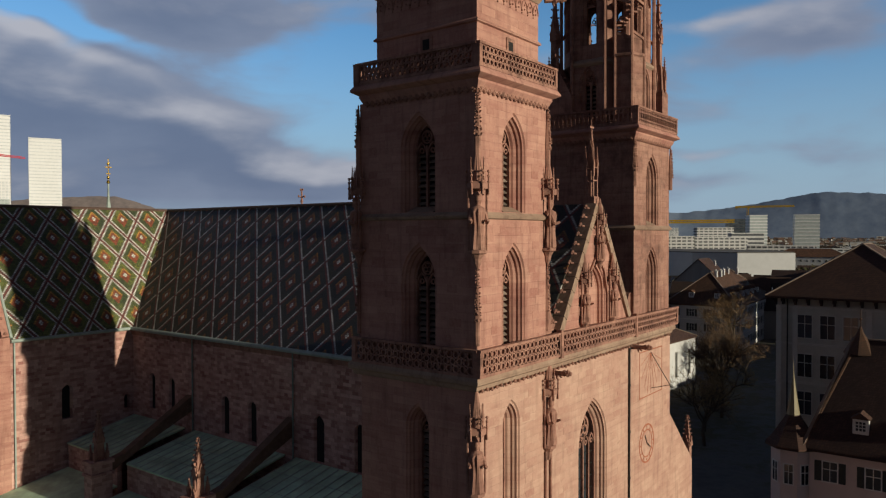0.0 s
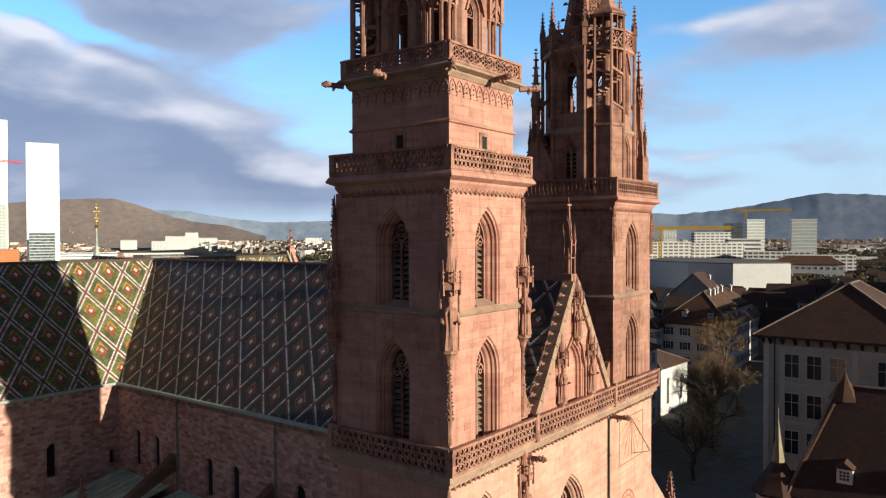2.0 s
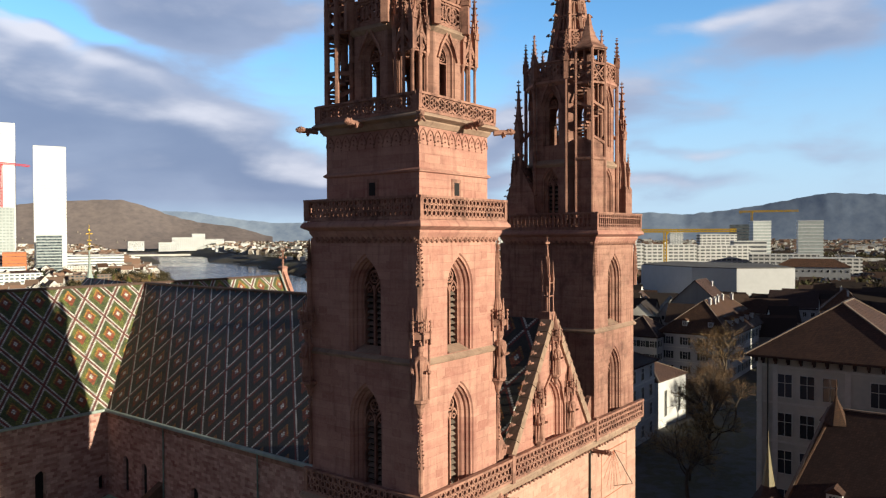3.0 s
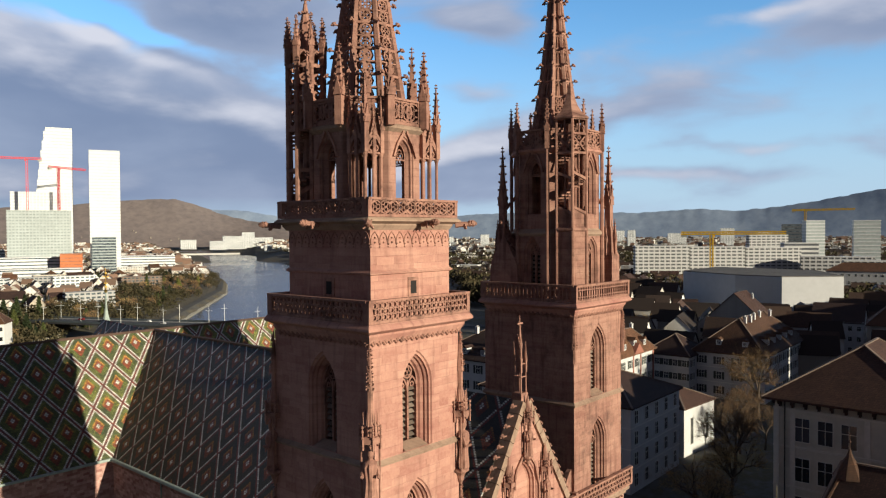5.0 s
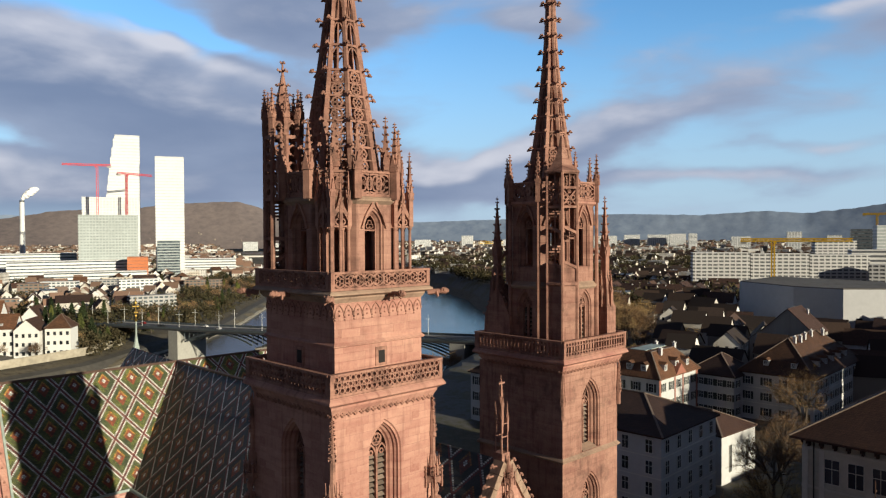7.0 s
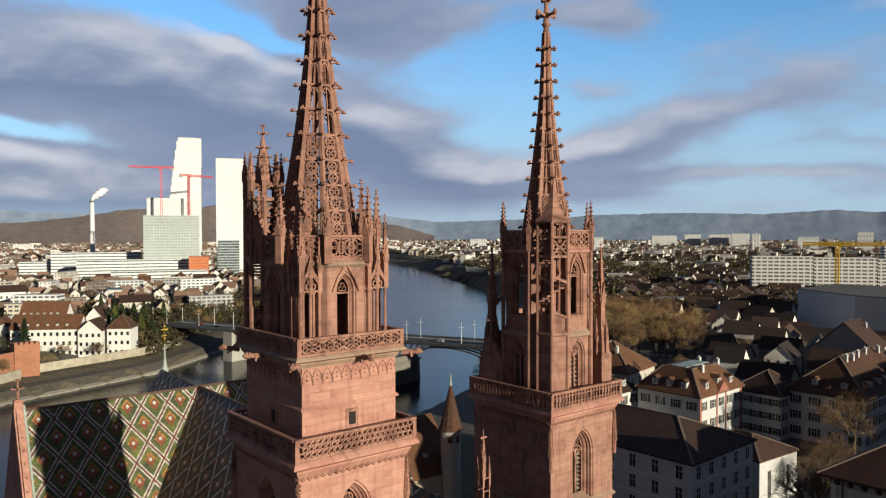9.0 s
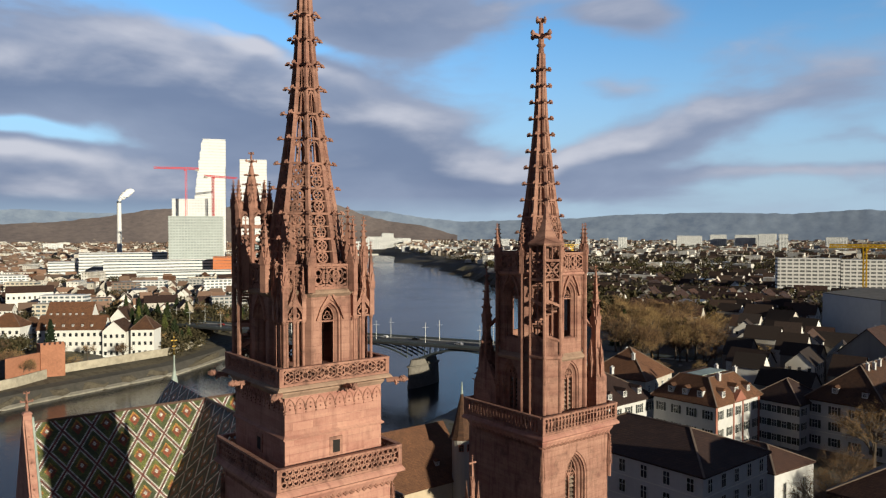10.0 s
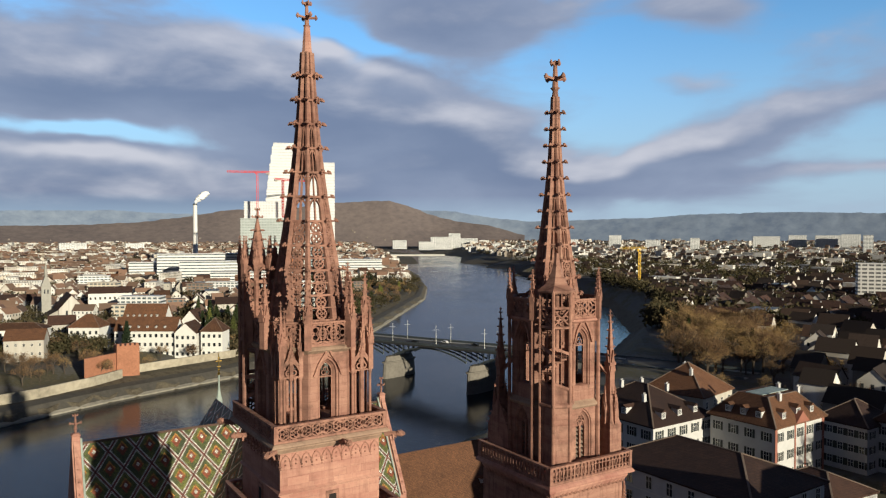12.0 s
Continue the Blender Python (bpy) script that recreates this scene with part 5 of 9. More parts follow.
for z in (3.0, 6.5, 10.0, 13.5):
    cyl(bm, 20.75, 0.53, z, z + 0.12, 0.13, 0.13, 8)
part("rain_pipe", bm, IRON, front)
RED_PAINT = plain("faded_red_paint", (0.34, 0.11, 0.06), 0.8, 0, 0.3, 3.0)
bm = bmesh.new()
for ro, ri in ((1.55, 1.42), (1.12, 1.02)):
    flat_ring(bm, F, 24.4, 8.35, -0.012, 0.0, ro, ri, 40)
for k in range(12):
    a = k * math.pi / 6
    bar(bm, F, (24.4 + 1.16 * math.cos(a), 8.35 + 1.16 * math.sin(a)), (24.4 + 1.38 * math.cos(a), 8.35 + 1.38 * math.sin(a)), 0.09, -0.012, 0.0)
part("clock_dial", bm, RED_PAINT, front)
bm = bmesh.new()
bar(bm, F, (24.4, 8.35), (24.0, 9.05), 0.08, -0.05, -0.02)
bar(bm, F, (24.4, 8.35), (25.1, 7.9), 0.06, -0.07, -0.045)
part("clock_pointer", bm, IRON, front)
bm = bmesh.new()
fr_ = rect(22.9, 27.6, 12.1, 15.7)
band(bm, F, fr_ + fr_[:1], 0.08, -0.012, 0.0)
for k in range(9):
    a = math.pi + 0.25 + k * 0.33
    bar(bm, F, (25.2, 15.5), (25.2 + 3.1 * math.cos(a) * 0.72, max(12.2, 15.5 + 3.4 * math.sin(a))), 0.045, -0.012, 0.0)
part("sundial", bm, RED_PAINT, front)
bm = bmesh.new()
rod(bm, F(25.2, 0, 15.5), F(25.4, -1.5, 13.0), 0.03, 0.03, 5)
rod(bm, F(25.2, 0, 12.6), F(25.4, -1.5, 13.0), 0.025, 0.025, 5)
part("sundial_rod", bm, IRON, front)
# aisle front with raked coping south of the south tower
bm = bmesh.new()
q = [(29.5, -7.0), (36.0, -7.0), (36.0, 4.2), (29.5, 10.2)]
loft(bm, [[F(u, d, z) for u, z in q] for d in (0.25, 1.3)], True, True, True)
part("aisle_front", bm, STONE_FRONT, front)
for i in range(12):
    t = i / 12
    crocket(front, F(29.6 + 6.3 * t, 0.7, 10.15 - 6.0 * t), 0, 0.36)
pinnacle(front, 36.0, 1.3, 3.8, 4.4, 0.6)

# ---- nave, transept, choir
nave = thing("church_nave", (14.75, 27, 0), "church nave of coursed red sandstone under glazed patterned tiles", "church")
EZ, RZ = 16.0, 27.6            # eaves and ridge
NX0, NX1, TY0, TY1, TX0, TX1 = 6.95, 22.55, 45.6, 58.1, -4.2, 33.9


def slab(bm, quad, th):
    """A roof slope of thickness th under the quad."""
    q = [Vector(p) for p in quad]
    n = (q[1] - q[0]).cross(q[2] - q[0]).normalized()
    if n.z < 0:
        n = -n
    loft(bm, [q, [p - n * th for p in q]], True, True, True)


RX, RY = 14.75, 51.86
for s, x in ((0, NX0 - 0.15), (1, NX1 + 0.15)):
    bm = bmesh.new()
    ey = 45.35
    slab(bm, [(x, 9.0, EZ), (RX, 9.0, RZ), (RX, RY, RZ), (x, ey, EZ)], 0.12)
    part("tiled_roof", bm, TILES_NAVE_SHADED, nave)
    xt = 7.9 if s == 0 else 21.36
    bm = bmesh.new()
    slab(bm, [(xt, 1.02, 17.5), (RX, 1.02, 27.0), (RX, 8.996, 27.0), (xt, 8.996, 17.5)], 0.12)
    part("tiled_roof", bm, TILES_NAVE_SHADED, nave)
bm = bmesh.new()
rod(bm, (RX, 9.0, RZ + 0.05), (RX, RY, RZ + 0.05), 0.16, 0.16, 6)
part("ridge_tiles", bm, plain("ridge_tile", (0.10, 0.06, 0.045), 0.6, 0, 0.4, 3.0), nave)


def round_window(u, z0, z1, half):
    return arch(u, half, z0, z1 - half * 1.0, z1, 5)


clear = [(42.2, 8.5, 11.9, 0.36), (39.0, 8.5, 11.8, 0.36), (31.0, 7.9, 11.2, 0.40), (27.4, 7.8, 11.2, 0.40), (19.5, 7.6, 11.2, 0.46), (15.2, 7.6, 11.2, 0.46)]
Fc = lambda u, d, z: Vector((NX0 + d, u, z))
bm = bmesh.new()
fill(bm, Fc, [rect(9.0, TY0, -7, EZ)] + [round_window(u, a, b, h + 0.12) for u, a, b, h in clear])
for u, a, b, h in clear:
    reveal(bm, Fc, [(round_window(u, a, b, h + 0.12), 0), (round_window(u, a, b, h), 0.28)])
fill(bm, lambda u, d, z: Vector((NX1, u, z)), [rect(9.0, TY0, -7, EZ)])
part("clerestory_wall", bm, STONE_RUBBLE, nave)
# Near-black sheets paint in the unlit nave behind the openings.
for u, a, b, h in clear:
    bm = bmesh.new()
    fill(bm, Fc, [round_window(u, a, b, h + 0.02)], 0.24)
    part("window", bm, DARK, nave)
bm = bmesh.new()
for x, o in ((NX0, -1), (NX1, 1)):
    box(bm, min(x, x + o * 0.12), 9.0, 15.3, max(x, x + o * 0.12), TY0, 15.75)
part("eaves_band", bm, STONE_CARVED, nave)
bm = bmesh.new()
for x in (NX0 - 0.32, NX1 + 0.32):
    rod(bm, (x, 9.2, 15.92), (x, TY0 - 0.3, 15.92), 0.19, 0.19, 8)
part("gutter", bm, COPPER, nave)
for y in (35.6, 22.3):
    bm = bmesh.new()
    rod(bm, (NX0 - 0.12, y, 7.4), (NX0 - 0.12, y, 15.8), 0.075, 0.075, 6)
    part("rain_pipe", bm, PIPE, nave)

trans = thing("church_transept", (RX, RY, 0), "church transept with steep roof of glazed lozenge tiles", "church")
for y in (TY0 - 0.15, TY1 + 0.15):
    e = TY0 - 0.25 if y < RY else TY1 + 0.25
    for xa, xb in ((TX0, RX), (TX1, RX)):
        vx = NX0 - 0.15 if xa < RX else NX1 + 0.15
        bm = bmesh.new()
        slab(bm, [(xa, e, EZ), (xa, RY, RZ), (RX, RY, RZ), (vx, e, EZ)], 0.12)
        part("tiled_roof", bm, TILES_TRANSEPT, trans)
Ft = lambda u, d, z: Vector((u, TY0 + d, z))
tw = [(0.65, 8.3, 11.4, 0.40), (6.35, 8.2, 9.6, 0.22)]
bm = bmesh.new()
fill(bm, Ft, [rect(TX0, NX0 - 0.004, -7, EZ)] + [round_window(u, a, b, h + 0.1) for u, a, b, h in tw])
for u, a, b, h in tw:
    reveal(bm, Ft, [(round_window(u, a, b, h + 0.1), 0), (round_window(u, a, b, h), 0.5)])
fill(bm, Ft, [rect(NX1 + 0.004, TX1, -7, EZ)])
fill(bm, lambda u, d, z: Vector((u, TY1, z)), [rect(TX0, TX1, -7, EZ)])
part("transept_wall", bm, STONE_RUBBLE, trans)
# Same near-black sheets for the dark inside the transept.
for u, a, b, h in tw:
    bm = bmesh.new()
    fill(bm, Ft, [round_window(u, a, b, h + 0.02)], 0.46)
    part("window", bm, DARK, trans)
for x, s in ((TX0, -1), (TX1, 1)):
    bm = bmesh.new()
    q = [(TY0 - 0.2, -7), (TY1 + 0.2, -7), (TY1 + 0.2, EZ + 0.2), (RY, RZ + 0.7), (TY0 - 0.2, EZ + 0.2)]
    loft(bm, [[(x, y, z) for y, z in q], [(x + s * 0.95, y, z) for y, z in q]], True, True, True)
    part("gable_wall", bm, STONE, trans)
    bm = bmesh.new()
    for ya in (TY0 - 0.3, TY1 + 0.3):
        rod(bm, (x - s * 0.05, ya, EZ + 0.2), (x - s * 0.05, RY, RZ + 0.62), 0.13, 0.13, 6)
    part("verge_flashing", bm, COPPER, trans)
    bm = bmesh.new()
    for ya in (TY0 - 0.25, TY1 + 0.25):
        rod(bm, (x + s * 0.5, ya, EZ + 0.25), (x + s * 0.5, RY, RZ + 0.8), 0.42, 0.42, 4)
    part("gable_coping", bm, STONE, trans)
    for i in range(9):
        for k in (-1, 1):
            t = i / 9.5
            crocket(trans, (x + s * 0.5, RY + k * 6.4 * (1 - t), EZ + 0.6 + t * 11.7), math.pi / 2 * k, 0.45)
    bm = bmesh.new()
    loft(bm, [[(x + s * 0.5 - w, RY - w, z), (x + s * 0.5 + w, RY - w, z), (x + s * 0.5 + w, RY + w, z), (x + s * 0.5 - w, RY + w, z)] for w, z in ((0.42, RZ - 0.5), (0.42, RZ + 1.0), (0.5, RZ + 1.1), (0.3, RZ + 1.3))], True, True, True)
    part("finial_base", bm, STONE, trans)
    cross_finial(trans, x + s * 0.5, RY, RZ + 1.1, RZ + 3.5, 0.55, STONE_CARVED)
bm = bmesh.new()
rod(bm, (TX0, RY, RZ + 0.05), (TX1, RY, RZ + 0.05), 0.16, 0.16, 6)
part("ridge_tiles", bm, bpy.data.materials["ridge_tile"], trans)
bm = bmesh.new()
rod(bm, (TX0, TY0 - 0.36, 15.92), (NX0 - 0.4, TY0 - 0.36, 15.92), 0.15, 0.15, 8)
rod(bm, (TX0 + 0.35, TY0 - 0.14, 2), (TX0 + 0.35, TY0 - 0.14, 15.8), 0.075, 0.075, 6)
part("gutter", bm, COPPER, trans)

choir = thing("church_choir", (RX, 64, 0), "church choir with polygonal end, patterned tiles and ridge turret", "church")
CE = [(NX0 + 0.1, TY1), (NX0 + 0.1, 66.5), (10.5, 71.5), (19.0, 71.5), (NX1 - 0.1, 66.5), (NX1 - 0.1, TY1)]
bm = bmesh.new()
loft(bm, [[(x, y, z) for x, y in CE] for z in (-12, EZ)], True, True, True)
part("choir_wall", bm, STONE_RUBBLE, choir)
top = (RX, 65.2, RZ + 0.3)
for i in range(5):
    a, b = CE[i], CE[i + 1]
    bm = bmesh.new()
    if i in (0, 4):
        o = (RX, RY, RZ)
        q = [(a[0], a[1], EZ), (b[0], b[1], EZ), top, o] if i == 0 else [(a[0], a[1], EZ), (b[0], b[1], EZ), o, top]
        slab(bm, q, 0.12)
    else:
        qa = [Vector((a[0], a[1], EZ)), Vector((b[0], b[1], EZ)), Vector(top)]
        loft(bm, [qa, [p - Vector((0, 0, 0.15)) for p in qa]], True, True, True)
    part("tiled_roof", bm, TILES_NAVE_SHADED if i in (0, 4) else TILES_TRANSEPT, choir)
tur = thing("ridge_turret", top, "slender green copper ridge spike with gilt cross", "roof spike")
bm = bmesh.new()
loft(bm, [ring(15.2, 65.2, r, 8, z) for r, z in ((0.5, 27.3), (0.42, 27.9), (0.26, 28.5), (0.14, 29.5), (0.09, 31.4))], True, True, True)
part("copper_spike", bm, COPPER, tur)
bm = bmesh.new()
loft(bm, [ring(15.2, 65.2, r, 8, z) for r, z in ((0.05, 31.2), (0.2, 31.35), (0.22, 31.5), (0.06, 31.7), (0.05, 34.35))], True, True, True)
for z, w in ((33.2, 0.42), (32.4, 0.26)):
    box(bm, 15.2 - w, 65.15, z, 15.2 + w, 65.25, z + 0.12)
    box(bm, 15.15, 65.2 - w, z, 15.25, 65.2 + w, z + 0.12)
for z in (32.0, 33.7):
    bmesh.ops.create_icosphere(bm, subdivisions=1, radius=0.2, matrix=Matrix.Translation((15.2, 65.2, z)))
part("gilt_cross", bm, GOLD, tur)

# ---- aisles with green copper roofs, flying buttresses
aisle = thing("church_aisle", (0, 28, 0), "lean-to church aisles with seamed green copper roofs", "church")
COPPER_ROOF = plain("seamed_copper_roof", (0.50, 0.68, 0.48), 0.6, 0.0, 0.5, 0.7)
bays = [(37.0, 45.4), (23.4, 35.4), (9.1, 22.0)]
for ya, yb in bays:
    bm = bmesh.new()
    slab(bm, [(NX0 - 0.02, ya, 7.55), (NX0 - 0.02, yb, 7.55), (0.45, yb, 6.2), (0.45, ya, 6.2)], 0.14)
    part("copper_roof", bm, COPPER_ROOF, aisle)
    bm = bmesh.new()
    y = ya + 0.5
    while y < yb:
        rod(bm, (NX0 - 0.1, y, 7.58), (0.45, y, 6.24), 0.035, 0.035, 4)
        y += 0.95
    for x in (2.4, 4.6):
        z = 6.2 + (x - 0.45) * (1.35 / 6.48) + 0.03
        rod(bm, (x, ya, z), (x, yb, z), 0.02, 0.02, 4)
    part("standing_seam", bm, plain("pale_copper_seam", (0.45, 0.50, 0.44), 0.5, 0.0, 0.3, 2.0) if "pale_copper_seam" not in bpy.data.materials else bpy.data.materials["pale_copper_seam"], aisle)
    bm = bmesh.new()
    box(bm, 0.55, ya, -7, 0.95, yb, 6.1)
    part("aisle_wall", bm, STONE_RUBBLE, aisle)
    bm = bmesh.new()
    slab(bm, [(0.53, ya, 4.0), (0.53, yb, 4.0), (-7.5, yb, 2.6), (-7.5, ya, 2.6)], 0.14)
    part("copper_roof", bm, COPPER_ROOF, aisle)
bm = bmesh.new()
box(bm, -7.4, 9.1, -7, -7.0, 45.4, 2.5)
part("aisle_wall", bm, STONE_RUBBLE, aisle)
for y in (36.2, 22.7):
    fb = thing("flying_buttress", (0, y, 0), "mossy sandstone flying buttress with slim pinnacle over the aisle roof", "buttress", "flying buttresses of the nave")
    bm = bmesh.new()
    pts = [(NX0, 10.6), (0.6, 6.9), (-0.6, 6.6), (-1.6, 6.6)]
    low_ = [(NX0, 9.2), (3.2, 7.6), (-0.3, 5.8), (-1.6, 5.5)]
    for (a, za), (b, zb), (c, zc), (d, zd) in zip(pts, pts[1:], low_, low_[1:]):
        loft(bm, [[(a, yy, za), (b, yy, zb), (d, yy, zd), (c, yy, zc)] for yy in (y - 0.38, y + 0.38)], True, True, True)
    part("strut", bm, plain("mossy_stone", (0.17, 0.10, 0.068), 0.9, 0, 0.45, 2.0) if "mossy_stone" not in bpy.data.materials else bpy.data.materials["mossy_stone"], fb)
    bm = bmesh.new()
    box(bm, -2.3, y - 0.62, -7, -0.62, y + 0.62, 6.8)
    box(bm, -2.42, y - 0.74, 5.6, -0.5, y + 0.74, 5.85)
    box(bm, -2.42, y - 0.74, 6.55, -0.5, y + 0.74, 6.84)
    part("pier", bm, STONE_RUBBLE, fb)
    pinnacle(fb, -1.4, y, 6.7, 4.2, 0.55)
    for dx, dy in ((-0.5, -0.35), (0.5, -0.35), (-0.5, 0.35), (0.5, 0.35)):
        pinnacle(fb, -1.4 + dx, y + dy, 6.6, 1.5, 0.22)


# ---- single ashlar blocks that stand out in the near faces of the north tower and the front
bm = bmesh.new()
loft(bm, [[(-0.5 + e, y, -0.5 + e), (0.5 - e, y, -0.5 + e), (0.5 - e, y, 0.5 - e), (-0.5 + e, y, 0.5 - e)] for e, y in ((0.0, 0.0), (0.0, -0.7), (0.02, -1.0))], True, True, True)


def block_material(name, stops):
    """Dressed blocks, each in a tone of its own."""
    k = Mat(name, 0.88, spec=0.25)
    p = k.position()
    t = k.math("MULTIPLY_ADD", k.random(), 0.17, k.math("MULTIPLY_ADD", k.noise(p, 6.0, 6, 0.65), 0.40, k.math("MULTIPLY", k.noise(p, 0.35, 5), 0.40)))
    k.colour(k.ramp(t, stops))
    k.bump(k.noise(p, 7.0, 6, 0.65), 0.4, 0.02)
    return k.mat


ASHLAR = mesh_of("ashlar", bm, block_material("ashlar_block", [(0.25, (0.255, 0.096, 0.079)), (0.5, (0.41, 0.21, 0.162)), (0.85, (0.56, 0.325, 0.245))]))
ASHLAR_FRONT = ASHLAR.copy()
# Front blocks follow the sunlit tone painted into the front stone.
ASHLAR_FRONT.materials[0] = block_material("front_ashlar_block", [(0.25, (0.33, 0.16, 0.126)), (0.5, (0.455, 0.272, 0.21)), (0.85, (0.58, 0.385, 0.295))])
brng = random.Random(31)


def ashlar_field(parent, F, turn, u0, u1, z0, z1, avoid, share, most):
    """Blocks of changing length in true courses, a hair proud of the wall, clear of the openings."""
    z, n = z0, 0
    while z + 0.46 < z1 and n < most:
        u = u0 + brng.uniform(0.0, 0.6)
        while u < u1 - 0.4 and n < most:
            ln = min(brng.uniform(0.55, 1.35), u1 - u - 0.02)
            if ln > 0.3 and brng.random() < share and not any(a - 0.1 < u + ln and u < b + 0.1 and c - 0.1 < z + 0.46 and z < d + 0.1 for a, b, c, d in avoid):
                p = F(u + ln / 2, 0.0, z + 0.23)
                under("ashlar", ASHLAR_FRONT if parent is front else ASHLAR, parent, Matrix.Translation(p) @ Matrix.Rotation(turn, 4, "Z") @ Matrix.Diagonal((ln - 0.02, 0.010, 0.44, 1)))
                n += 1
            u += ln
        z += 0.46


nf = faces_of(0.5, 0.5, 7.86, 8.95)
ashlar_field(north, nf["west"], 0, 0.75, 6.6, 18.98, 32.2, [(2.2, 5.2, 17, 24.6), (2.2, 5.2, 25.6, 32.6)], 0.5, 110)
ashlar_field(north, nf["north"], -math.pi / 2, 0.75, 7.8, 18.98, 32.2, [(2.5, 5.5, 17, 24.6), (2.5, 5.5, 25.6, 32.6)], 0.5, 110)
uf = faces_of(0.85, 0.75, 7.35, 7.9)
ashlar_field(north, uf["west"], 0, 0.1, 6.4, 34.0, 37.6, [(2.6, 4.0, 34.5, 36.7), (0, 7, 36.1, 36.6)], 0.55, 40)
ashlar_field(north, uf["north"], -math.pi / 2, 0.1, 7.0, 34.0, 37.6, [(2.6, 4.2, 34.5, 36.7), (0, 8, 36.1, 36.6)], 0.55, 40)
ashlar_field(front, lambda u, d, z: Vector((u, 0.62 + d, z)), 0, 0.9, 29.3, 6.1, 16.2, [(3.0, 5.2, 9, 16), (7.4, 9.1, 5, 17), (12.2, 17.3, 0, 14.2), (20.4, 21.2, 0, 17), (22.6, 27.9, 6.5, 16)], 0.42, 260)


# ================================================================ ground, river, hills
GZ, WZ, KZ = -7.0, -33.0, -20.0      # square, water, far bank
LEFT_BANK = [(-900, -60), (-300, 180), (-6, 331), (43, 357), (118, 386), (264, 508), (463, 750), (564, 909), (800, 1390), (1083, 1948), (1500, 2900)]
RIGHT_BANK = [(-900, -260), (-300, 0), (-150, 62), (0, 118), (129, 177), (218, 222), (446, 391), (575, 555), (800, 930), (1058, 1389), (1330, 1950), (1900, 2900)]


def seg_dist(px, py, poly):
    """Signed distance of points to a polyline: plus on its left."""
    best = np.full(px.shape, 1e9)
    sign = np.ones(px.shape)
    for (ax, ay), (bx, by) in zip(poly, poly[1:]):
        dx, dy = bx - ax, by - ay
        t = np.clip(((px - ax) * dx + (py - ay) * dy) / (dx * dx + dy * dy), 0, 1)
        qx, qy = px - ax - t * dx, py - ay - t * dy
        d = np.hypot(qx, qy)
        s = np.where(dx * (py - ay) - dy * (px - ax) >= 0, 1.0, -1.0)
        m = d < best
        best = np.where(m, d, best)
        sign = np.where(m, s, sign)
    return best * sign


def step(a, b, v):
    t = np.clip((v - a) / (b - a), 0, 1)
    return t * t * (3 - 2 * t)


def ground_z(px, py):
    px, py = np.asarray(px, float), np.asarray(py, float)
    dl, dr = seg_dist(px, py, LEFT_BANK), -seg_dist(px, py, RIGHT_BANK)
    r = np.hypot(px, py)
    k = -36 + 7.5 * step(-4, 3, dl) + 3.0 * step(5, 24, dl) + 5.5 * step(24, 60, dl) + 14 * step(700, 4500, r)
    g = -36 + 8.0 * step(-4, 4, dr) + 21 * step(4, 34, dr) - 9 * step(260, 700, px) + 16 * step(900, 4500, r)
    z = np.where(dl > -6, k, np.where(dr > -6, g, -36.0))
    return z


def gz(x, y):
    return float(ground_z([x], [y])[0])


def spaced(a, b, s, far):
    inner = list(np.arange(a, b + 0.1, s))
    out, v, d = [], b, s
    while v < far:
        d *= 1.22
        v += d
        out.append(v)
    neg, v, d = [], a, s
    while v > -far:
        d *= 1.22
        v -= d
        neg.append(v)
    return np.array(neg[::-1] + inner + out)


gx, gy = spaced(-120, 620, 7.0, 4900), spaced(-120, 900, 7.0, 4900)
PX, PY = np.meshgrid(gx, gy, indexing="ij")
PZ = ground_z(PX.ravel(), PY.ravel())
n1, n2 = len(gx), len(gy)
idx = np.arange(n1 * n2).reshape(n1, n2)
quads = np.stack([idx[:-1, :-1], idx[1:, :-1], idx[1:, 1:], idx[:-1, 1:]], -1).reshape(-1, 4)
me = bpy.data.meshes.new("ground")
me.from_pydata(np.column_stack([PX.ravel(), PY.ravel(), PZ]).tolist(), [], quads.tolist())


def ground_material():
    k = Mat("town_ground", 0.92, spec=0.2)
    p = k.position()
    x, y, z = k.xyz(p)
    a = k.noise(p, 0.035, 6, 0.6)
    b = k.noise(p, 0.5, 5, 0.6)
    town = k.ramp(k.math("MULTIPLY_ADD", b, 0.35, k.math("MULTIPLY", a, 0.65)), [(0.36, (0.075, 0.072, 0.07)), (0.48, (0.12, 0.112, 0.105)), (0.56, (0.085, 0.08, 0.05)), (0.68, (0.15, 0.12, 0.085))])
    # Low bank kept dark: real earth, plus the hill's shadow put into the colour.
    bank = k.ramp(k.noise(p, 0.25, 6, 0.7), [(0.35, (0.06, 0.05, 0.038)), (0.55, (0.125, 0.108, 0.08)), (0.7, (0.075, 0.062, 0.036))])
    t = k.node("ShaderNodeMapRange")
    t.inputs["From Min"].default_value, t.inputs["From Max"].default_value = -24.5, -26.5
    k.link(z, t.inputs["Value"])
    k.colour(k.mix(t.outputs[0], town, bank))
    k.bump(b, 0.4, 0.3)
    return k.mat


me.materials.append(ground_material())
tagged(new("ground", me), "town ground falling to the river, paved and planted", "ground", kind="structure")


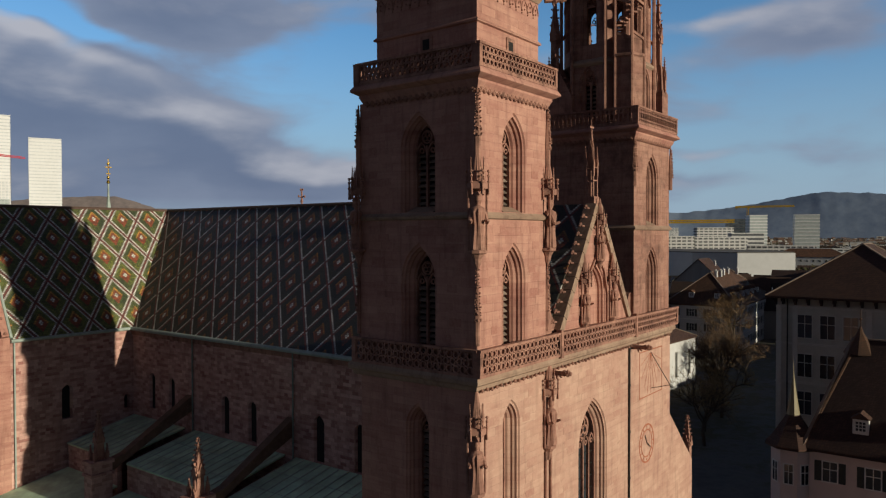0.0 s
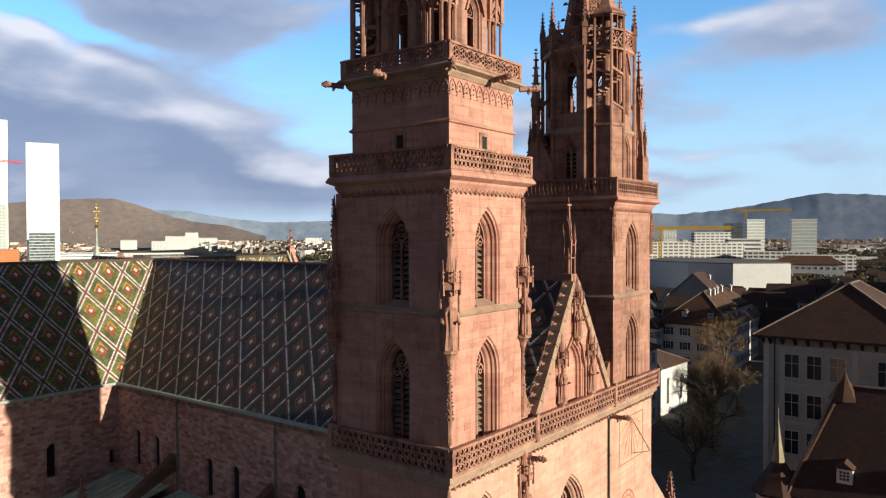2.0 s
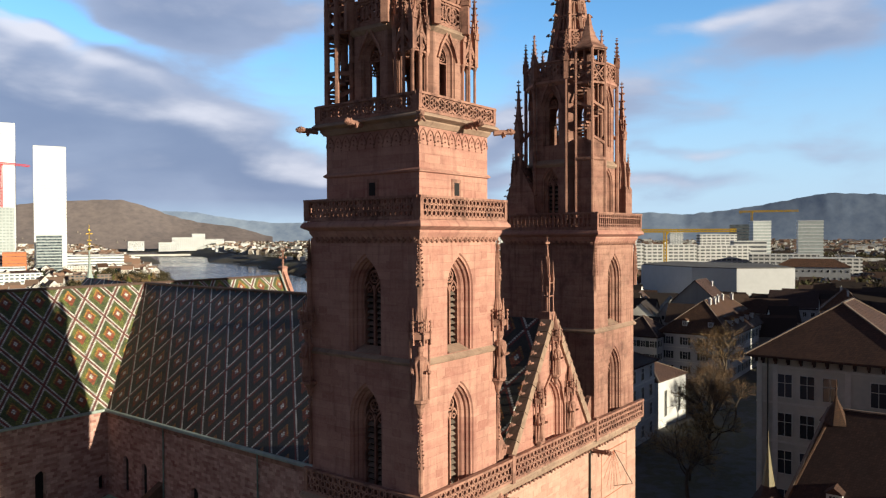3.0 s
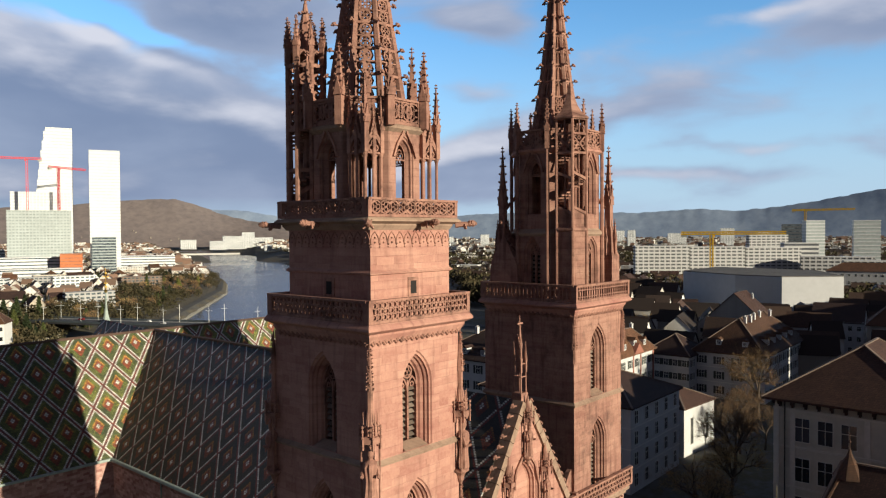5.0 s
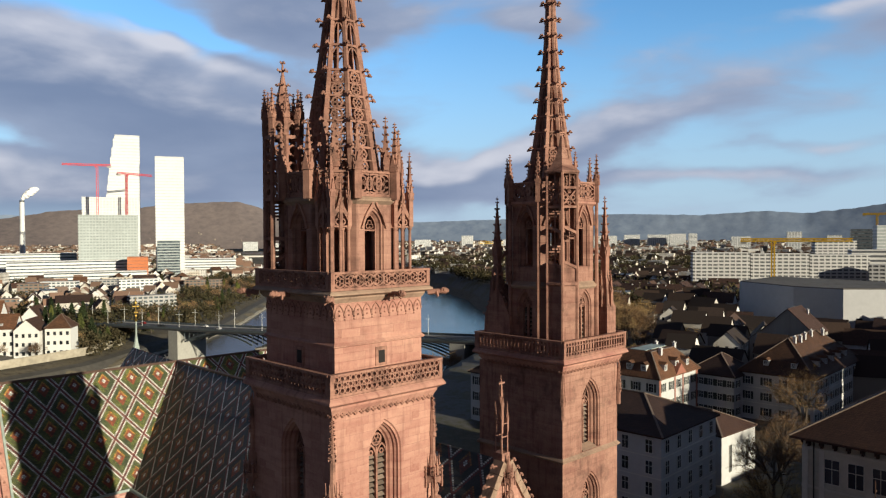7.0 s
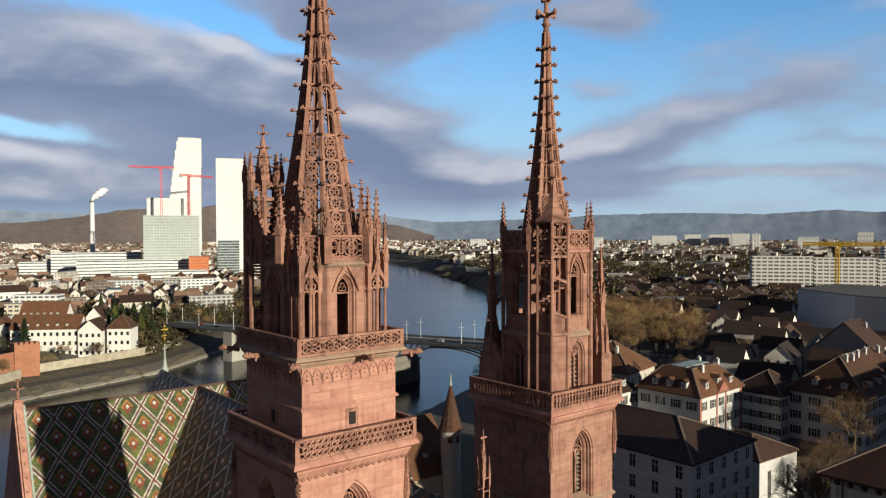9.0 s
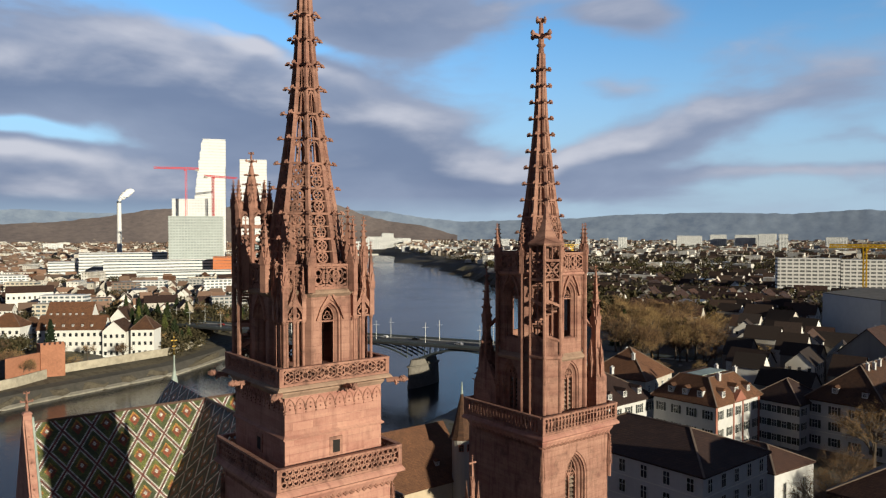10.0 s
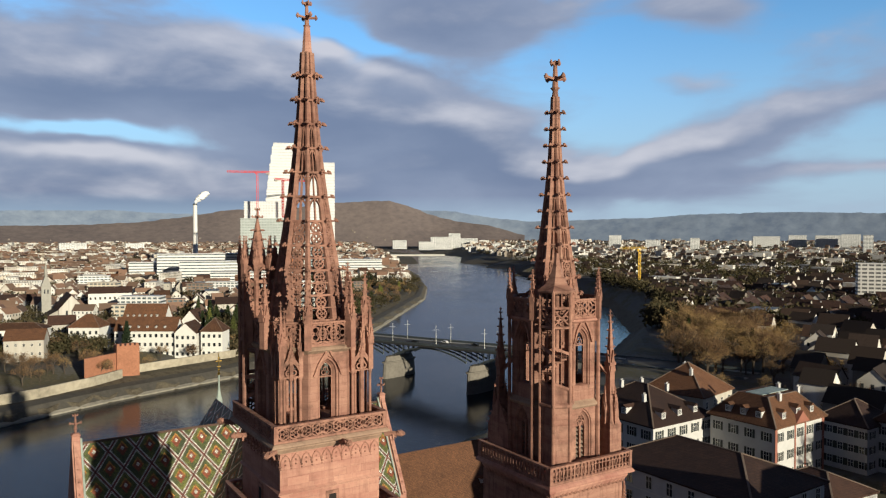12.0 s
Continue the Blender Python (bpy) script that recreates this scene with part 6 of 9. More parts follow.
def water_material():
    k = Mat("river_water", 0.06, 0.0, 0.34)
    k.b.inputs["IOR"].default_value = 1.33
    p = k.position()
    k.colour(k.ramp(k.noise(p, 0.01, 3), [(0.4, (0.006, 0.011, 0.017)), (0.65, (0.010, 0.018, 0.026))]))
    h = k.math("ADD", k.math("MULTIPLY", k.noise(p, 0.55, 4, 0.6), 0.6), k.noise(p, 0.06, 3))
    k.bump(h, 0.22, 0.5)
    k.rough(k.math("MULTIPLY_ADD", k.noise(p, 0.012, 4), 0.22, 0.02))
    return k.mat


bm = bmesh.new()
vs = [bm.verts.new((x, y, WZ)) for x, y in ((-900, -400), (1100, -400), (2600, 3000), (1400, 3000), (-900, 700))]
bm.faces.new(vs)
tagged(new("river", mesh_of("river", bm, water_material())), "broad calm blue-grey river with light ripples", "river", kind="structure")


def hills(name, radius, prof, mat, label, seed, depth=260):
    """A far wooded range, its skyline given by (bearing, height angle) in degrees."""
    az = np.arange(prof[0][0], prof[-1][0] + 0.01, 0.25)
    el = np.interp(az, [p[0] for p in prof], [p[1] for p in prof])
    ker = np.array([1, 3, 5, 3, 1]) / 13
    el = np.convolve(np.pad(el, 2, mode="edge"), ker, "valid")
    verts, faces = [], []
    rows = 9
    for i, (a, e) in enumerate(zip(az, el)):
        h = 48 + radius * math.tan(radians(e)) + 10
        for j in range(rows):
            t = j / (rows - 1)
            r = radius - depth * (1 - t)
            nz = noise.noise(Vector((a * 0.35, t * 2.0, seed))) * 18 * t * (1.2 - t) + noise.noise(Vector((a * 1.7, t * 7.0, seed + 4))) * 6 * t
            z = -22 + (h - 10 + 22) * (t ** 1.15) + nz
            verts.append((r * math.cos(radians(a)), r * math.sin(radians(a)), z))
    for i in range(len(az) - 1):
        for j in range(rows - 1):
            b = i * rows + j
            faces.append((b, b + rows, b + rows + 1, b + 1))
    me = bpy.data.meshes.new(name)
    me.from_pydata(verts, [], faces)
    me.materials.append(mat)
    me.polygons.foreach_set("use_smooth", [True] * len(faces))
    return tagged(new(name, me), label, "hills", kind="structure")


# Far forest whose two tones carry the haze of distance in the colour.
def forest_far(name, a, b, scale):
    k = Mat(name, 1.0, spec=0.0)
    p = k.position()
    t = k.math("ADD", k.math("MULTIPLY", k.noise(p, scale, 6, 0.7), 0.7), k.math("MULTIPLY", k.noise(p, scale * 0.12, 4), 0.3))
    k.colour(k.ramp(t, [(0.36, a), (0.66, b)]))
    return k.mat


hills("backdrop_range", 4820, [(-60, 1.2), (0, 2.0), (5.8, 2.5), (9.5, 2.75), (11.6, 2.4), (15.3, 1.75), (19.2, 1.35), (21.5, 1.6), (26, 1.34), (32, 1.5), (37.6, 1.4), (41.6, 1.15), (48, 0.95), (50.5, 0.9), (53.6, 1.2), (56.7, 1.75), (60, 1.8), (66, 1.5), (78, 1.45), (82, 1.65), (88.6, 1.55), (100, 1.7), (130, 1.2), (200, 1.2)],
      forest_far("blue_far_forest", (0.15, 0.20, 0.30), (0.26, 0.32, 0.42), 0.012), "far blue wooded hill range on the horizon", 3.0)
# Brown wood, lifted in tone for the haze between.
hills("backdrop_hill", 4250, [(50.8, -0.2), (53.6, 0.6), (56.5, 1.0), (58.3, 1.45), (60.0, 2.15), (61.5, 2.55), (64, 2.5), (66.5, 2.3), (69, 1.95), (71.5, 1.9), (73.9, 1.75), (77, 1.2), (80, 0.8), (84, 0.6), (90, 0.5)],
      forest_far("brown_winter_forest", (0.145, 0.125, 0.13), (0.235, 0.195, 0.185), 0.03), "brown wooded hill in winter above the river", 11.0, 420)

# ================================================================ buildings
PLASTER = Mat("pale_plaster", 0.85, spec=0.25)
_p = PLASTER.position()
_c = PLASTER.ramp(PLASTER.random(), [(0.0, (0.46, 0.44, 0.41)), (0.35, (0.64, 0.63, 0.61)), (0.6, (0.46, 0.40, 0.32)), (0.8, (0.54, 0.51, 0.46)), (1.0, (0.36, 0.34, 0.31))])
_s2 = PLASTER.ramp(PLASTER.noise(PLASTER.combine(*PLASTER.xyz(_p)[:2], 0.0), 0.4, 5), [(0.35, (0.80, 0.79, 0.77)), (0.7, (1, 1, 1))])
PLASTER.colour(PLASTER.mix(1.0, _c, _s2, "MULTIPLY"))
PLASTER.bump(PLASTER.noise(_p, 4.0, 5), 0.15, 0.02)
PLASTER = PLASTER.mat
WHITE = plain("white_render", (0.54, 0.535, 0.53), 0.8, 0, 0.1, 0.8)
GREY_STONE = plain("grey_dressed_stone", (0.34, 0.33, 0.30), 0.85, 0, 0.16, 0.7)
TRIM = plain("painted_trim", (0.66, 0.65, 0.61), 0.7, 0, 0.12, 3.0)
RED_TRIM = plain("red_stone_trim", (0.30, 0.12, 0.085), 0.8, 0, 0.25, 3.0)
SHUTTER = plain("dark_shutter", (0.030, 0.035, 0.032), 0.6, 0, 0.3, 4.0)


def roof_tiles(name, stops, row=0.30):
    """Old clay tiles: rows, single tiles and blotches; each roof in a tone of its own."""
    k = Mat(name, 0.85, spec=0.25)
    p = k.position()
    x, y, z = k.xyz(p)
    br = k.node("ShaderNodeTexBrick", Scale=1.0)
    br.inputs["Brick Width"].default_value, br.inputs["Row Height"].default_value = 0.26, row
    br.inputs["Mortar Size"].default_value = 0.02
    br.inputs["Color1"].default_value, br.inputs["Color2"].default_value, br.inputs["Mortar"].default_value = (0.0, 0.0, 0.0, 1), (1, 1, 1, 1), (0, 0, 0, 1)
    k.link(k.combine(k.math("ADD", x, y), k.math("MULTIPLY", z, 1.3)), br.inputs["Vector"])
    t = k.math("MULTIPLY_ADD", br.outputs["Color"], 0.22, k.math("MULTIPLY_ADD", k.noise(p, 0.35, 5, 0.65), 0.5, k.math("MULTIPLY", k.random(), 0.42)))
    k.colour(k.mix(k.math("MULTIPLY", br.outputs["Fac"], 0.5), k.ramp(t, stops), (0.02, 0.015, 0.012)))
    k.bump(k.math("SUBTRACT", k.math("MULTIPLY", br.outputs["Color"], 0.5), br.outputs["Fac"]), 0.5, 0.05)
    return k.mat


ROOF = roof_tiles("clay_tiles", [(0.25, (0.055, 0.030, 0.021)), (0.5, (0.10, 0.050, 0.030)), (0.75, (0.17, 0.080, 0.045)), (0.95, (0.25, 0.118, 0.062))])
ROOF_DARK = roof_tiles("dark_tiles", [(0.25, (0.028, 0.017, 0.016)), (0.55, (0.050, 0.028, 0.024)), (0.9, (0.098, 0.050, 0.036))])
RIDGE_CLAY = plain("ridge_clay", (0.17, 0.125, 0.10), 0.9, 0, 0.35, 1.5)

WINS = {}


def window_mesh(w, h, frame_mat, deep=0.09, cross=True):
    """A window: frame proud of the wall, glazing bars and sunk panes in one piece; it faces -y, foot at z 0."""
    key = (w, h, frame_mat.name, cross)
    if key in WINS:
        return WINS[key]
    f = 0.12 if w < 1.8 else 0.18
    c = 0.035 if w < 1.8 else 0.05
    xs = [-w / 2 - f, -w / 2, -c, c, w / 2, w / 2 + f] if cross else [-w / 2 - f, -w / 2, w / 2, w / 2 + f]
    zs = [-f, 0, h * 0.62 - c, h * 0.62 + c, h, h + f] if cross else [-f, 0, h, h + f]
    bm = bmesh.new()
    V = {}

    def v(x, y, z):
        k = (round(x, 4), round(y, 4), round(z, 4))
        if k not in V:
            V[k] = bm.verts.new(k)
        return V[k]

    def quad(pts, mi):
        bm.faces.new([v(*p) for p in pts]).material_index = mi

    for i in range(len(xs) - 1):
        for j in range(len(zs) - 1):
            x0, x1, z0, z1 = xs[i], xs[i + 1], zs[j], zs[j + 1]
            if i % 2 and j % 2:
                quad([(x0, -0.02, z0), (x1, -0.02, z0), (x1, -0.02, z1), (x0, -0.02, z1)], 1)
                for (ax, az), (bx, bz) in (((x0, z0), (x1, z0)), ((x1, z0), (x1, z1)), ((x1, z1), (x0, z1)), ((x0, z1), (x0, z0))):
                    quad([(ax, -deep, az), (bx, -deep, bz), (bx, -0.02, bz), (ax, -0.02, az)], 0)
            else:
                quad([(x0, -deep, z0), (x1, -deep, z0), (x1, -deep, z1), (x0, -deep, z1)], 0)
    X0, X1, Z0, Z1 = xs[0], xs[-1], zs[0], zs[-1]
    for run in ([(x, Z0) for x in xs], [(X1, z) for z in zs], [(x, Z1) for x in xs[::-1]], [(X0, z) for z in zs[::-1]]):
        for (ax, az), (bx, bz) in zip(run, run[1:]):
            quad([(ax, -deep, az), (bx, -deep, bz), (bx, 0.03, bz), (ax, 0.03, az)], 0)
    me = mesh_of("window", bm, frame_mat)
    me.materials.append(GLASS)
    WINS[key] = me
    return me


def shutter_mesh(w, h):
    key = ("shutter", w, h)
    if key not in WINS:
        bm = bmesh.new()
        box(bm, -w * 0.25, -0.08, -0.03, w * 0.25, -0.004, h + 0.03)
        WINS[key] = mesh_of("shutter", bm, SHUTTER)
    return WINS[key]


def dormer_mesh(w, h, wall, roof):
    key = ("dormer", w, h, wall.name, roof.name)
    if key not in WINS:
        bm = bmesh.new()
        box(bm, -w / 2, 0, 0, w / 2, h * 1.3, h)
        n0 = len(bm.faces)
        q = [(-w / 2 - 0.2, h), (w / 2 + 0.2, h), (0, h + w * 0.45)]
        loft(bm, [[(x, y, z) for x, z in q] for y in (-0.25, h * 2.2)], True, True, True)
        n1_ = len(bm.faces)
        box(bm, -w * 0.32, -0.03, h * 0.2, w * 0.32, 0.0, h * 0.85)
        n2_ = len(bm.faces)
        for u in (-0.33, -0.11, 0.11, 0.33):
            box(bm, w * u - 0.035, -0.07, h * 0.2, w * u + 0.035, -0.035, h * 0.85)
        for t in (0.2, 0.42, 0.64, 0.85):
            box(bm, -w * 0.33, -0.075, h * t - 0.035, w * 0.33, -0.036, h * t + 0.035)
        bm.faces.ensure_lookup_table()
        for i, fc in enumerate(bm.faces):
            fc.material_index = 0 if i < n0 or i >= n2_ else (1 if i < n1_ else 2)
        me = mesh_of("dormer", bm, wall)
        me.materials.append(roof)
        me.materials.append(GLASS)
        WINS[key] = me
    return WINS[key]


def chimney_mesh(mat):
    key = ("chimney", mat.name)
    if key not in WINS:
        bm = bmesh.new()
        box(bm, -0.45, -0.35, 0, 0.45, 0.35, 1.7)
        box(bm, -0.55, -0.45, 1.7, 0.55, 0.45, 1.85)
        for x in (-0.22, 0.22):
            cyl(bm, x, 0, 1.85, 2.25, 0.14, 0.12, 6)
        WINS[key] = mesh_of("chimney", bm, mat)
    return WINS[key]


def house(name, x, y, w, d, turn, base, eave, ridge, label, wall=None, roof=None, style="hip", floors=3, bays=(5, 4), win=(1.1, 1.7), frame=None, shutters=False,
          sides=("front", "left"), over=0.5, dormers=(), chimneys=(), group="", category="house", sill_band=False, wingap=0.0):
    """A house with its middle at (x, y): w along its own x, d along its own y; front is -y, left -x."""
    wall, roof, frame = wall or PLASTER, roof or ROOF, frame or TRIM
    h = thing(name, (0, 0, 0), label, category, group)
    bm = bmesh.new()
    box(bm, -w / 2, -d / 2, base, w / 2, d / 2, eave)
    if style == "gable":
        for s in (-1, 1):
            q = [(-d / 2, eave - 0.02), (d / 2, eave - 0.02), (0, ridge - 0.2)]
            loft(bm, [[(s * w / 2, yy, zz) for yy, zz in q], [(s * (w / 2 - 0.3), yy, zz) for yy, zz in q]], True, True, True)
    elif style == "gable_front":
        for s in (-1, 1):
            q = [(-w / 2, eave - 0.02), (w / 2, eave - 0.02), (0, ridge - 0.2)]
            loft(bm, [[(xx, s * d / 2, zz) for xx, zz in q], [(xx, s * (d / 2 - 0.3), zz) for xx, zz in q]], True, True, True)
    wl = part("wall", bm, wall, h)
    bm = bmesh.new()
    o = over
    a, b = w / 2 + o, d / 2 + o
    dz = -0.12
    if style == "hip":
        r = max(0.0, a - b) if a > b else 0.0
        s = max(0.0, b - a) if b > a else 0.0
        k = {"town_hall": 0.67, "corner_house": 0.42, "white_house": 0.85}.get(name, 1.0)
        if a > b:
            top = [(-a + b * k, 0, ridge), (a - b * k, 0, ridge)]
            fs = [[(-a, -b, eave), (a, -b, eave), top[1], top[0]], [(a, b, eave), (-a, b, eave), top[0], top[1]], [(-a, b, eave), (-a, -b, eave), top[0]], [(a, -b, eave), (a, b, eave), top[1]]]
        else:
            top = [(0, -b + a * k, ridge), (0, b - a * k, ridge)]
            fs = [[(-a, b, eave), (-a, -b, eave), top[0], top[1]], [(a, -b, eave), (a, b, eave), top[1], top[0]], [(-a, -b, eave), (a, -b, eave), top[0]], [(a, b, eave), (-a, b, eave), top[1]]]
        if name == "timber_house":
            ia, ib = a - 5.2, b - 5.2
            rim = [[(-a, -b, eave), (a, -b, eave), (a, b, eave), (-a, b, eave)], [(-ia, -ib, ridge), (ia, -ib, ridge), (ia, ib, ridge), (-ia, ib, ridge)]]
            fs = [[rim[0][i], rim[0][(i + 1) % 4], rim[1][(i + 1) % 4], rim[1][i]] for i in range(4)] + [rim[1]]
            top = rim[1]
        for f_ in fs:
            bm.faces.new([bm.verts.new(p) for p in f_])
        box(bm, -a, -b, eave - 0.3, a, b, eave - 0.004)
        lines = [(top[0], top[1])] + [((sx * a, sy * b, eave), min(top, key=lambda q: (q[0] - sx * a) ** 2 + (q[1] - sy * b) ** 2)) for sx in (-1, 1) for sy in (-1, 1)]
    elif style == "gable":
        for s in (-1, 1):
            slab(bm, [(-a, s * b, eave - 0.25), (a, s * b, eave - 0.25), (a, 0, ridge), (-a, 0, ridge)], 0.22)
    elif style == "gable_front":
        for s in (-1, 1):
            slab(bm, [(s * a, -b, eave - 0.25), (s * a, b, eave - 0.25), (0, b, ridge), (0, -b, ridge)], 0.22)
    else:
        box(bm, -w / 2 - 0.1, -d / 2 - 0.1, eave + 0.004, w / 2 + 0.1, d / 2 + 0.1, eave + 0.6)
    rf_part = part("roof", bm, roof, h)
    if style == "hip":
        bm = bmesh.new()
        for p, q in lines:
            p, q = Vector(p), Vector(q)
            if (q - p).length > 0.6:
                obox(bm, (p + q) / 2 + Vector((0, 0, 0.05)), (q - p).length, 0.34, 0.16, (q - p).to_track_quat("X", "Z").to_matrix())
        part("ridge_cap", bm, RIDGE_CLAY, rf_part)
    me = window_mesh(win[0], win[1], frame)
    fh = (eave - base - 0.6) / floors
    for side in sides:
        n, ln = (bays[0], w) if side in ("front", "back") else (bays[1], d)
        for f_ in range(floors):
            z = base + 0.5 + f_ * fh + (fh - win[1]) * 0.42
            for i in range(n):
                u = -ln / 2 + (i + 0.5) * ln / n
                m = {"front": Matrix.Translation((u, -d / 2, z)), "left": Matrix.Translation((-w / 2, -u, z)) @ Matrix.Rotation(-math.pi / 2, 4, "Z"),
                     "right": Matrix.Translation((w / 2, u, z)) @ Matrix.Rotation(math.pi / 2, 4, "Z"), "back": Matrix.Translation((u, d / 2, z)) @ Matrix.Rotation(math.pi, 4, "Z")}[side]
                under("window", me, h, m)
                if shutters:
                    for s_ in (-1, 1):
                        under("shutter", shutter_mesh(*win), h, m @ Matrix.Translation((s_ * (win[0] * 0.75 + 0.14), 0, 0)))
    if sill_band:
        bm = bmesh.new()
        for f_ in range(1, floors):
            z = base + 0.5 + f_ * fh - 0.1
            box(bm, -w / 2 - 0.08, -d / 2 - 0.08, z, w / 2 + 0.08, d / 2 + 0.08, z + 0.22)
        part("string_course", bm, frame, h)
    for side, u, z, s in dormers:
        me2 = dormer_mesh(1.5 * s, 1.6 * s, WHITE, roof)
        slope = (ridge - eave) / (5.2 if name == "timber_house" else min(a, b) if style == "hip" else (b if style == "gable" else a))
        off = (z - eave) / slope
        m = Matrix.Translation((u, -b + off, z)) if side == "front" else Matrix.Translation((-a + off, -u, z)) @ Matrix.Rotation(-math.pi / 2, 4, "Z")
        under("dormer", me2, h, m)
    for cx_, cy_, z in chimneys:
        under("chimney", chimney_mesh(WHITE), h, Matrix.Translation((cx_, cy_, z)))
    h.matrix_basis = Matrix.Translation((x, y, 0)) @ Matrix.Rotation(radians(turn), 4, "Z")
    return h


# ---- round the square
HALL = plain("weathered_hall_stone", (0.46, 0.43, 0.36), 0.88, 0, 0.22, 0.7)
HALL_TRIM = plain("hall_window_stone", (0.52, 0.49, 0.43), 0.85, 0, 0.15, 2.0)
HX0, HX1, HY0, HY1, HE = 74.8, 94.6, -16.4, 2.2, 16.7      # the hall's plan and eaves
hall = house("town_hall", 84.7, -7.1, 19.8, 18.6, 0, GZ, HE, 23.6, "grey stone hall with brown hipped tile roof and tall windows", HALL, ROOF_DARK, "hip", 1, (1, 1), (1.7, 3.0), HALL_TRIM, over=1.3, sides=(), category="hall")
hl = lambda x, y, z, a=0.0: Matrix.Translation((x - 84.7, y + 7.1, z)) @ Matrix.Rotation(a, 4, "Z")
bm = bmesh.new()
box(bm, -0.16, -1.05, -0.75, 0.16, 0.0, -0.32)
box(bm, -0.13, -0.55, -1.15, 0.13, 0.0, -0.75)
BRACKET = mesh_of("bracket", bm, ROOF_DARK)
for i in range(12):
    under("bracket", BRACKET, hall, hl(HX0, HY1 - (i + 0.5) * 18.6 / 12, HE, -math.pi / 2))
    under("bracket", BRACKET, hall, hl(HX0 + (i + 0.5) * 19.8 / 12, HY1, HE, math.pi))
for z in (-4.2, 1.0, 6.0, 11.2):
    for i in (0, 1, 2, 4, 5):
        under("window", window_mesh(1.7, 3.0, HALL_TRIM), hall, hl(HX0, HY1 - 3.4 - i * 2.7, z, -math.pi / 2))
    for i in range(6):
        under("window", window_mesh(1.7, 3.0, HALL_TRIM), hall, hl(HX0 + 2.2 + i * 3.1, HY1, z, math.pi))
for z in (5.0, 10.2, 15.1):
    bm = bmesh.new()
    box(bm, HX0 - 84.7 - 0.16, HY0 + 7.1 - 0.16, z, HX1 - 84.7 + 0.16, HY1 + 7.1 + 0.16, z + 0.28)
    part("string_course", bm, HALL_TRIM, hall)
for x, y in ((HX0, HY1), (HX0, HY1 - 2.0), (HX0, HY1 - 10.6), (HX1, HY1)):
    bm = bmesh.new()
    box(bm, x - 84.7 - 0.12, y + 7.1 - 0.55, GZ, x - 84.7 + 0.45, y + 7.1 + (0.12 if y == HY1 else 0.1), 15.1)
    part("pilaster", bm, HALL_TRIM, hall)
for o in hall.children:
    o.matrix_parent_inverse = Matrix.Identity(4)
bm = bmesh.new()
rod(bm, (HX0 - 84.7 - 0.2, HY1 + 7.1 - 1.3, GZ), (HX0 - 84.7 - 0.2, HY1 + 7.1 - 1.3, 16.3), 0.09, 0.09, 6)
part("rain_pipe", bm, IRON, hall).matrix_parent_inverse = Matrix.Identity(4)

PINK = plain("pale_pink_render", (0.60, 0.50, 0.45), 0.85, 0, 0.10, 0.8)
GREY_SHUTTER = plain("grey_shutter", (0.26, 0.27, 0.28), 0.7, 0, 0.15, 4.0)
pk = house("corner_house", 63.0, -19.5, 16.0, 28.0, 0, GZ, 2.0, 13.0, "pale pink plastered house with steep tiled roof and corner turret", PINK, ROOF_DARK, "hip", 2, (4, 7), (1.35, 2.1), TRIM, shutters=True, sides=("left",), over=0.65,
           dormers=(("left", -9.3, 3.9, 1.0), ("left", -3.0, 3.9, 1.0)))
OCT = lambda r, z: ring(56.3, -3.6, r, 8, z, math.pi / 8)


def corner_part(name, bm_, mat, label=""):
    bmesh.ops.translate(bm_, vec=(-63.0, 19.5, 0), verts=bm_.verts[:])
    part(name, bm_, mat, pk, label).matrix_parent_inverse = Matrix.Identity(4)


bm = bmesh.new()
loft(bm, [OCT(2.25, GZ), OCT(2.25, 1.9)], True, True, True)
corner_part("turret_wall", bm, PINK)
bm = bmesh.new()
loft(bm, [OCT(2.85, 1.55), OCT(2.9, 1.85), OCT(2.2, 2.7), OCT(1.2, 4.2), OCT(0.72, 5.0)], True, True, True)
corner_part("turret_roof", bm, ROOF_DARK)
bm = bmesh.new()
loft(bm, [OCT(0.72, 4.9), OCT(0.36, 7.2), OCT(0.05, 9.6)], True, True, True)
rod(bm, (56.3, -3.6, 9.4), (56.3, -3.6, 11.0), 0.05, 0.03, 5)
corner_part("turret_spike", bm, plain("yellowed_copper_sheet", (0.21, 0.175, 0.10), 0.5, 0.1, 0.2, 2.0), "dull olive metal spike")
for a in (180, 225, 135):
    m = Matrix.Translation((56.3 - 63.0 + 2.08 * math.cos(radians(a)), -3.6 + 19.5 + 2.08 * math.sin(radians(a)), -2.2)) @ Matrix.Rotation(radians(a) + math.pi / 2, 4, "Z")
    for u in (-0.0,):
        under("window", window_mesh(0.85, 2.1, TRIM), pk, m).matrix_parent_inverse = Matrix.Identity(4)
bm = bmesh.new()
loft(bm, [ring(63.0, -9.2, r, 8, z) for r, z in ((1.75, 11.4), (0.9, 12.9), (0.35, 13.7), (0.05, 14.6))], True, True, True)
rod(bm, (63.0, -9.2, 14.4), (63.0, -9.2, 16.4), 0.06, 0.03, 5)
bmesh.ops.create_icosphere(bm, subdivisions=1, radius=0.16, matrix=Matrix.Translation((63.0, -9.2, 15.3)))
corner_part("ridge_cap", bm, ROOF)
bm = bmesh.new()
rod(bm, (54.36, -4.9, 1.9), (62.9, -9.0, 12.95), 0.17, 0.17, 6)
corner_part("hip_tiles", bm, ROOF)
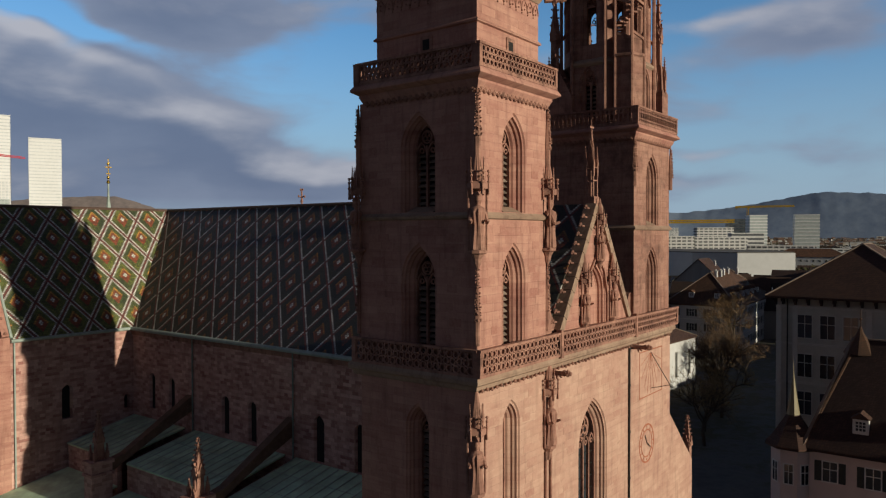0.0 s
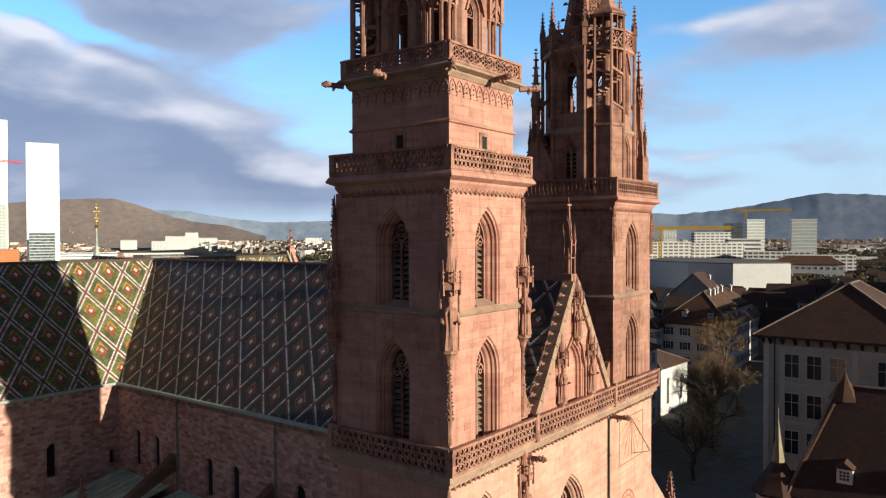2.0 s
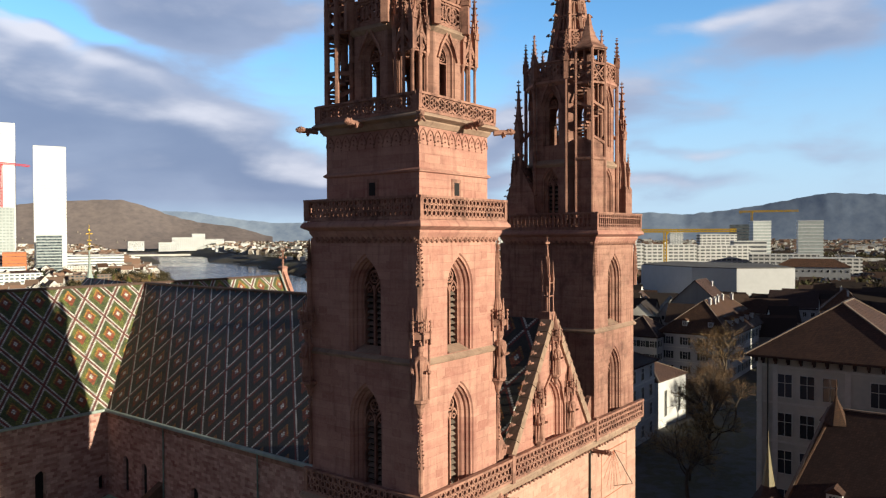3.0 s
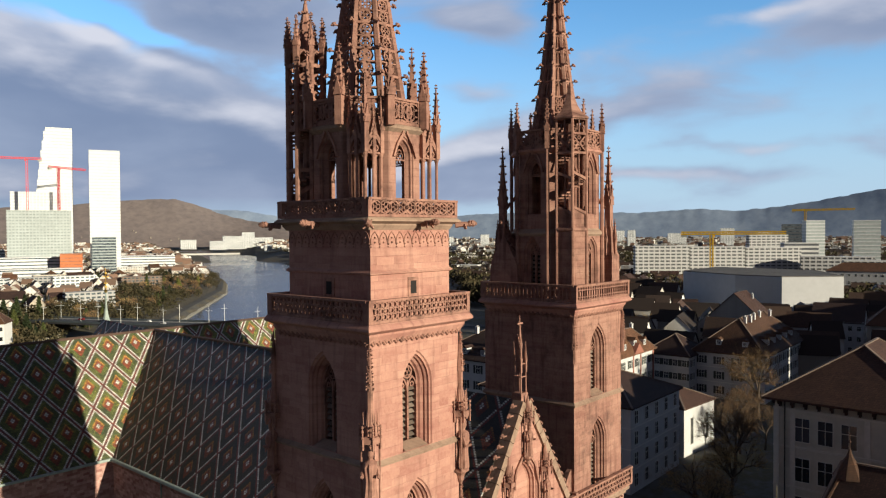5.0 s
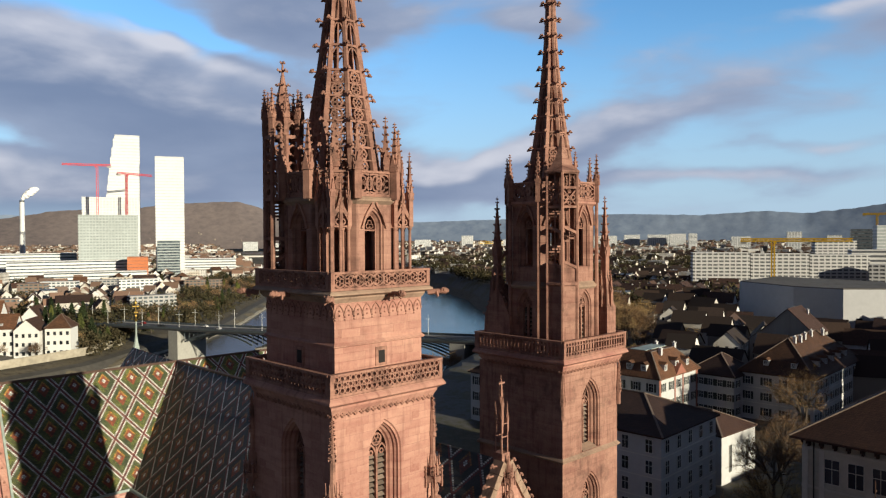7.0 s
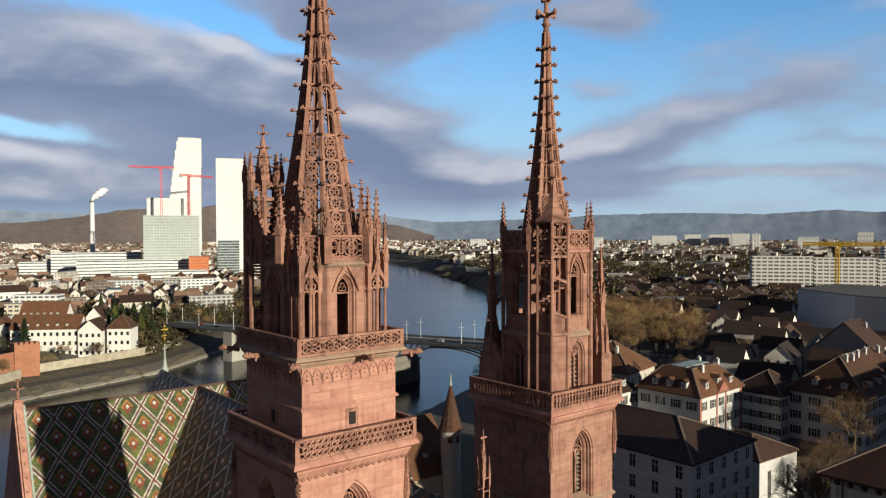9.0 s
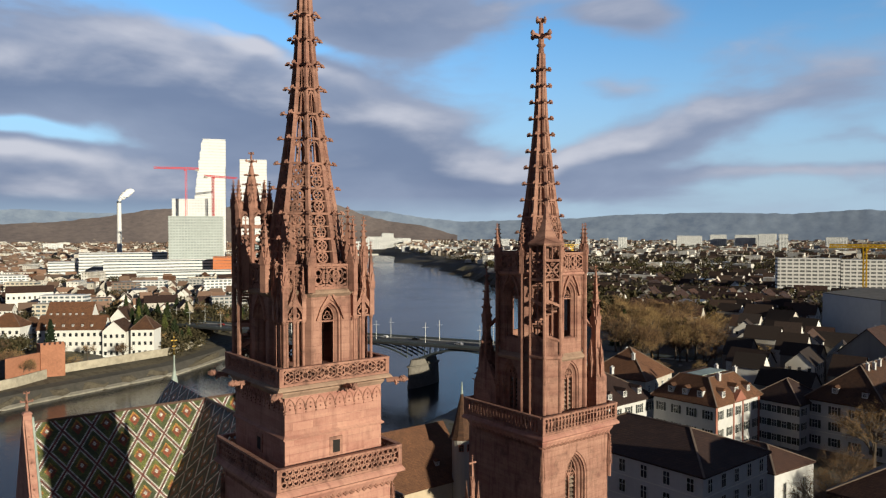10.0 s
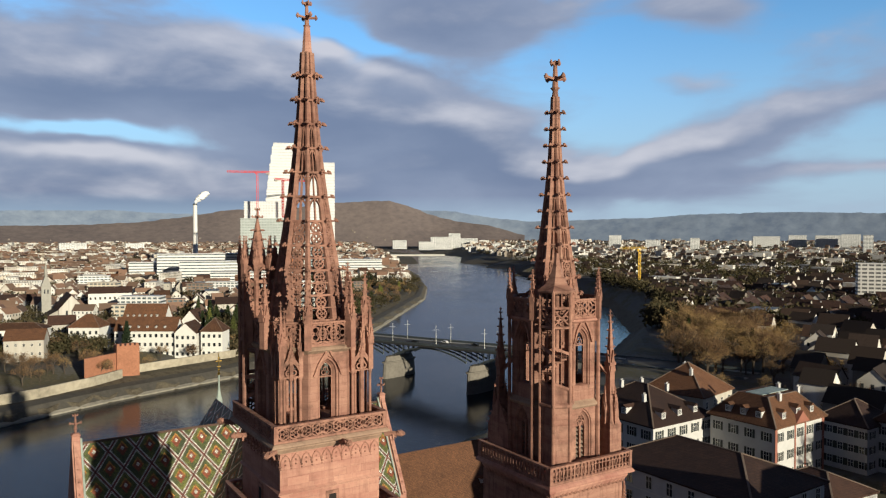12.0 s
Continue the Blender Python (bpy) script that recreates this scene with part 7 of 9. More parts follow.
# Added behind the hall, and raised, to cast shadow on the white house.
house("town_house", 106, -8.5, 22, 15, 2, GZ, 15.0, 19.6, "plain house with brown roof behind the hall", PLASTER, ROOF, "hip", 3, (4, 4), (1.2, 1.8), TRIM, over=0.5, sides=("back",), chimneys=((-3, 1, 14), (5, -1, 14)))
house("white_house", 99.4, 46.4, 21.4, 32, 1.5, GZ, 8.2, 12.6, "white plastered three-storey house with dark hipped roof", WHITE, ROOF_DARK, "hip", 4, (5, 7), (1.25, 2.2), TRIM, sides=("front", "left"), over=0.6, sill_band=True)
house("white_house", 122.4, 38.7, 13.4, 15, -4, GZ, 2.9, 6.0, "small white house with low roof and tall stair window", WHITE, ROOF_DARK, "hip", 1, (2, 2), (0.9, 5.2), GREY_STONE, over=0.3, sides=("front",))
tmb = house("timber_house", 149.5, 67.5, 21, 17, 2, GZ, 7.0, 12.6, "white house with red stone trim, shutters and brown hipped roof", WHITE, ROOF, "hip", 3, (5, 4), (1.2, 2.0), TRIM, True, over=0.7,
      dormers=(("front", -6, 8.3, 1.0), ("front", 0, 8.3, 1.2), ("front", 6, 8.3, 1.0), ("left", -4, 8.3, 1.0), ("left", 0, 8.3, 1.0), ("left", 4, 8.3, 1.0)), chimneys=((8.5, -3, 11.5), (-3, -5, 11.5), (10, 3, 11)))
for u0_, u1_ in ((-10.6, -9.7), (9.7, 10.6), (-2.5, -1.9), (1.9, 2.5)):
    bm = bmesh.new()
    box(bm, u0_, -8.62, GZ, u1_, -8.45, 7.0)
    part("pilaster", bm, RED_TRIM, tmb, "red stone pilaster").matrix_parent_inverse = Matrix.Identity(4)
bm = bmesh.new()
loft(bm, [[(-2.9, y_, 6.9), (2.9, y_, 6.9), (0, y_, 9.6)] for y_ in (-9.2, -6.0)], True, True, True)
part("pediment", bm, RED_TRIM, tmb, "red stone pediment").matrix_parent_inverse = Matrix.Identity(4)
bm = bmesh.new()
box(bm, -5.4, -2.0, 10.2, 5.4, 2.0, 12.65)
box(bm, -5.6, -2.2, 12.65, 5.6, 2.2, 12.8)
part("flat_roof", bm, COPPER, tmb, "pale green copper deck").matrix_parent_inverse = Matrix.Identity(4)
house("town_house", 130, 90, 22, 26, 1.5, GZ, 6.0, 13.0, "white house with dark hipped roof, dormers and white chimneys", WHITE, ROOF_DARK, "hip", 3, (5, 6), (1.3, 2.1), TRIM, True, over=0.6,
      dormers=(("front", -6, 7.0, 1.0), ("front", 0, 7.0, 1.0), ("front", 6, 7.0, 1.0), ("left", -8, 7.0, 1.0), ("left", -3, 7.0, 1.0), ("left", 3, 7.0, 1.0)), chimneys=((-6, -6, 10), (-3, 4, 11.5), (5, -4, 11), (7, 6, 10.5)))
house("town_house", 158, 98, 18, 18, 12, GZ, 7.0, 14.5, "house with steep brown tile roof and small ridge spikes", PLASTER, ROOF, "hip", 3, (4, 4), (1.1, 1.8), TRIM, over=0.5, chimneys=((-4, -3, 11.5), (4, 3, 11.5)))
house("long_house", 193.0, 44.3, 42, 19, 2, GZ, 5.6, 14.2, "long white house with dark shutters and brown tile roof", WHITE, ROOF, "hip", 3, (10, 4), (1.3, 2.0), TRIM, True, over=0.6, sill_band=True,
      dormers=(("front", -12, 7.4, 1.0), ("front", -6, 7.4, 1.0), ("front", 0, 7.4, 1.0), ("front", 6, 7.4, 1.0), ("front", 12, 7.4, 1.0), ("left", -3, 7.4, 0.9), ("left", 4, 7.4, 0.9)), chimneys=((-11, -1.5, 12.8), (-8, -2, 12.8), (-3, -1.5, 13), (4, -1, 13), (11, -2, 12.8)))
house("town_house", 252, 68, 16, 18, 4, GZ - 2, 7.5, 16.0, "pale house with broad gable and dark tiled roof", PLASTER, ROOF_DARK, "gable", 4, (4, 5), (1.2, 1.6), TRIM, over=0.4, chimneys=((5, -3, 13), (6, 2, 13.6)))
house("town_house", 281, 41, 22, 17, 8, GZ - 4, 5.0, 11.0, "long white house with dark roof and white gable", WHITE, ROOF_DARK, "gable_front", 4, (6, 6), (1.2, 1.6), TRIM, over=0.4)
house("town_house", 258, 20, 15, 14, 10, GZ - 3, 7.0, 14.0, "house with brown hipped roof and broad white chimneys", PLASTER, ROOF, "hip", 3, (4, 4), (1.2, 1.6), TRIM, over=0.5, chimneys=((-4, -1, 11.5), (1, 1, 12.6)))
house("town_house", 600, 95, 22, 52, 10, gz(600, 95), 8.0, 14.0, "long white building with brown roof beyond the museum", WHITE, ROOF, "hip", 4, (5, 12), (1.5, 1.8), TRIM, over=0.6)
house("long_house", 173, 58.5, 14, 13, 1, GZ, 4.6, 9.6, "lower white wing with dark shutters and tiled roof", WHITE, ROOF_DARK, "hip", 3, (3, 5), (1.2, 1.7), TRIM, True, over=0.5)
house("brick_hall", 62, 84.5, 30, 17.5, 0, GZ - 6, -1.2, 8.2, "old hall with long brown tiled roof beside the minster", plain("cream_render", (0.52, 0.42, 0.30), 0.85, 0, 0.15, 1.0), ROOF, "gable", 1, (6, 3), (0.8, 1.1), RED_TRIM, over=0.5,
      dormers=(("front", 9, 1.5, 0.6),), category="hall")
# stair tower with a pointed tiled cap
TX, TY = 75.0, 75.1
st = thing("stair_tower", (TX, TY, 0), "round pale stair tower with pointed tiled cap", "tower")
bm = bmesh.new()
cyl(bm, TX, TY, GZ - 6, 7.4, 2.0, 2.0, 16)
part("wall", bm, PLASTER, st)
bm = bmesh.new()
loft(bm, [ring(TX, TY, r, 12, z) for r, z in ((2.65, 7.1), (2.2, 8.0), (1.55, 10.4), (0.85, 13.4), (0.22, 16.0))], True, True, True)
part("cap", bm, ROOF, st)
bm = bmesh.new()
loft(bm, [ring(TX, TY, r, 8, z) for r, z in ((0.3, 15.9), (0.16, 16.9), (0.2, 17.1), (0.05, 18.4))], True, True, True)
part("finial", bm, COPPER, st)
for a in (-0.75, 0.1):
    under("window", window_mesh(0.8, 1.2, RED_TRIM), st, Matrix.Translation((TX, TY, 4.9)) @ Matrix.Rotation(a, 4, "Z") @ Matrix.Translation((0, -1.99, 0)))
# white museum block
mu = thing("museum", (390, 105, 0), "plain white museum block with slit windows", "museum")
PALE_GREY = plain("pale_grey_brick", (0.47, 0.47, 0.48), 0.8, 0, 0.08, 0.3)
bm = bmesh.new()
q = [(357, 84), (378, 61), (428, 86), (440, 148), (384, 146), (360, 108)]
loft(bm, [[(x, y, z) for x, y in q] for z in (-16, 15.5)], True, True, True)
part("wall", bm, PALE_GREY, mu)
bm = bmesh.new()
loft(bm, [[(x + (398 - x) * 0.01, y + (105 - y) * 0.01, z) for x, y in q] for z in (15.504, 16.0)], True, True, True)
part("roof", bm, plain("gravel_roof", (0.15, 0.14, 0.13), 0.95, 0, 0.3, 0.3, spec=0.1), mu)
for x, y, a in ((362.0, 78.5, -47.5), (368.5, 71.4, -47.5)):
    under("window", window_mesh(2.6, 4.6, LEAD, cross=False), mu, Matrix.Translation((x, y - 0.05, -3)) @ Matrix.Rotation(radians(a), 4, "Z"))

# ---- bridge
bridge = thing("bridge", (205, 300, WZ), "arched steel road bridge on stone piers across the river", "bridge")
BD = Vector((math.cos(radians(106)), math.sin(radians(106)), 0))
BS = Vector((-BD.y, BD.x, 0))
BP = Vector((213.6, 276.0, 0))
deck_z = lambda k: float(np.interp(k, [-140, -63, 0, 63, 126, 200, 300], [-7.0, -8.0, -9.9, -11.8, -13.6, -15.0, -18.0]))
bp = lambda k, s, z: BP + BD * k + BS * s + Vector((0, 0, z))
PIER_STONE = plain("dark_pier_stone", (0.17, 0.155, 0.135), 0.9, 0, 0.3, 0.6)
STEEL = plain("painted_steel", (0.10, 0.12, 0.13), 0.5, 0.2, 0.3, 1.0)
ASPHALT = plain("asphalt", (0.06, 0.06, 0.062), 0.9, 0, 0.25, 0.6)
ks = [-140, -100, -63, -40, -20, 0, 20, 40, 63, 85, 105, 126, 160, 200, 250, 300]
bm = bmesh.new()
loft(bm, [[bp(k, -10.5, deck_z(k) - 1.0), bp(k, 10.5, deck_z(k) - 1.0), bp(k, 10.5, deck_z(k)), bp(k, -10.5, deck_z(k))] for k in ks], True, True, True)
part("deck", bm, ASPHALT, bridge)
for s in (-10.4, -6.8, 6.8, 10.4):
    bm = bmesh.new()
    hh = 1.1 if abs(s) > 10 else 0.18
    w_ = 0.12 if abs(s) > 10 else 1.6
    loft(bm, [[bp(k, s - w_, deck_z(k) + 0.004), bp(k, s + w_, deck_z(k) + 0.004), bp(k, s + w_, deck_z(k) + hh), bp(k, s - w_, deck_z(k) + hh)] for k in ks], True, True, True)
    part("railing" if abs(s) > 10 else "pavement", bm, GREY_STONE if abs(s) < 10 else STEEL, bridge)
for k0, k1 in ((-63, 0), (0, 63), (63, 126)):
    for s in (-9.0, -4.5, 0, 4.5, 9.0):
        bm = bmesh.new()
        secs = []
        for i in range(17):
            k = k0 + 4 + (k1 - k0 - 8) * i / 16
            t = (k - (k0 + k1) / 2) / ((k1 - k0) / 2)
            z = deck_z(k) - 1.6 - 7.5 * t * t
            secs.append([bp(k, s - 0.25, z - 0.55), bp(k, s + 0.25, z - 0.55), bp(k, s + 0.25, z + 0.3), bp(k, s - 0.25, z + 0.3)])
        loft(bm, secs, True, True, True)
        for i in range(1, 16):
            k = k0 + (k1 - k0) * i / 16
            t = (k - (k0 + k1) / 2) / ((k1 - k0) / 2)
            z = deck_z(k) - 1.6 - 7.5 * t * t
            if deck_z(k) - 1.0 - z > 1.3:
                rod(bm, bp(k, s, z), bp(k, s, deck_z(k) - 0.9), 0.16, 0.16, 4)
        part("arch_girder", bm, STEEL, bridge)
for k in (0, 63):
    bm = bmesh.new()
    pts = []
    for i in range(16):
        a = 2 * math.pi * i / 16
        pts.append((3.0 * math.cos(a), 13.0 * math.copysign(abs(math.sin(a)) ** 0.7, math.sin(a))))
    loft(bm, [[bp(k, v * g, z) + BD * (u * g) for u, v in pts] for g, z in ((1.06, WZ - 3), (1.0, WZ + 1.5), (0.96, deck_z(k) - 12.4), (1.05, deck_z(k) - 12.2), (1.05, deck_z(k) - 11.6), (0.9, deck_z(k) - 11.4), (0.8, deck_z(k) - 8.6))], True, True, True)
    part("pier", bm, PIER_STONE, bridge)
for k in (-66, 130):
    bm = bmesh.new()
    loft(bm, [[bp(k - 4, -11, z), bp(k + 4, -11, z), bp(k + 4, 11, z), bp(k - 4, 11, z)] for z in (WZ - 2, deck_z(k) - 1.02)], True, True, True)
    part("abutment", bm, GREY_STONE, bridge)
for i, k in enumerate(range(-40, 240, 34)):
    for s in (-6.2, 6.2):
        lamp = thing("street_lamp", bp(k, s, deck_z(k)), "tall pale tram mast with crossed lamp arm on the bridge", "street lamp", "masts along the bridge")
        bm = bmesh.new()
        rod(bm, bp(k, s, deck_z(k)), bp(k, s, deck_z(k) + 11), 0.16, 0.09, 6)
        part("mast", bm, plain("pale_metal", (0.5, 0.5, 0.48), 0.5, 0.4, 0.2, 2.0) if "pale_metal" not in bpy.data.materials else bpy.data.materials["pale_metal"], lamp)
        bm = bmesh.new()
        rod(bm, bp(k, s - 2.6, deck_z(k) + 8.2), bp(k, s + 2.6, deck_z(k) + 8.8), 0.09, 0.09, 5)
        part("lamp_arm", bm, bpy.data.materials["pale_metal"], lamp)


def car(x, y, z, a, paint, label, ln=4.3, ht=1.45, name="car", category="car"):
    c = thing(name, (0, 0, 0), label, category, "traffic on the bridge")
    w = 0.9 if ln < 8 else 1.25
    bm = bmesh.new()
    if ln < 8:
        prof = [(-ln / 2, 0.35), (ln / 2, 0.35), (ln / 2, 0.75), (ln * 0.28, 0.9), (ln * 0.12, ht), (-ln * 0.3, ht), (-ln * 0.44, 0.95), (-ln / 2, 0.85)]
    else:
        prof = [(-ln / 2, 0.35), (ln / 2, 0.35), (ln / 2, ht), (-ln / 2, ht)]
    loft(bm, [[(u, s * w * (0.82 if v > 1.2 and ln < 8 else 1.0), v) for u, v in prof] for s in (-1, 1)], True, True, True)
    part("body", bm, paint, c)
    bm = bmesh.new()
    box(bm, -ln * 0.36, -w * 0.98 - 0.02, ht * 0.62, ln * 0.2, w * 0.98 + 0.02, ht * 0.9)
    part("side_window", bm, GLASS, c)
    for u in (-ln * 0.3, ln * 0.3):
        for s in (-1, 1):
            bm = bmesh.new()
            rod(bm, (u, s * w * 0.75, 0.33), (u, s * (w + 0.02), 0.33), 0.33, 0.33, 10)
            part("wheel", bm, IRON, c)
    c.matrix_basis = Matrix.Translation((x, y, z)) @ Matrix.Rotation(a, 4, "Z")
    return c


PAINTS = [plain("car_paint_%s" % n_, c_, 0.3, 0.2, 0.05, 1.0, bump=0) for n_, c_ in (("dark", (0.02, 0.022, 0.025)), ("silver", (0.4, 0.4, 0.42)), ("white", (0.7, 0.7, 0.7)), ("red", (0.3, 0.03, 0.03)))]
for k, s, i in ((30, -3.2, 2), (47, 3.2, 0), (8, -3.4, 0), (100, 3.0, 1), (118, -3.2, 2), (150, 3.0, 0), (175, -3.0, 3), (-25, 3.0, 1)):
    p = bp(k, s, deck_z(k) + 0.004)
    car(p.x, p.y, p.z, radians(106), PAINTS[i], ("dark car", "silver car", "white car", "red car")[i] + " driving on the bridge deck")


# ================================================================ the town beyond
rng = random.Random(7)


def bank_dist(x, y, poly):
    """The signed distance of one point to a bank line: plus on its left."""
    best, sign = 1e18, 1.0
    for (ax, ay), (bx, by) in zip(poly, poly[1:]):
        dx, dy = bx - ax, by - ay
        t = min(1.0, max(0.0, ((x - ax) * dx + (y - ay) * dy) / (dx * dx + dy * dy)))
        q = (x - ax - t * dx) ** 2 + (y - ay - t * dy) ** 2
        if q < best:
            best, sign = q, 1.0 if dx * (y - ay) - dy * (x - ax) >= 0 else -1.0
    return math.sqrt(best) * sign


def on_land(x, y, gap=8.0):
    return "far" if bank_dist(x, y, LEFT_BANK) > gap else ("near" if -bank_dist(x, y, RIGHT_BANK) > gap + 20 else "")


def bridge_clear(x, y):
    v = Vector((x, y, 0)) - BP
    return abs(v.dot(BS)) > 26 or not (-160 < v.dot(BD) < 330)


KEEP = [(94, 43, 40), (122, 40, 24), (149, 69, 26), (130, 90, 28), (158, 98, 22), (182, 48, 36), (169, 64, 20), (89, -13, 40), (62, 85, 36), (15, 40, 70), (390, 105, 62), (63, -18, 22), (252, 68, 16), (281, 41, 16), (258, 20, 14), (600, 95, 30), (325, 74, 34), (352, 112, 26)]
placed = {}      # by squares of 40 m


def occupy(x, y, r):
    placed.setdefault((int(x // 40), int(y // 40)), []).append((x, y, r))


def free(x, y, r):
    if any((x - a) ** 2 + (y - b) ** 2 < (r * 0.6 + c * 0.8) ** 2 for a, b, c in KEEP):
        return False
    i, j = int(x // 40), int(y // 40)
    return all((x - a) ** 2 + (y - b) ** 2 > (r + c) ** 2 for u in (i - 1, i, i + 1) for v in (j - 1, j, j + 1) for a, b, c in placed.get((u, v), ()))


# ---- the old orphanage and its wall on the far bank
CONVENT_WHITE = plain("limewashed_wall", (0.70, 0.69, 0.66), 0.85, 0, 0.08, 0.6)
ORPH = "white former convent building with brown tile roof"
for x, y, w, d, t, b, e, r, st_ in ((75, 433, 37, 13, -33, KZ - 4, -7.6, 0.2, "gable"), (96, 419, 13, 17, -33, KZ - 4, -8.6, -2.4, "gable_front"), (109, 411, 13, 14, -33, KZ - 4, -7.8, -0.4, "hip"), (45, 459, 19, 15, -33, KZ - 4, -6.1, 1.2, "hip"),
                                 (82, 474, 27, 14, -33, KZ - 4, -5.0, 4.6, "gable"), (108, 458, 12, 16, -33, KZ - 4, -6.5, 1.0, "gable_front"), (8, 482, 32, 15, -20, KZ - 4, -7.6, -4.0, "hip")):
    house("convent_house", x, y, w, d, t, b, e, r, ORPH, CONVENT_WHITE, ROOF, st_, 3, (max(3, int(w / 3.2)), 4), (1.2, 1.8), SHUTTER, over=0.6, group="convent buildings", dormers=tuple(("front", -w / 2 + (i + 0.7) * w / 7, e + 1.6, 0.8) for i in range(6)) if w > 26 and st_ == "gable" else ())
    KEEP.append((x, y, max(w, d) * 0.75))
rt = thing("city_wall_tower", (54, 388, KZ), "low red brick wall tower with battlements", "tower")
BRICK = plain("red_brick_wall", (0.34, 0.15, 0.09), 0.9, 0, 0.3, 1.5)
bm = bmesh.new()
box(bm, 49, 383, KZ - 6, 60.4, 394, -9.4)
part("wall", bm, BRICK, rt)
for i in range(5):
    bm = bmesh.new()
    box(bm, 49 + i * 2.4, 383, -9.4, 50.4 + i * 2.4, 383.8, -8.2)
    part("battlement", bm, BRICK, rt)
KEEP.append((54, 388, 12))
bm = bmesh.new()
loft(bm, [[(32, 372, z), (49.2, 384.5, z), (49.2, 386.5, z), (32, 374, z)] for z in (KZ - 6, -13)], True, True, True)
part("low_wall", bm, BRICK, rt)
bm = bmesh.new()
for (ax, ay), (bx, by) in zip([(-120, 296), (8.6, 343), (34.8, 360)], [(8.6, 343), (34.8, 360), (50, 374)]):
    m = Matrix.Rotation(math.atan2(by - ay, bx - ax), 3, "Z")
    obox(bm, Vector(((ax + bx) / 2, (ay + by) / 2, KZ - 2.6)), math.hypot(bx - ax, by - ay), 0.9, 4.6, m)
for (ax, ay), (bx, by) in (((60, 384), (119, 405)), ((119, 405), (150, 432))):
    m = Matrix.Rotation(math.atan2(by - ay, bx - ax), 3, "Z")
    obox(bm, Vector(((ax + bx) / 2, (ay + by) / 2, KZ - 2.4)), math.hypot(bx - ax, by - ay), 0.9, 4.4, m)
solid("garden_wall", bm, plain("weathered_white_wall", (0.36, 0.32, 0.25), 0.9, 0, 0.4, 0.4), "long weathered pale garden wall above the quay", "wall")
# quay walk: a sloping revetment along the water, its dark paving deepened for the shadow on it
bm = bmesh.new()
secs = []
for (ax, ay), (bx, by) in zip(LEFT_BANK[1:7], LEFT_BANK[2:8]):
    n_ = 6
    for i in range(n_):
        t = i / n_
        x, y = ax + (bx - ax) * t, ay + (by - ay) * t
        nx, ny = -(by - ay), bx - ax
        ln = math.hypot(nx, ny)
        nx, ny = nx / ln, ny / ln
        secs.append([(x - nx * 1.5, y - ny * 1.5, WZ - 1), (x - nx * 1.5, y - ny * 1.5, WZ + 0.7), (x + nx * 0.2, y + ny * 0.2, WZ + 1.4), (x + nx * 4.2, y + ny * 4.2, -27.9), (x + nx * 10, y + ny * 10, -27.0), (x + nx * 10.6, y + ny * 10.6, -32)])
loft(bm, secs, True, True, True)
solid("quay", bm, plain("dark_quay_stone", (0.07, 0.064, 0.055), 0.9, 0, 0.4, 0.3), "dark paved quay sloping to the river", "quay", kind="structure")
bm = bmesh.new()
loft(bm, [[tuple(Vector(q[1]) + Vector((0, 0, dz)) + (Vector(q[2]) - Vector(q[1])) * k_) for k_, dz in ((-0.08, -0.9), (-0.08, 0.12), (1.1, 0.14), (1.1, -0.9))] for q in secs], True, True, True)
solid("quay_edge", bm, plain("pale_quay_stone", (0.27, 0.25, 0.21), 0.9, 0, 0.4, 0.3), "pale stone edging along the foot of the quay", "quay", kind="structure")
# church with a pointed tower on the far bank
ch = thing("parish_church", (45, 620, KZ), "small parish church with pale gable and pointed tower", "church")
bm = bmesh.new()
box(bm, 76, 600, KZ - 3, 94, 635, -8)
loft(bm, [[(76, y, -8), (94, y, -8), (85, y, 2.5)] for y in (600, 635)], True, True, True)
bmesh.ops.translate(bm, vec=(-36, 0, 0), verts=bm.verts[:])
part("nave_wall", bm, PLASTER, ch)
bm = bmesh.new()
for s in (-1, 1):
    slab(bm, [(85 + s * 10, 599, -8.8), (85 + s * 10, 636, -8.8), (85, 636, 3.0), (85, 599, 3.0)], 0.3)
bmesh.ops.translate(bm, vec=(-36, 0, 0), verts=bm.verts[:])
part("roof", bm, ROOF, ch)
bm = bmesh.new()
box(bm, 66, 628, KZ - 3, 73, 635, 8)
loft(bm, [[(66 - 0.3, y, 8), (73.3, y, 8), (69.5, y, 18.5)] for y in (627.7, 635.3)], True, True, True)
loft(bm, [ring(69.5, 631.5, r, 6, z) for r, z in ((1.3, 16.5), (1.1, 21.0), (0.1, 28.0))], True, True, True)
bmesh.ops.translate(bm, vec=(-36, 0, 0), verts=bm.verts[:])
part("tower", bm, GREY_STONE, ch)
for u in (-1.2, 1.2):
    under("window", window_mesh(0.9, 3.2, GREY_STONE, cross=False), ch, Matrix.Translation((33.5 + u, 627.95, 2.5)))
bm = bmesh.new()
loft(bm, [[(30, y, KZ - 3), (41, y, KZ - 3), (41, y, -8.5), (30, y, -14.5)] for y in (603, 634)], True, True, True)
part("aisle_wall", bm, PLASTER, ch)
bm = bmesh.new()
slab(bm, [(29.2, 602.4, -14.6), (29.2, 634.5, -14.6), (40.2, 634.5, -8.3), (40.2, 602.4, -8.3)], 0.3)
part("aisle_roof", bm, ROOF_DARK, ch)
for u in (-1.6, 1.6):
    under("window", window_mesh(1.4, 4.4, GREY_STONE, cross=False), ch, Matrix.Translation((49 + u * 2.2, 599.95, -14)))
KEEP.append((44, 620, 26))
KEEP.append((42, 566, 32))
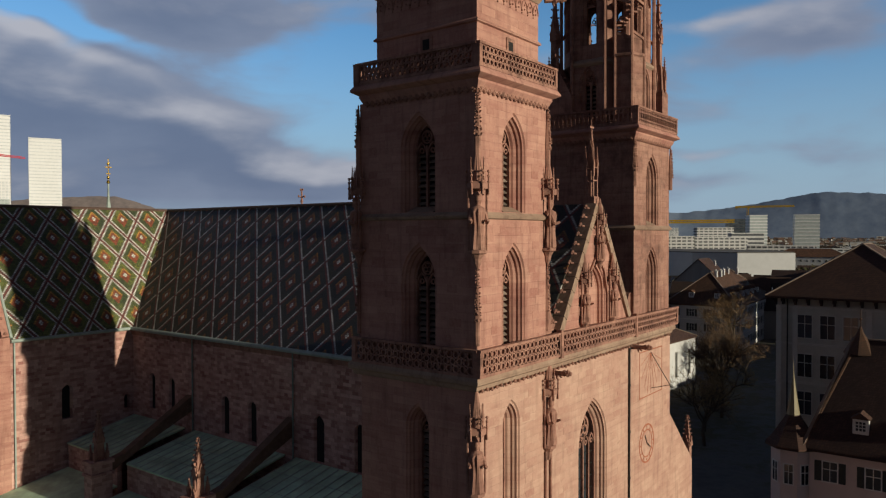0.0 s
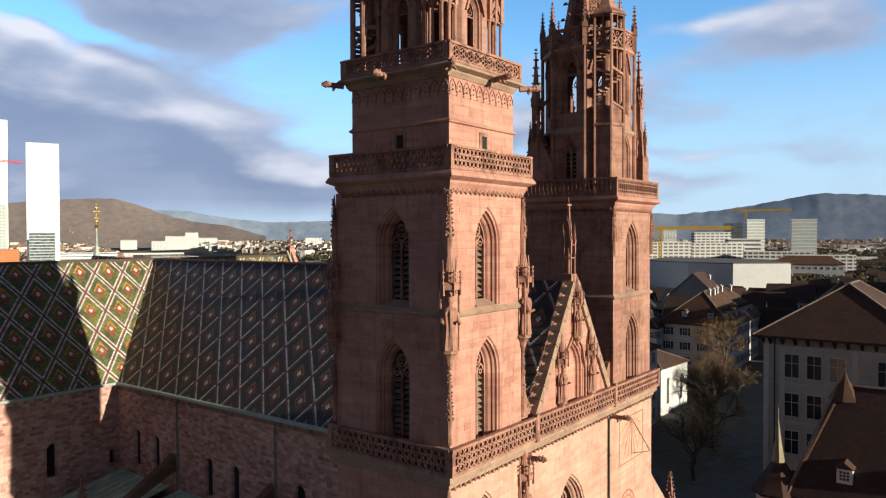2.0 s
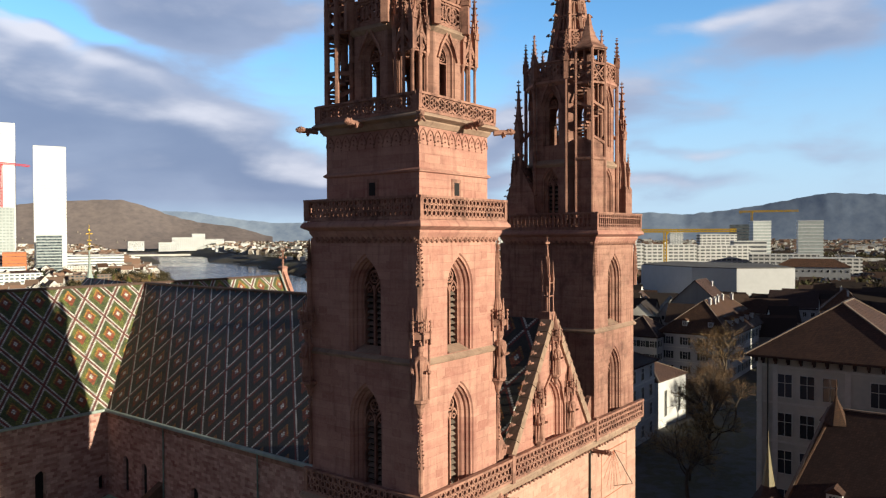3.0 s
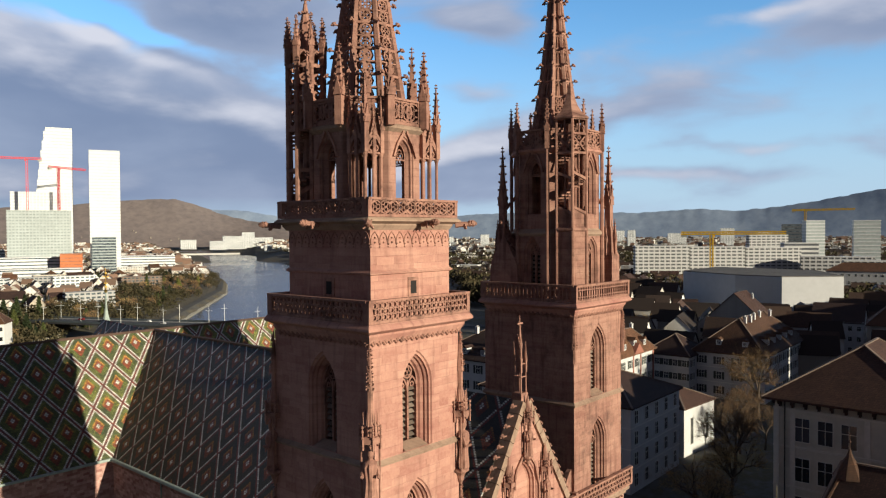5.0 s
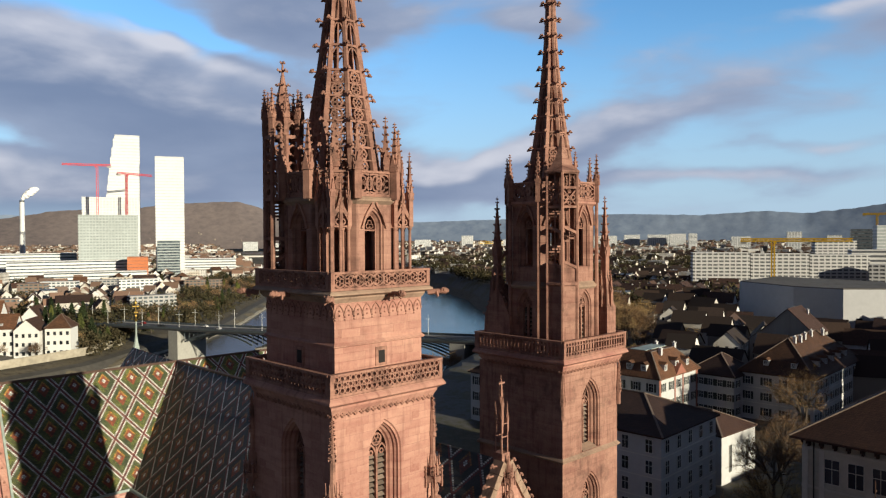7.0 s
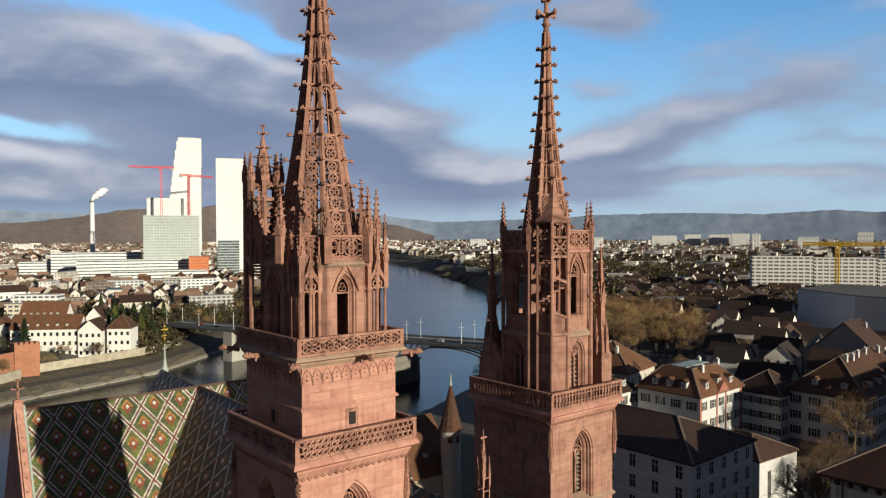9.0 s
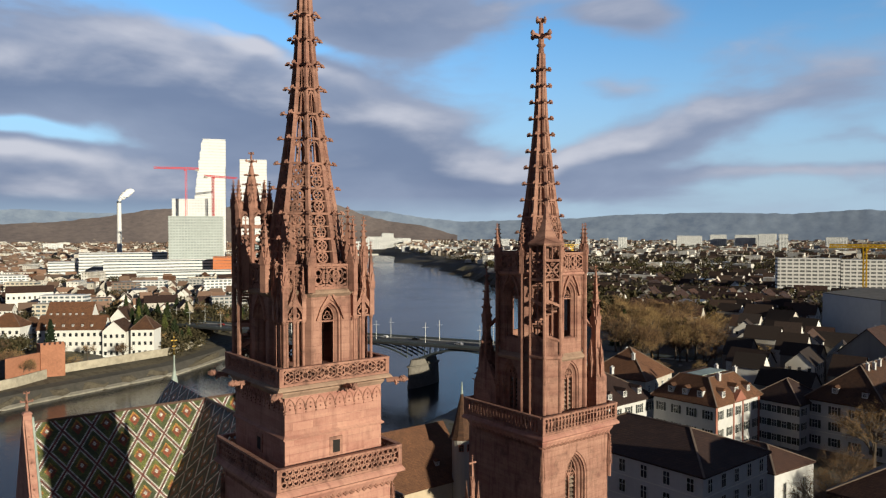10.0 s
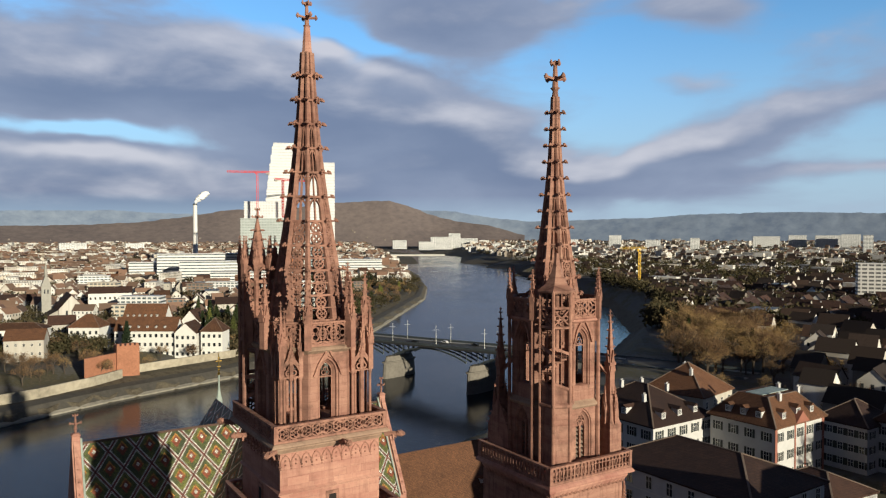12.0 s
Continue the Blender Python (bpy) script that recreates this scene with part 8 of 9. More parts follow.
house("town_house", 84, 648, 34, 14, -12, KZ - 4, 0.0, 5.0, "long white house with dark roof behind the church", CONVENT_WHITE, ROOF_DARK, "gable", 3, (9, 3), (1.2, 1.8), SHUTTER, over=0.5)
KEEP.append((84, 648, 24))

# ---- town houses: a few built ones, copied
PROTO = []
for i, (w, d, e, r, stl, rf, bays) in enumerate(((11, 13, 8.5, 14.5, "gable_front", ROOF_DARK, (3, 3)), (14, 12, 9.5, 15.0, "gable", ROOF, (4, 3)), (16, 12, 11.0, 16.5, "gable", ROOF_DARK, (5, 3)), (10, 14, 7.5, 13.5, "gable_front", ROOF, (3, 4)),
                                                 (15, 14, 9.5, 15.0, "hip", ROOF, (4, 4)), (20, 13, 11.5, 17.0, "gable", ROOF, (6, 3)), (22, 14, 12.5, 13.0, "flat", LEAD, (6, 4)), (9, 11, 7.0, 12.5, "gable_front", ROOF_DARK, (2, 3)), (26, 13, 10.5, 16.0, "gable", ROOF_DARK, (7, 3)))):
    h = house("town_house", 0, 0, w, d, 0, -4.0, e, r, ("pale plastered town house with steep tiled roof", "pale flat-roofed apartment house with rows of windows")[stl == "flat"], PLASTER, rf, stl, 2 if e < 9 else 3, tuple(max(2, b_ - 1) for b_ in bays), (1.1, 1.5), TRIM, over=0.4, chimneys=((w * 0.2, d * 0.12, r - 2.6),), group="town houses")
    PROTO.append((h, max(w, d) * 0.5))
first_used = set()


def put_house(i, x, y, turn):
    h, rad = PROTO[i]
    m = Matrix.Translation((x, y, gz(x, y) + 0.6)) @ Matrix.Rotation(radians(turn), 4, "Z")
    occupy(x, y, rad)
    if i not in first_used:
        first_used.add(i)
        h.matrix_basis = m
    else:
        copy_thing(h, m)


# houses out of view behind the camera's way, added to keep the square in shadow
for x, w, r_ in ((56, 26, 12.5), (84, 28, 13.5), (112, 26, 12.0), (141, 30, 13.0), (172, 30, 12.0)):
    house("town_house", x, -62, w, 14, 180, GZ, 6.5, r_, "plastered house closing the far side of the square", PLASTER, ROOF, "gable", 3, (5, 3), (1.2, 1.8), TRIM, over=0.5, sides=("front",))
# and an unseen row, added to shade the houses south-east of the square
for x, w, r_ in ((167, 11, 20.5), (186, 26, 21.0), (215, 28, 22.0), (246, 30, 21.5), (280, 32, 21.0), (316, 36, 22.0), (356, 38, 20.0), (398, 40, 20.0)):
    house("town_house", x, -14, w, 15, 2, GZ - 2, 13.0, r_, "plastered house in the street behind the hall", PLASTER, ROOF, "gable", 4, (5, 3), (1.2, 1.8), TRIM, over=0.5, sides=("front",))
    KEEP.append((x, -14, 15))
count = 0
tries = 0
while count < 146 and tries < 30000:
    tries += 1
    if rng.random() < 0.55:
        x, y = rng.uniform(175, 760), rng.uniform(-160, 460)
        near = "near"
    else:
        x, y = rng.uniform(-60, 560), rng.uniform(385, 1050)
        near = "far"
    if on_land(x, y, 22) != near or not bridge_clear(x, y):
        continue
    if near == "far" and x > 140 and bank_dist(x, y, LEFT_BANK) < 85:
        continue
    if near == "near" and y > 0.62 * x + 45:
        continue
    if near == "near" and y > 140 + (x - 286) * 0.604 and x < 350:
        continue
    if near == "near" and x < 240 and y < 25:
        continue
    if near == "near" and x < 290 and 55 < y < 175:
        continue
    i = rng.choice((0, 1, 3, 2, 4, 0, 7, 7, 8, 5)) if rng.random() < 0.9 else 6
    if near == "near" and i in (1, 3, 4, 5) and rng.random() < 0.5:
        i = rng.choice((0, 2, 7, 8))
    rad = PROTO[i][1]
    if not free(x, y, rad * 0.92):
        continue
    base = (18 if near == "near" else -12) + (0 if rng.random() < 0.8 else 90)
    put_house(i, x, y, base + rng.uniform(-9, 9))
    count += 1


# ---- apartment slabs, offices, the white towers
BAND_WHITE = plain("white_cladding", (0.70, 0.70, 0.70), 0.55, 0, 0.05, 0.2)
BAND_GLASS = Mat("office_glass", 0.15, 0.0, 0.6)
BAND_GLASS.colour(BAND_GLASS.ramp(BAND_GLASS.noise(BAND_GLASS.position(), 0.35, 2), [(0.4, (0.05, 0.065, 0.08)), (0.7, (0.20, 0.24, 0.26))]))
BAND_GLASS = BAND_GLASS.mat
PALE_STRIP = plain("pale_window_strip", (0.56, 0.58, 0.60), 0.35, 0, 0.22, 0.4)
GREEN_GLASS = plain("green_glass_front", (0.42, 0.46, 0.46), 0.35, 0, 0.2, 0.3)


def banded(name, x, y, w, d, turn, base, floors, fh, label, band=None, core=None, frac=0.5, category="office block", group="", steps=None, fins=0):
    """A block with a parapet band on each floor round a recessed window core; steps gives (left, right) insets by floor."""
    h = thing(name, (0, 0, 0), label, category, group)
    band, core = band or BAND_WHITE, core or BAND_GLASS
    for f_ in range(floors):
        l_, r_ = steps(f_) if steps else (0, 0)
        bm = bmesh.new()
        z = f_ * fh
        box(bm, -w / 2 + l_, -d / 2, z, w / 2 - r_, d / 2, z + fh * frac)
        for k in range(fins):
            u = -w / 2 + l_ + (w - l_ - r_) * (k + 0.5) / fins
            box(bm, u - 0.6, -d / 2 + 0.06, z + fh * frac + 0.003, u + 0.6, -d / 2 + 0.49, z + fh - 0.003)
        part("floor_band", bm, band, h)
        bm = bmesh.new()
        box(bm, -w / 2 + l_ + 0.5, -d / 2 + 0.5, z + fh * frac + 0.003, w / 2 - r_ - 0.5, d / 2 - 0.5, z + fh - 0.003)
        part("window_strip", bm, core, h)
    bm = bmesh.new()
    l_, r_ = steps(floors - 1) if steps else (0, 0)
    box(bm, -w / 2 + l_, -d / 2, floors * fh, w / 2 - r_, d / 2, floors * fh + 0.9)
    part("parapet", bm, band, h)
    h.matrix_basis = Matrix.Translation((x, y, base)) @ Matrix.Rotation(radians(turn), 4, "Z")
    KEEP.append((x, y, max(w, d) * 0.6))
    return h


def polar(az, r):
    return r * math.cos(radians(az)) - 25.4, r * math.sin(radians(az)) - 29.3


fx = lambda az, r: (*polar(az, r),)
x, y = fx(69.35, 1260)
banded("office_tower", x, y, 54, 24, -20.6, -20, 46, 4.8, "tall white stepped office tower with thin window bands", core=PALE_STRIP, frac=0.66, category="tower", steps=lambda f_: (0.0088 * (f_ // 3 * 3) ** 2, 0))
x, y = fx(66.1, 1215)
banded("office_tower", x, y, 42, 24, -23, -20, 40, 4.62, "tall white slab tower with small windows", core=PALE_STRIP, frac=0.72, category="tower")
x, y = fx(66.2, 1150)
banded("office_block", x, y, 32, 20, -23, -20, 14, 4.0, "grey-green glass office block before the white tower", GREEN_GLASS, BAND_GLASS, 0.3)
x, y = fx(70.05, 1175)
banded("office_block", x, y, 76, 30, -20, -20, 29, 4.1, "white tower under construction with vertical fins", BAND_WHITE, PALE_STRIP, 0.3, fins=18)
x, y = fx(70.2, 1120)
banded("office_block", x, y, 76, 24, -20, -20, 23, 4.0, "glass-fronted office block with pale bands", GREEN_GLASS, plain("grey_green_strip", (0.30, 0.34, 0.33), 0.3, 0, 0.3, 0.4), 0.5, fins=19)
for az, r, w, f_, lab in ((72.6, 1100, 150, 7, "long white office block with window bands"), (75.2, 1180, 120, 9, "white laboratory block with dark window bands"), (77.9, 1200, 90, 6, "low white factory block"), (68.3, 1070, 26, 8, "orange clad stair block"), (64.0, 1250, 110, 6, "low white office building with glass front"), (71.0, 1040, 120, 4, "low white office range")):
    x, y = fx(az, r)
    banded("office_block", x, y, w, 26, az - 90, -20, f_, 4.3, lab, plain("orange_cladding", (0.5, 0.16, 0.06), 0.7, 0, 0.15, 0.4) if "orange" in lab else None, None, 0.9 if "orange" in lab else 0.64)
DARK_STRIP = plain("dark_clad_front", (0.10, 0.105, 0.115), 0.4, 0, 0.3, 0.4)
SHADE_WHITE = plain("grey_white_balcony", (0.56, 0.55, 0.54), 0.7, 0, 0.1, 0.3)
for x, y, w, top_, tn in ((651, 282, 51.5, 24.0, -54), (681.6, 240, 51.5, 23.0, -54), (712, 198, 51.5, 22.0, -54), (*fx(17.4, 940), 44, 33.0, -54), (*fx(13.0, 760), 60, 14.0, -70), (*fx(10.4, 720), 56, 12.0, -70)):
    base_ = gz(x, y)
    fl_ = max(3, int((top_ - base_) / 3.1))
    # Window cores in a dark grey that paints in the shade behind balconies.
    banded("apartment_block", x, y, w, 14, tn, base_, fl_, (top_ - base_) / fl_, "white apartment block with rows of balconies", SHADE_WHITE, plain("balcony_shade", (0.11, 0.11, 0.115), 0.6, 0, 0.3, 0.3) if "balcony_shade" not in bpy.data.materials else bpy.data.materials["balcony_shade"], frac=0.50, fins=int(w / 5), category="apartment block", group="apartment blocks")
x, y = fx(15.3, 800)
banded("office_block", x, y, 32, 16, -60, gz(x, y), 10, 4.2, "low pale office block with dark window bands", SHADE_WHITE, DARK_STRIP, 0.5)
x, y = fx(14.4, 1100)
banded("office_tower", x, y, 24, 20, -60, gz(x, y), 16, 4.2, "rounded glass office tower with white floors", BAND_WHITE, GREEN_GLASS, 0.3, category="tower")
x, y = fx(15.8, 1150)
banded("office_block", x, y, 26, 22, -70, gz(x, y), 15, 4.2, "dark clad office block", DARK_STRIP, BAND_GLASS, 0.6)
x, y = fx(11.2, 1050)
banded("office_tower", x, y, 30, 18, -72, gz(x, y), 15, 4.4, "glass office tower with white frame", BAND_WHITE, GREEN_GLASS, 0.22, category="tower")
for az, r, w, f_ in ((57.2, 3000, 90, 14), (56.2, 3100, 50, 18), (58.4, 2900, 60, 9), (55.1, 3200, 80, 12), (43.8, 2800, 45, 16), (41.0, 2600, 50, 12), (33.2, 2900, 90, 15), (31.2, 3000, 60, 16), (29.2, 2950, 90, 16), (27.9, 2900, 60, 17), (26.8, 2300, 24, 17), (38.0, 2500, 30, 14), (47.3, 2700, 60, 12), (20.0, 2400, 40, 18), (23.5, 2600, 60, 14), (17.5, 2500, 40, 15), (60.5, 3100, 60, 10), (84, 2600, 80, 10), (80, 2700, 60, 9)):
    x, y = fx(az, r)
    banded("apartment_block", x, y, w, 20, az - 84, -18, f_, 3.6, "far pale apartment tower", frac=0.55, fins=int(w / 7), category="apartment block", group="far tower blocks")
FLATS = [plain("brown_brick_flats", (0.26, 0.19, 0.15), 0.85, 0, 0.2, 0.4), plain("grey_render_flats", (0.42, 0.41, 0.40), 0.85, 0, 0.15, 0.4), BAND_WHITE, plain("cream_render_flats", (0.58, 0.52, 0.43), 0.85, 0, 0.15, 0.4)]
r_ = random.Random(6)
for _ in range(34):
    x, y = fx(r_.uniform(57, 84), r_.uniform(560, 1010))
    if on_land(x, y, 60) == "far" and free(x, y, 16) and bridge_clear(x, y):
        w_ = r_.uniform(24, 46)
        banded("apartment_block", x, y, w_, 13, r_.choice((-12, -33)), gz(x, y), r_.randint(4, 6), 3.1, "flat-roofed apartment block among gardens", FLATS[r_.randrange(4)], frac=0.5, fins=int(w_ / 4), category="apartment block", group="flat-roofed blocks")
r_ = random.Random(12)
for _ in range(16):
    x, y = fx(r_.uniform(44, 60), r_.uniform(2250, 3000))
    if on_land(x, y, 20) and free(x, y, 20):
        banded("apartment_block", x, y, r_.uniform(24, 60), 18, r_.uniform(-50, -15), -18, r_.randint(4, 8), 3.6, "far pale apartment block across the river bend", frac=0.6, category="apartment block", group="far tower blocks")
# factory chimney
x, y = fx(75.6, 1520)
chm = thing("factory_chimney", (x, y, -20), "tall slim white factory chimney", "chimney")
bm = bmesh.new()
cyl(bm, x, y, -20, 106, 5.0, 3.9, 16)
part("stack", bm, BAND_WHITE, chm)
bm = bmesh.new()
cyl(bm, x, y, 106, 109, 4.2, 4.2, 16)
part("rim", bm, LEAD, chm)
bm = bmesh.new()
puffs = random.Random(3)
for i in range(16):
    t = i / 15
    c = Vector((x + 20 * t + puffs.uniform(-1, 1), y - 6 * t, 108 + 22 * t ** 0.8 + puffs.uniform(-1.5, 1.5) * t))
    g_ = bmesh.ops.create_icosphere(bm, subdivisions=2, radius=(1.7 + 4.2 * math.sin(min(1.0, t * 1.25) * 1.9)) * puffs.uniform(0.8, 1.1), matrix=Matrix.Translation(c) @ Matrix.Diagonal((1.35, 1.0, 0.8, 1)))
    for v in g_["verts"]:
        v.co += noise.noise_vector(v.co * 0.3) * 1.1
STEAM = Mat("white_steam", 1.0, spec=0.0)
STEAM.colour(STEAM.ramp(STEAM.noise(STEAM.position(), 0.2, 4), [(0.3, (0.78, 0.78, 0.80)), (0.7, (0.90, 0.90, 0.91))]))
solid("steam_plume", bm, STEAM.mat, "drifting white steam above the factory chimney", "steam", kind="stuff")
# far road bridge
x0_, y0_ = fx(66.5, 2150)
x1_, y1_ = fx(57.3, 2150)
fb2 = thing("far_bridge", ((x0_ + x1_) / 2, (y0_ + y1_) / 2, WZ), "low pale concrete road bridge far up the river", "bridge")
m = Matrix.Rotation(math.atan2(y1_ - y0_, x1_ - x0_), 3, "Z")
L_ = math.hypot(x1_ - x0_, y1_ - y0_)
bm = bmesh.new()
obox(bm, Vector(((x0_ + x1_) / 2, (y0_ + y1_) / 2, -15)), L_ * 1.1, 26, 4.5, m)
part("deck", bm, plain("pale_concrete", (0.55, 0.53, 0.49), 0.85, 0, 0.12, 0.1), fb2)
for t in (0.3, 0.62):
    bm = bmesh.new()
    obox(bm, Vector((x0_ + (x1_ - x0_) * t, y0_ + (y1_ - y0_) * t, -26)), 9, 22, 18, m)
    part("pier", bm, bpy.data.materials["pale_concrete"], fb2)


def tower_crane(x, y, base, top, jib, turn, paint, label, counter=18, heavy=1.0):
    """A lattice tower crane with mast, slewing cab, jib and counterweight."""
    c = thing("tower_crane", (0, 0, 0), label, "crane", "building cranes")
    w = 1.1
    bm = bmesh.new()
    n_ = int((top - base) / 4.5)
    for sx_ in (-w, w):
        for sy_ in (-w, w):
            rod(bm, (sx_, sy_, 0), (sx_, sy_, top - base), 0.22 * heavy, 0.22 * heavy, 4)
    for i in range(n_):
        z0_, z1_ = i * 4.5, (i + 1) * 4.5
        for s in (-w, w):
            rod(bm, (-w, s, z0_), (w, s, z1_), 0.12, 0.12, 3)
            rod(bm, (s, w, z0_), (s, -w, z1_), 0.12, 0.12, 3)
    part("mast", bm, paint, c)
    H = top - base
    bm = bmesh.new()
    for s, hz in ((-0.9, 0), (0.9, 0), (0, 2.0)):
        rod(bm, (-counter, s, H + hz), (jib, s * 0.6, H + hz), 0.32 * heavy, 0.26 * heavy, 4)
    k = -counter
    while k < jib - 3:
        rod(bm, (k, -0.9, H), (k + 1.7, 0, H + 2), 0.12 * heavy, 0.12 * heavy, 3)
        rod(bm, (k + 1.7, 0, H + 2), (k + 3.4, 0.9, H), 0.12 * heavy, 0.12 * heavy, 3)
        k += 3.4
    part("jib", bm, paint, c)
    bm = bmesh.new()
    box(bm, -counter, -1.4, H - 2.6, -counter + 5, 1.4, H)
    part("counterweight", bm, GREY_STONE, c)
    bm = bmesh.new()
    box(bm, 0.6, -1.0, H - 2.4, 2.8, 1.0, H - 0.1)
    part("cab", bm, paint, c)
    c.matrix_basis = Matrix.Translation((x, y, base)) @ Matrix.Rotation(radians(turn), 4, "Z")


CR_YELLOW = plain("crane_yellow", (0.66, 0.40, 0.02), 0.5, 0.1, 0.1, 1.0, bump=0)
CR_RED = plain("crane_red", (0.55, 0.05, 0.06), 0.5, 0.1, 0.1, 1.0, bump=0)
x, y = fx(21.15, 690)
tower_crane(x, y, gz(x, y), 36, 60, -75, CR_YELLOW, "yellow lattice tower crane over the roofs", 26, 2.8)
x, y = fx(14.9, 1350)
tower_crane(x, y, gz(x, y), 72, 72, -80, CR_YELLOW, "yellow tower crane on a distant site", 20, 3.0)
x, y = fx(70.9, 1130)
tower_crane(x, y, -20, 142, 44, 160, CR_RED, "red tower crane beside the rising tower", 18, 2.2)
x, y = fx(69.0, 1140)
tower_crane(x, y, -20, 132, 46, 20, CR_RED, "red tower crane beside the rising tower", 16, 2.2)
x, y = fx(41.3, 900)
tower_crane(x, y, gz(x, y), 32, 24, 150, CR_YELLOW, "small orange crane among the trees", 8)

# ---- far town, past counting
def far_town():
    wv, wf, rv, rf_ = [], [], [], []
    r_ = random.Random(21)

    def add_box(vv, ff, x, y, z0, z1, w, d, a):
        c, s = math.cos(a), math.sin(a)
        b = len(vv)
        for z in (z0, z1):
            for u, v in ((-w, -d), (w, -d), (w, d), (-w, d)):
                vv.append((x + u * c - v * s, y + u * s + v * c, z))
        for q in ((4, 5, 6, 7), (0, 1, 5, 4), (1, 2, 6, 5), (2, 3, 7, 6), (3, 0, 4, 7)):
            ff.append(tuple(b + i for i in q))

    def add_roof(vv, ff, gv, gf, x, y, z0, z1, w, d, a):
        """Two slopes with a small overhang; the gables go to the walls."""
        c, s = math.cos(a), math.sin(a)
        put = lambda u, v, z: (x + u * c - v * s, y + u * s + v * c, z)
        b = len(vv)
        W, D = w + 0.35, d + 0.45
        vv += [put(-W, -D, z0 - 0.2), put(W, -D, z0 - 0.2), put(W, D, z0 - 0.2), put(-W, D, z0 - 0.2), put(-W, 0, z1), put(W, 0, z1)]
        ff += [(b, b + 1, b + 5, b + 4), (b + 2, b + 3, b + 4, b + 5)]
        for u in (-w, w):
            b = len(gv)
            gv += [put(u, -d, z0), put(u, d, z0), put(u, 0, z1 - 0.3)]
            gf.append((b, b + 1, b + 2))

    nv, nf_, bv_, bf_, fv, ff_ = [], [], [], [], [], []

    def add_windows(x, y, z0, z1, w, d, a, gable):
        """Small dark panes on the two sides that face the river bend and the square."""
        c, s = math.cos(a), math.sin(a)
        fl = max(1, int((z1 - z0) / 3.1))
        for side in (0, 1, 2):
            ln = w if side == 0 else d
            n_ = max(1, int(2 * ln / 3.0))
            for f_ in range(fl):
                z = z0 + (z1 - z0) * (f_ + 0.35) / fl
                for k in range(n_):
                    t = -ln + 2 * ln * (k + 0.5) / n_
                    e = 0.5
                    q = [(t - e, -d - 0.05), (t + e, -d - 0.05)] if side == 0 else ([(-w - 0.05, t - e), (-w - 0.05, t + e)] if side == 1 else [(w + 0.05, t - e), (w + 0.05, t + e)])
                    b = len(nv)
                    for zz in (z, z + 1.5):
                        for u, v in (q if zz == z else q[::-1]):
                            nv.append((x + u * c - v * s, y + u * s + v * c, zz))
                    nf_.append((b, b + 1, b + 2, b + 3))

    n_ = 0
    while n_ < 9000:
        if n_ < 700:
            x, y = r_.uniform(185, 720), r_.uniform(-140, 430)
            az, rr = math.degrees(math.atan2(y + 29.3, x + 25.4)), math.hypot(x + 25.4, y + 29.3)
            if r_.random() < 0.02:
                n_ += 1
            if y > 0.66 * x + 20 or (x < 240 and y < 25) or (y > 138 + (x - 286) * 0.604 and x < 350) or on_land(x, y, 25) != "near":
                continue
        else:
            az = r_.uniform(-4, 98)
            rr = 520 + 3650 * r_.random() ** 1.7
            x, y = polar(az, rr)
        if az > 58 and rr < 600:
            continue
        if (az < 52 and rr > 1000 and r_.random() < 0.5) or (az > 56 and rr < 1050 and r_.random() < 0.45):
            continue
        if not on_land(x, y, 25) or (60 < az < 80 and 950 < rr < 1300 and r_.random() < 0.75):
            continue
        if rr < 1000 and x > 140 and 0 < bank_dist(x, y, LEFT_BANK) < 85:
            continue
        if rr < 1100 and not free(x, y, 8.0):
            continue
        z = gz(x, y)
        a = radians((r_.choice((18, 100, 100, 108, 95)) if az < 52 else r_.choice((-12, -33, 57, 78))) + r_.uniform(-8, 8))
        big = r_.random()
        if big < 0.06 and rr > 800:
            w, d, e = r_.uniform(10, 24), r_.uniform(5, 7), r_.uniform(10, 19)
            add_box(wv, wf, x, y, z, z + e, w, d, a)
            add_windows(x, y, z, z + e, w, d, a, False)
        elif big < 0.42 and rr > 1050 and az > 56:
            w, d, e = r_.uniform(12, 30), r_.uniform(6, 11), r_.uniform(5.5, 8.5)
            add_box(wv, wf, x, y, z, z + e, w, d, a)
            add_roof(*((bv_, bf_) if r_.random() < 0.7 else (rv, rf_)), wv, wf, x, y, z + e, z + e + d * 0.42, w, d, a)
            n_ += 1
        elif big < 0.45 and rr > 1100:
            add_box(wv, wf, x, y, z, z + r_.uniform(6, 9), r_.uniform(16, 36), r_.uniform(10, 16), a)
        else:
            w, d, e = r_.uniform(4.5, 8.5), r_.uniform(4.0, 5.6), r_.uniform(7.0, 11.5)
            if rr < 1100:
                occupy(x, y, 6.4)
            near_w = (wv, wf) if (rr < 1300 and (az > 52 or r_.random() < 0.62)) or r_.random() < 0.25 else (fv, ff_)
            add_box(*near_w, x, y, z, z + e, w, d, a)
            # Roof tone goes by bearing and distance: shaded or sunlit look in the colour.
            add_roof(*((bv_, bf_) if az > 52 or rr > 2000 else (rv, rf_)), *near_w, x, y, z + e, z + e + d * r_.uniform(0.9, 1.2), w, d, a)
            if rr < 1300:
                add_windows(x, y, z, z + e, w, d, a, True)
        n_ += 1
    # single houses up the slopes of the hill across the river
    for _ in range(130):
        az, t = r_.uniform(58, 92), r_.random() ** 2.2 * 0.42 + 0.02
        if noise.noise(Vector((az * 0.35, t * 6.0, 8.0))) < -0.05:
            continue
        e = np.interp(az, [56.5, 58.3, 60, 61.5, 64, 66.5, 69, 71.5, 73.9, 77, 80, 84, 90], [1.0, 1.45, 2.15, 2.55, 2.5, 2.3, 1.95, 1.9, 1.75, 1.2, 0.8, 0.6, 0.5])
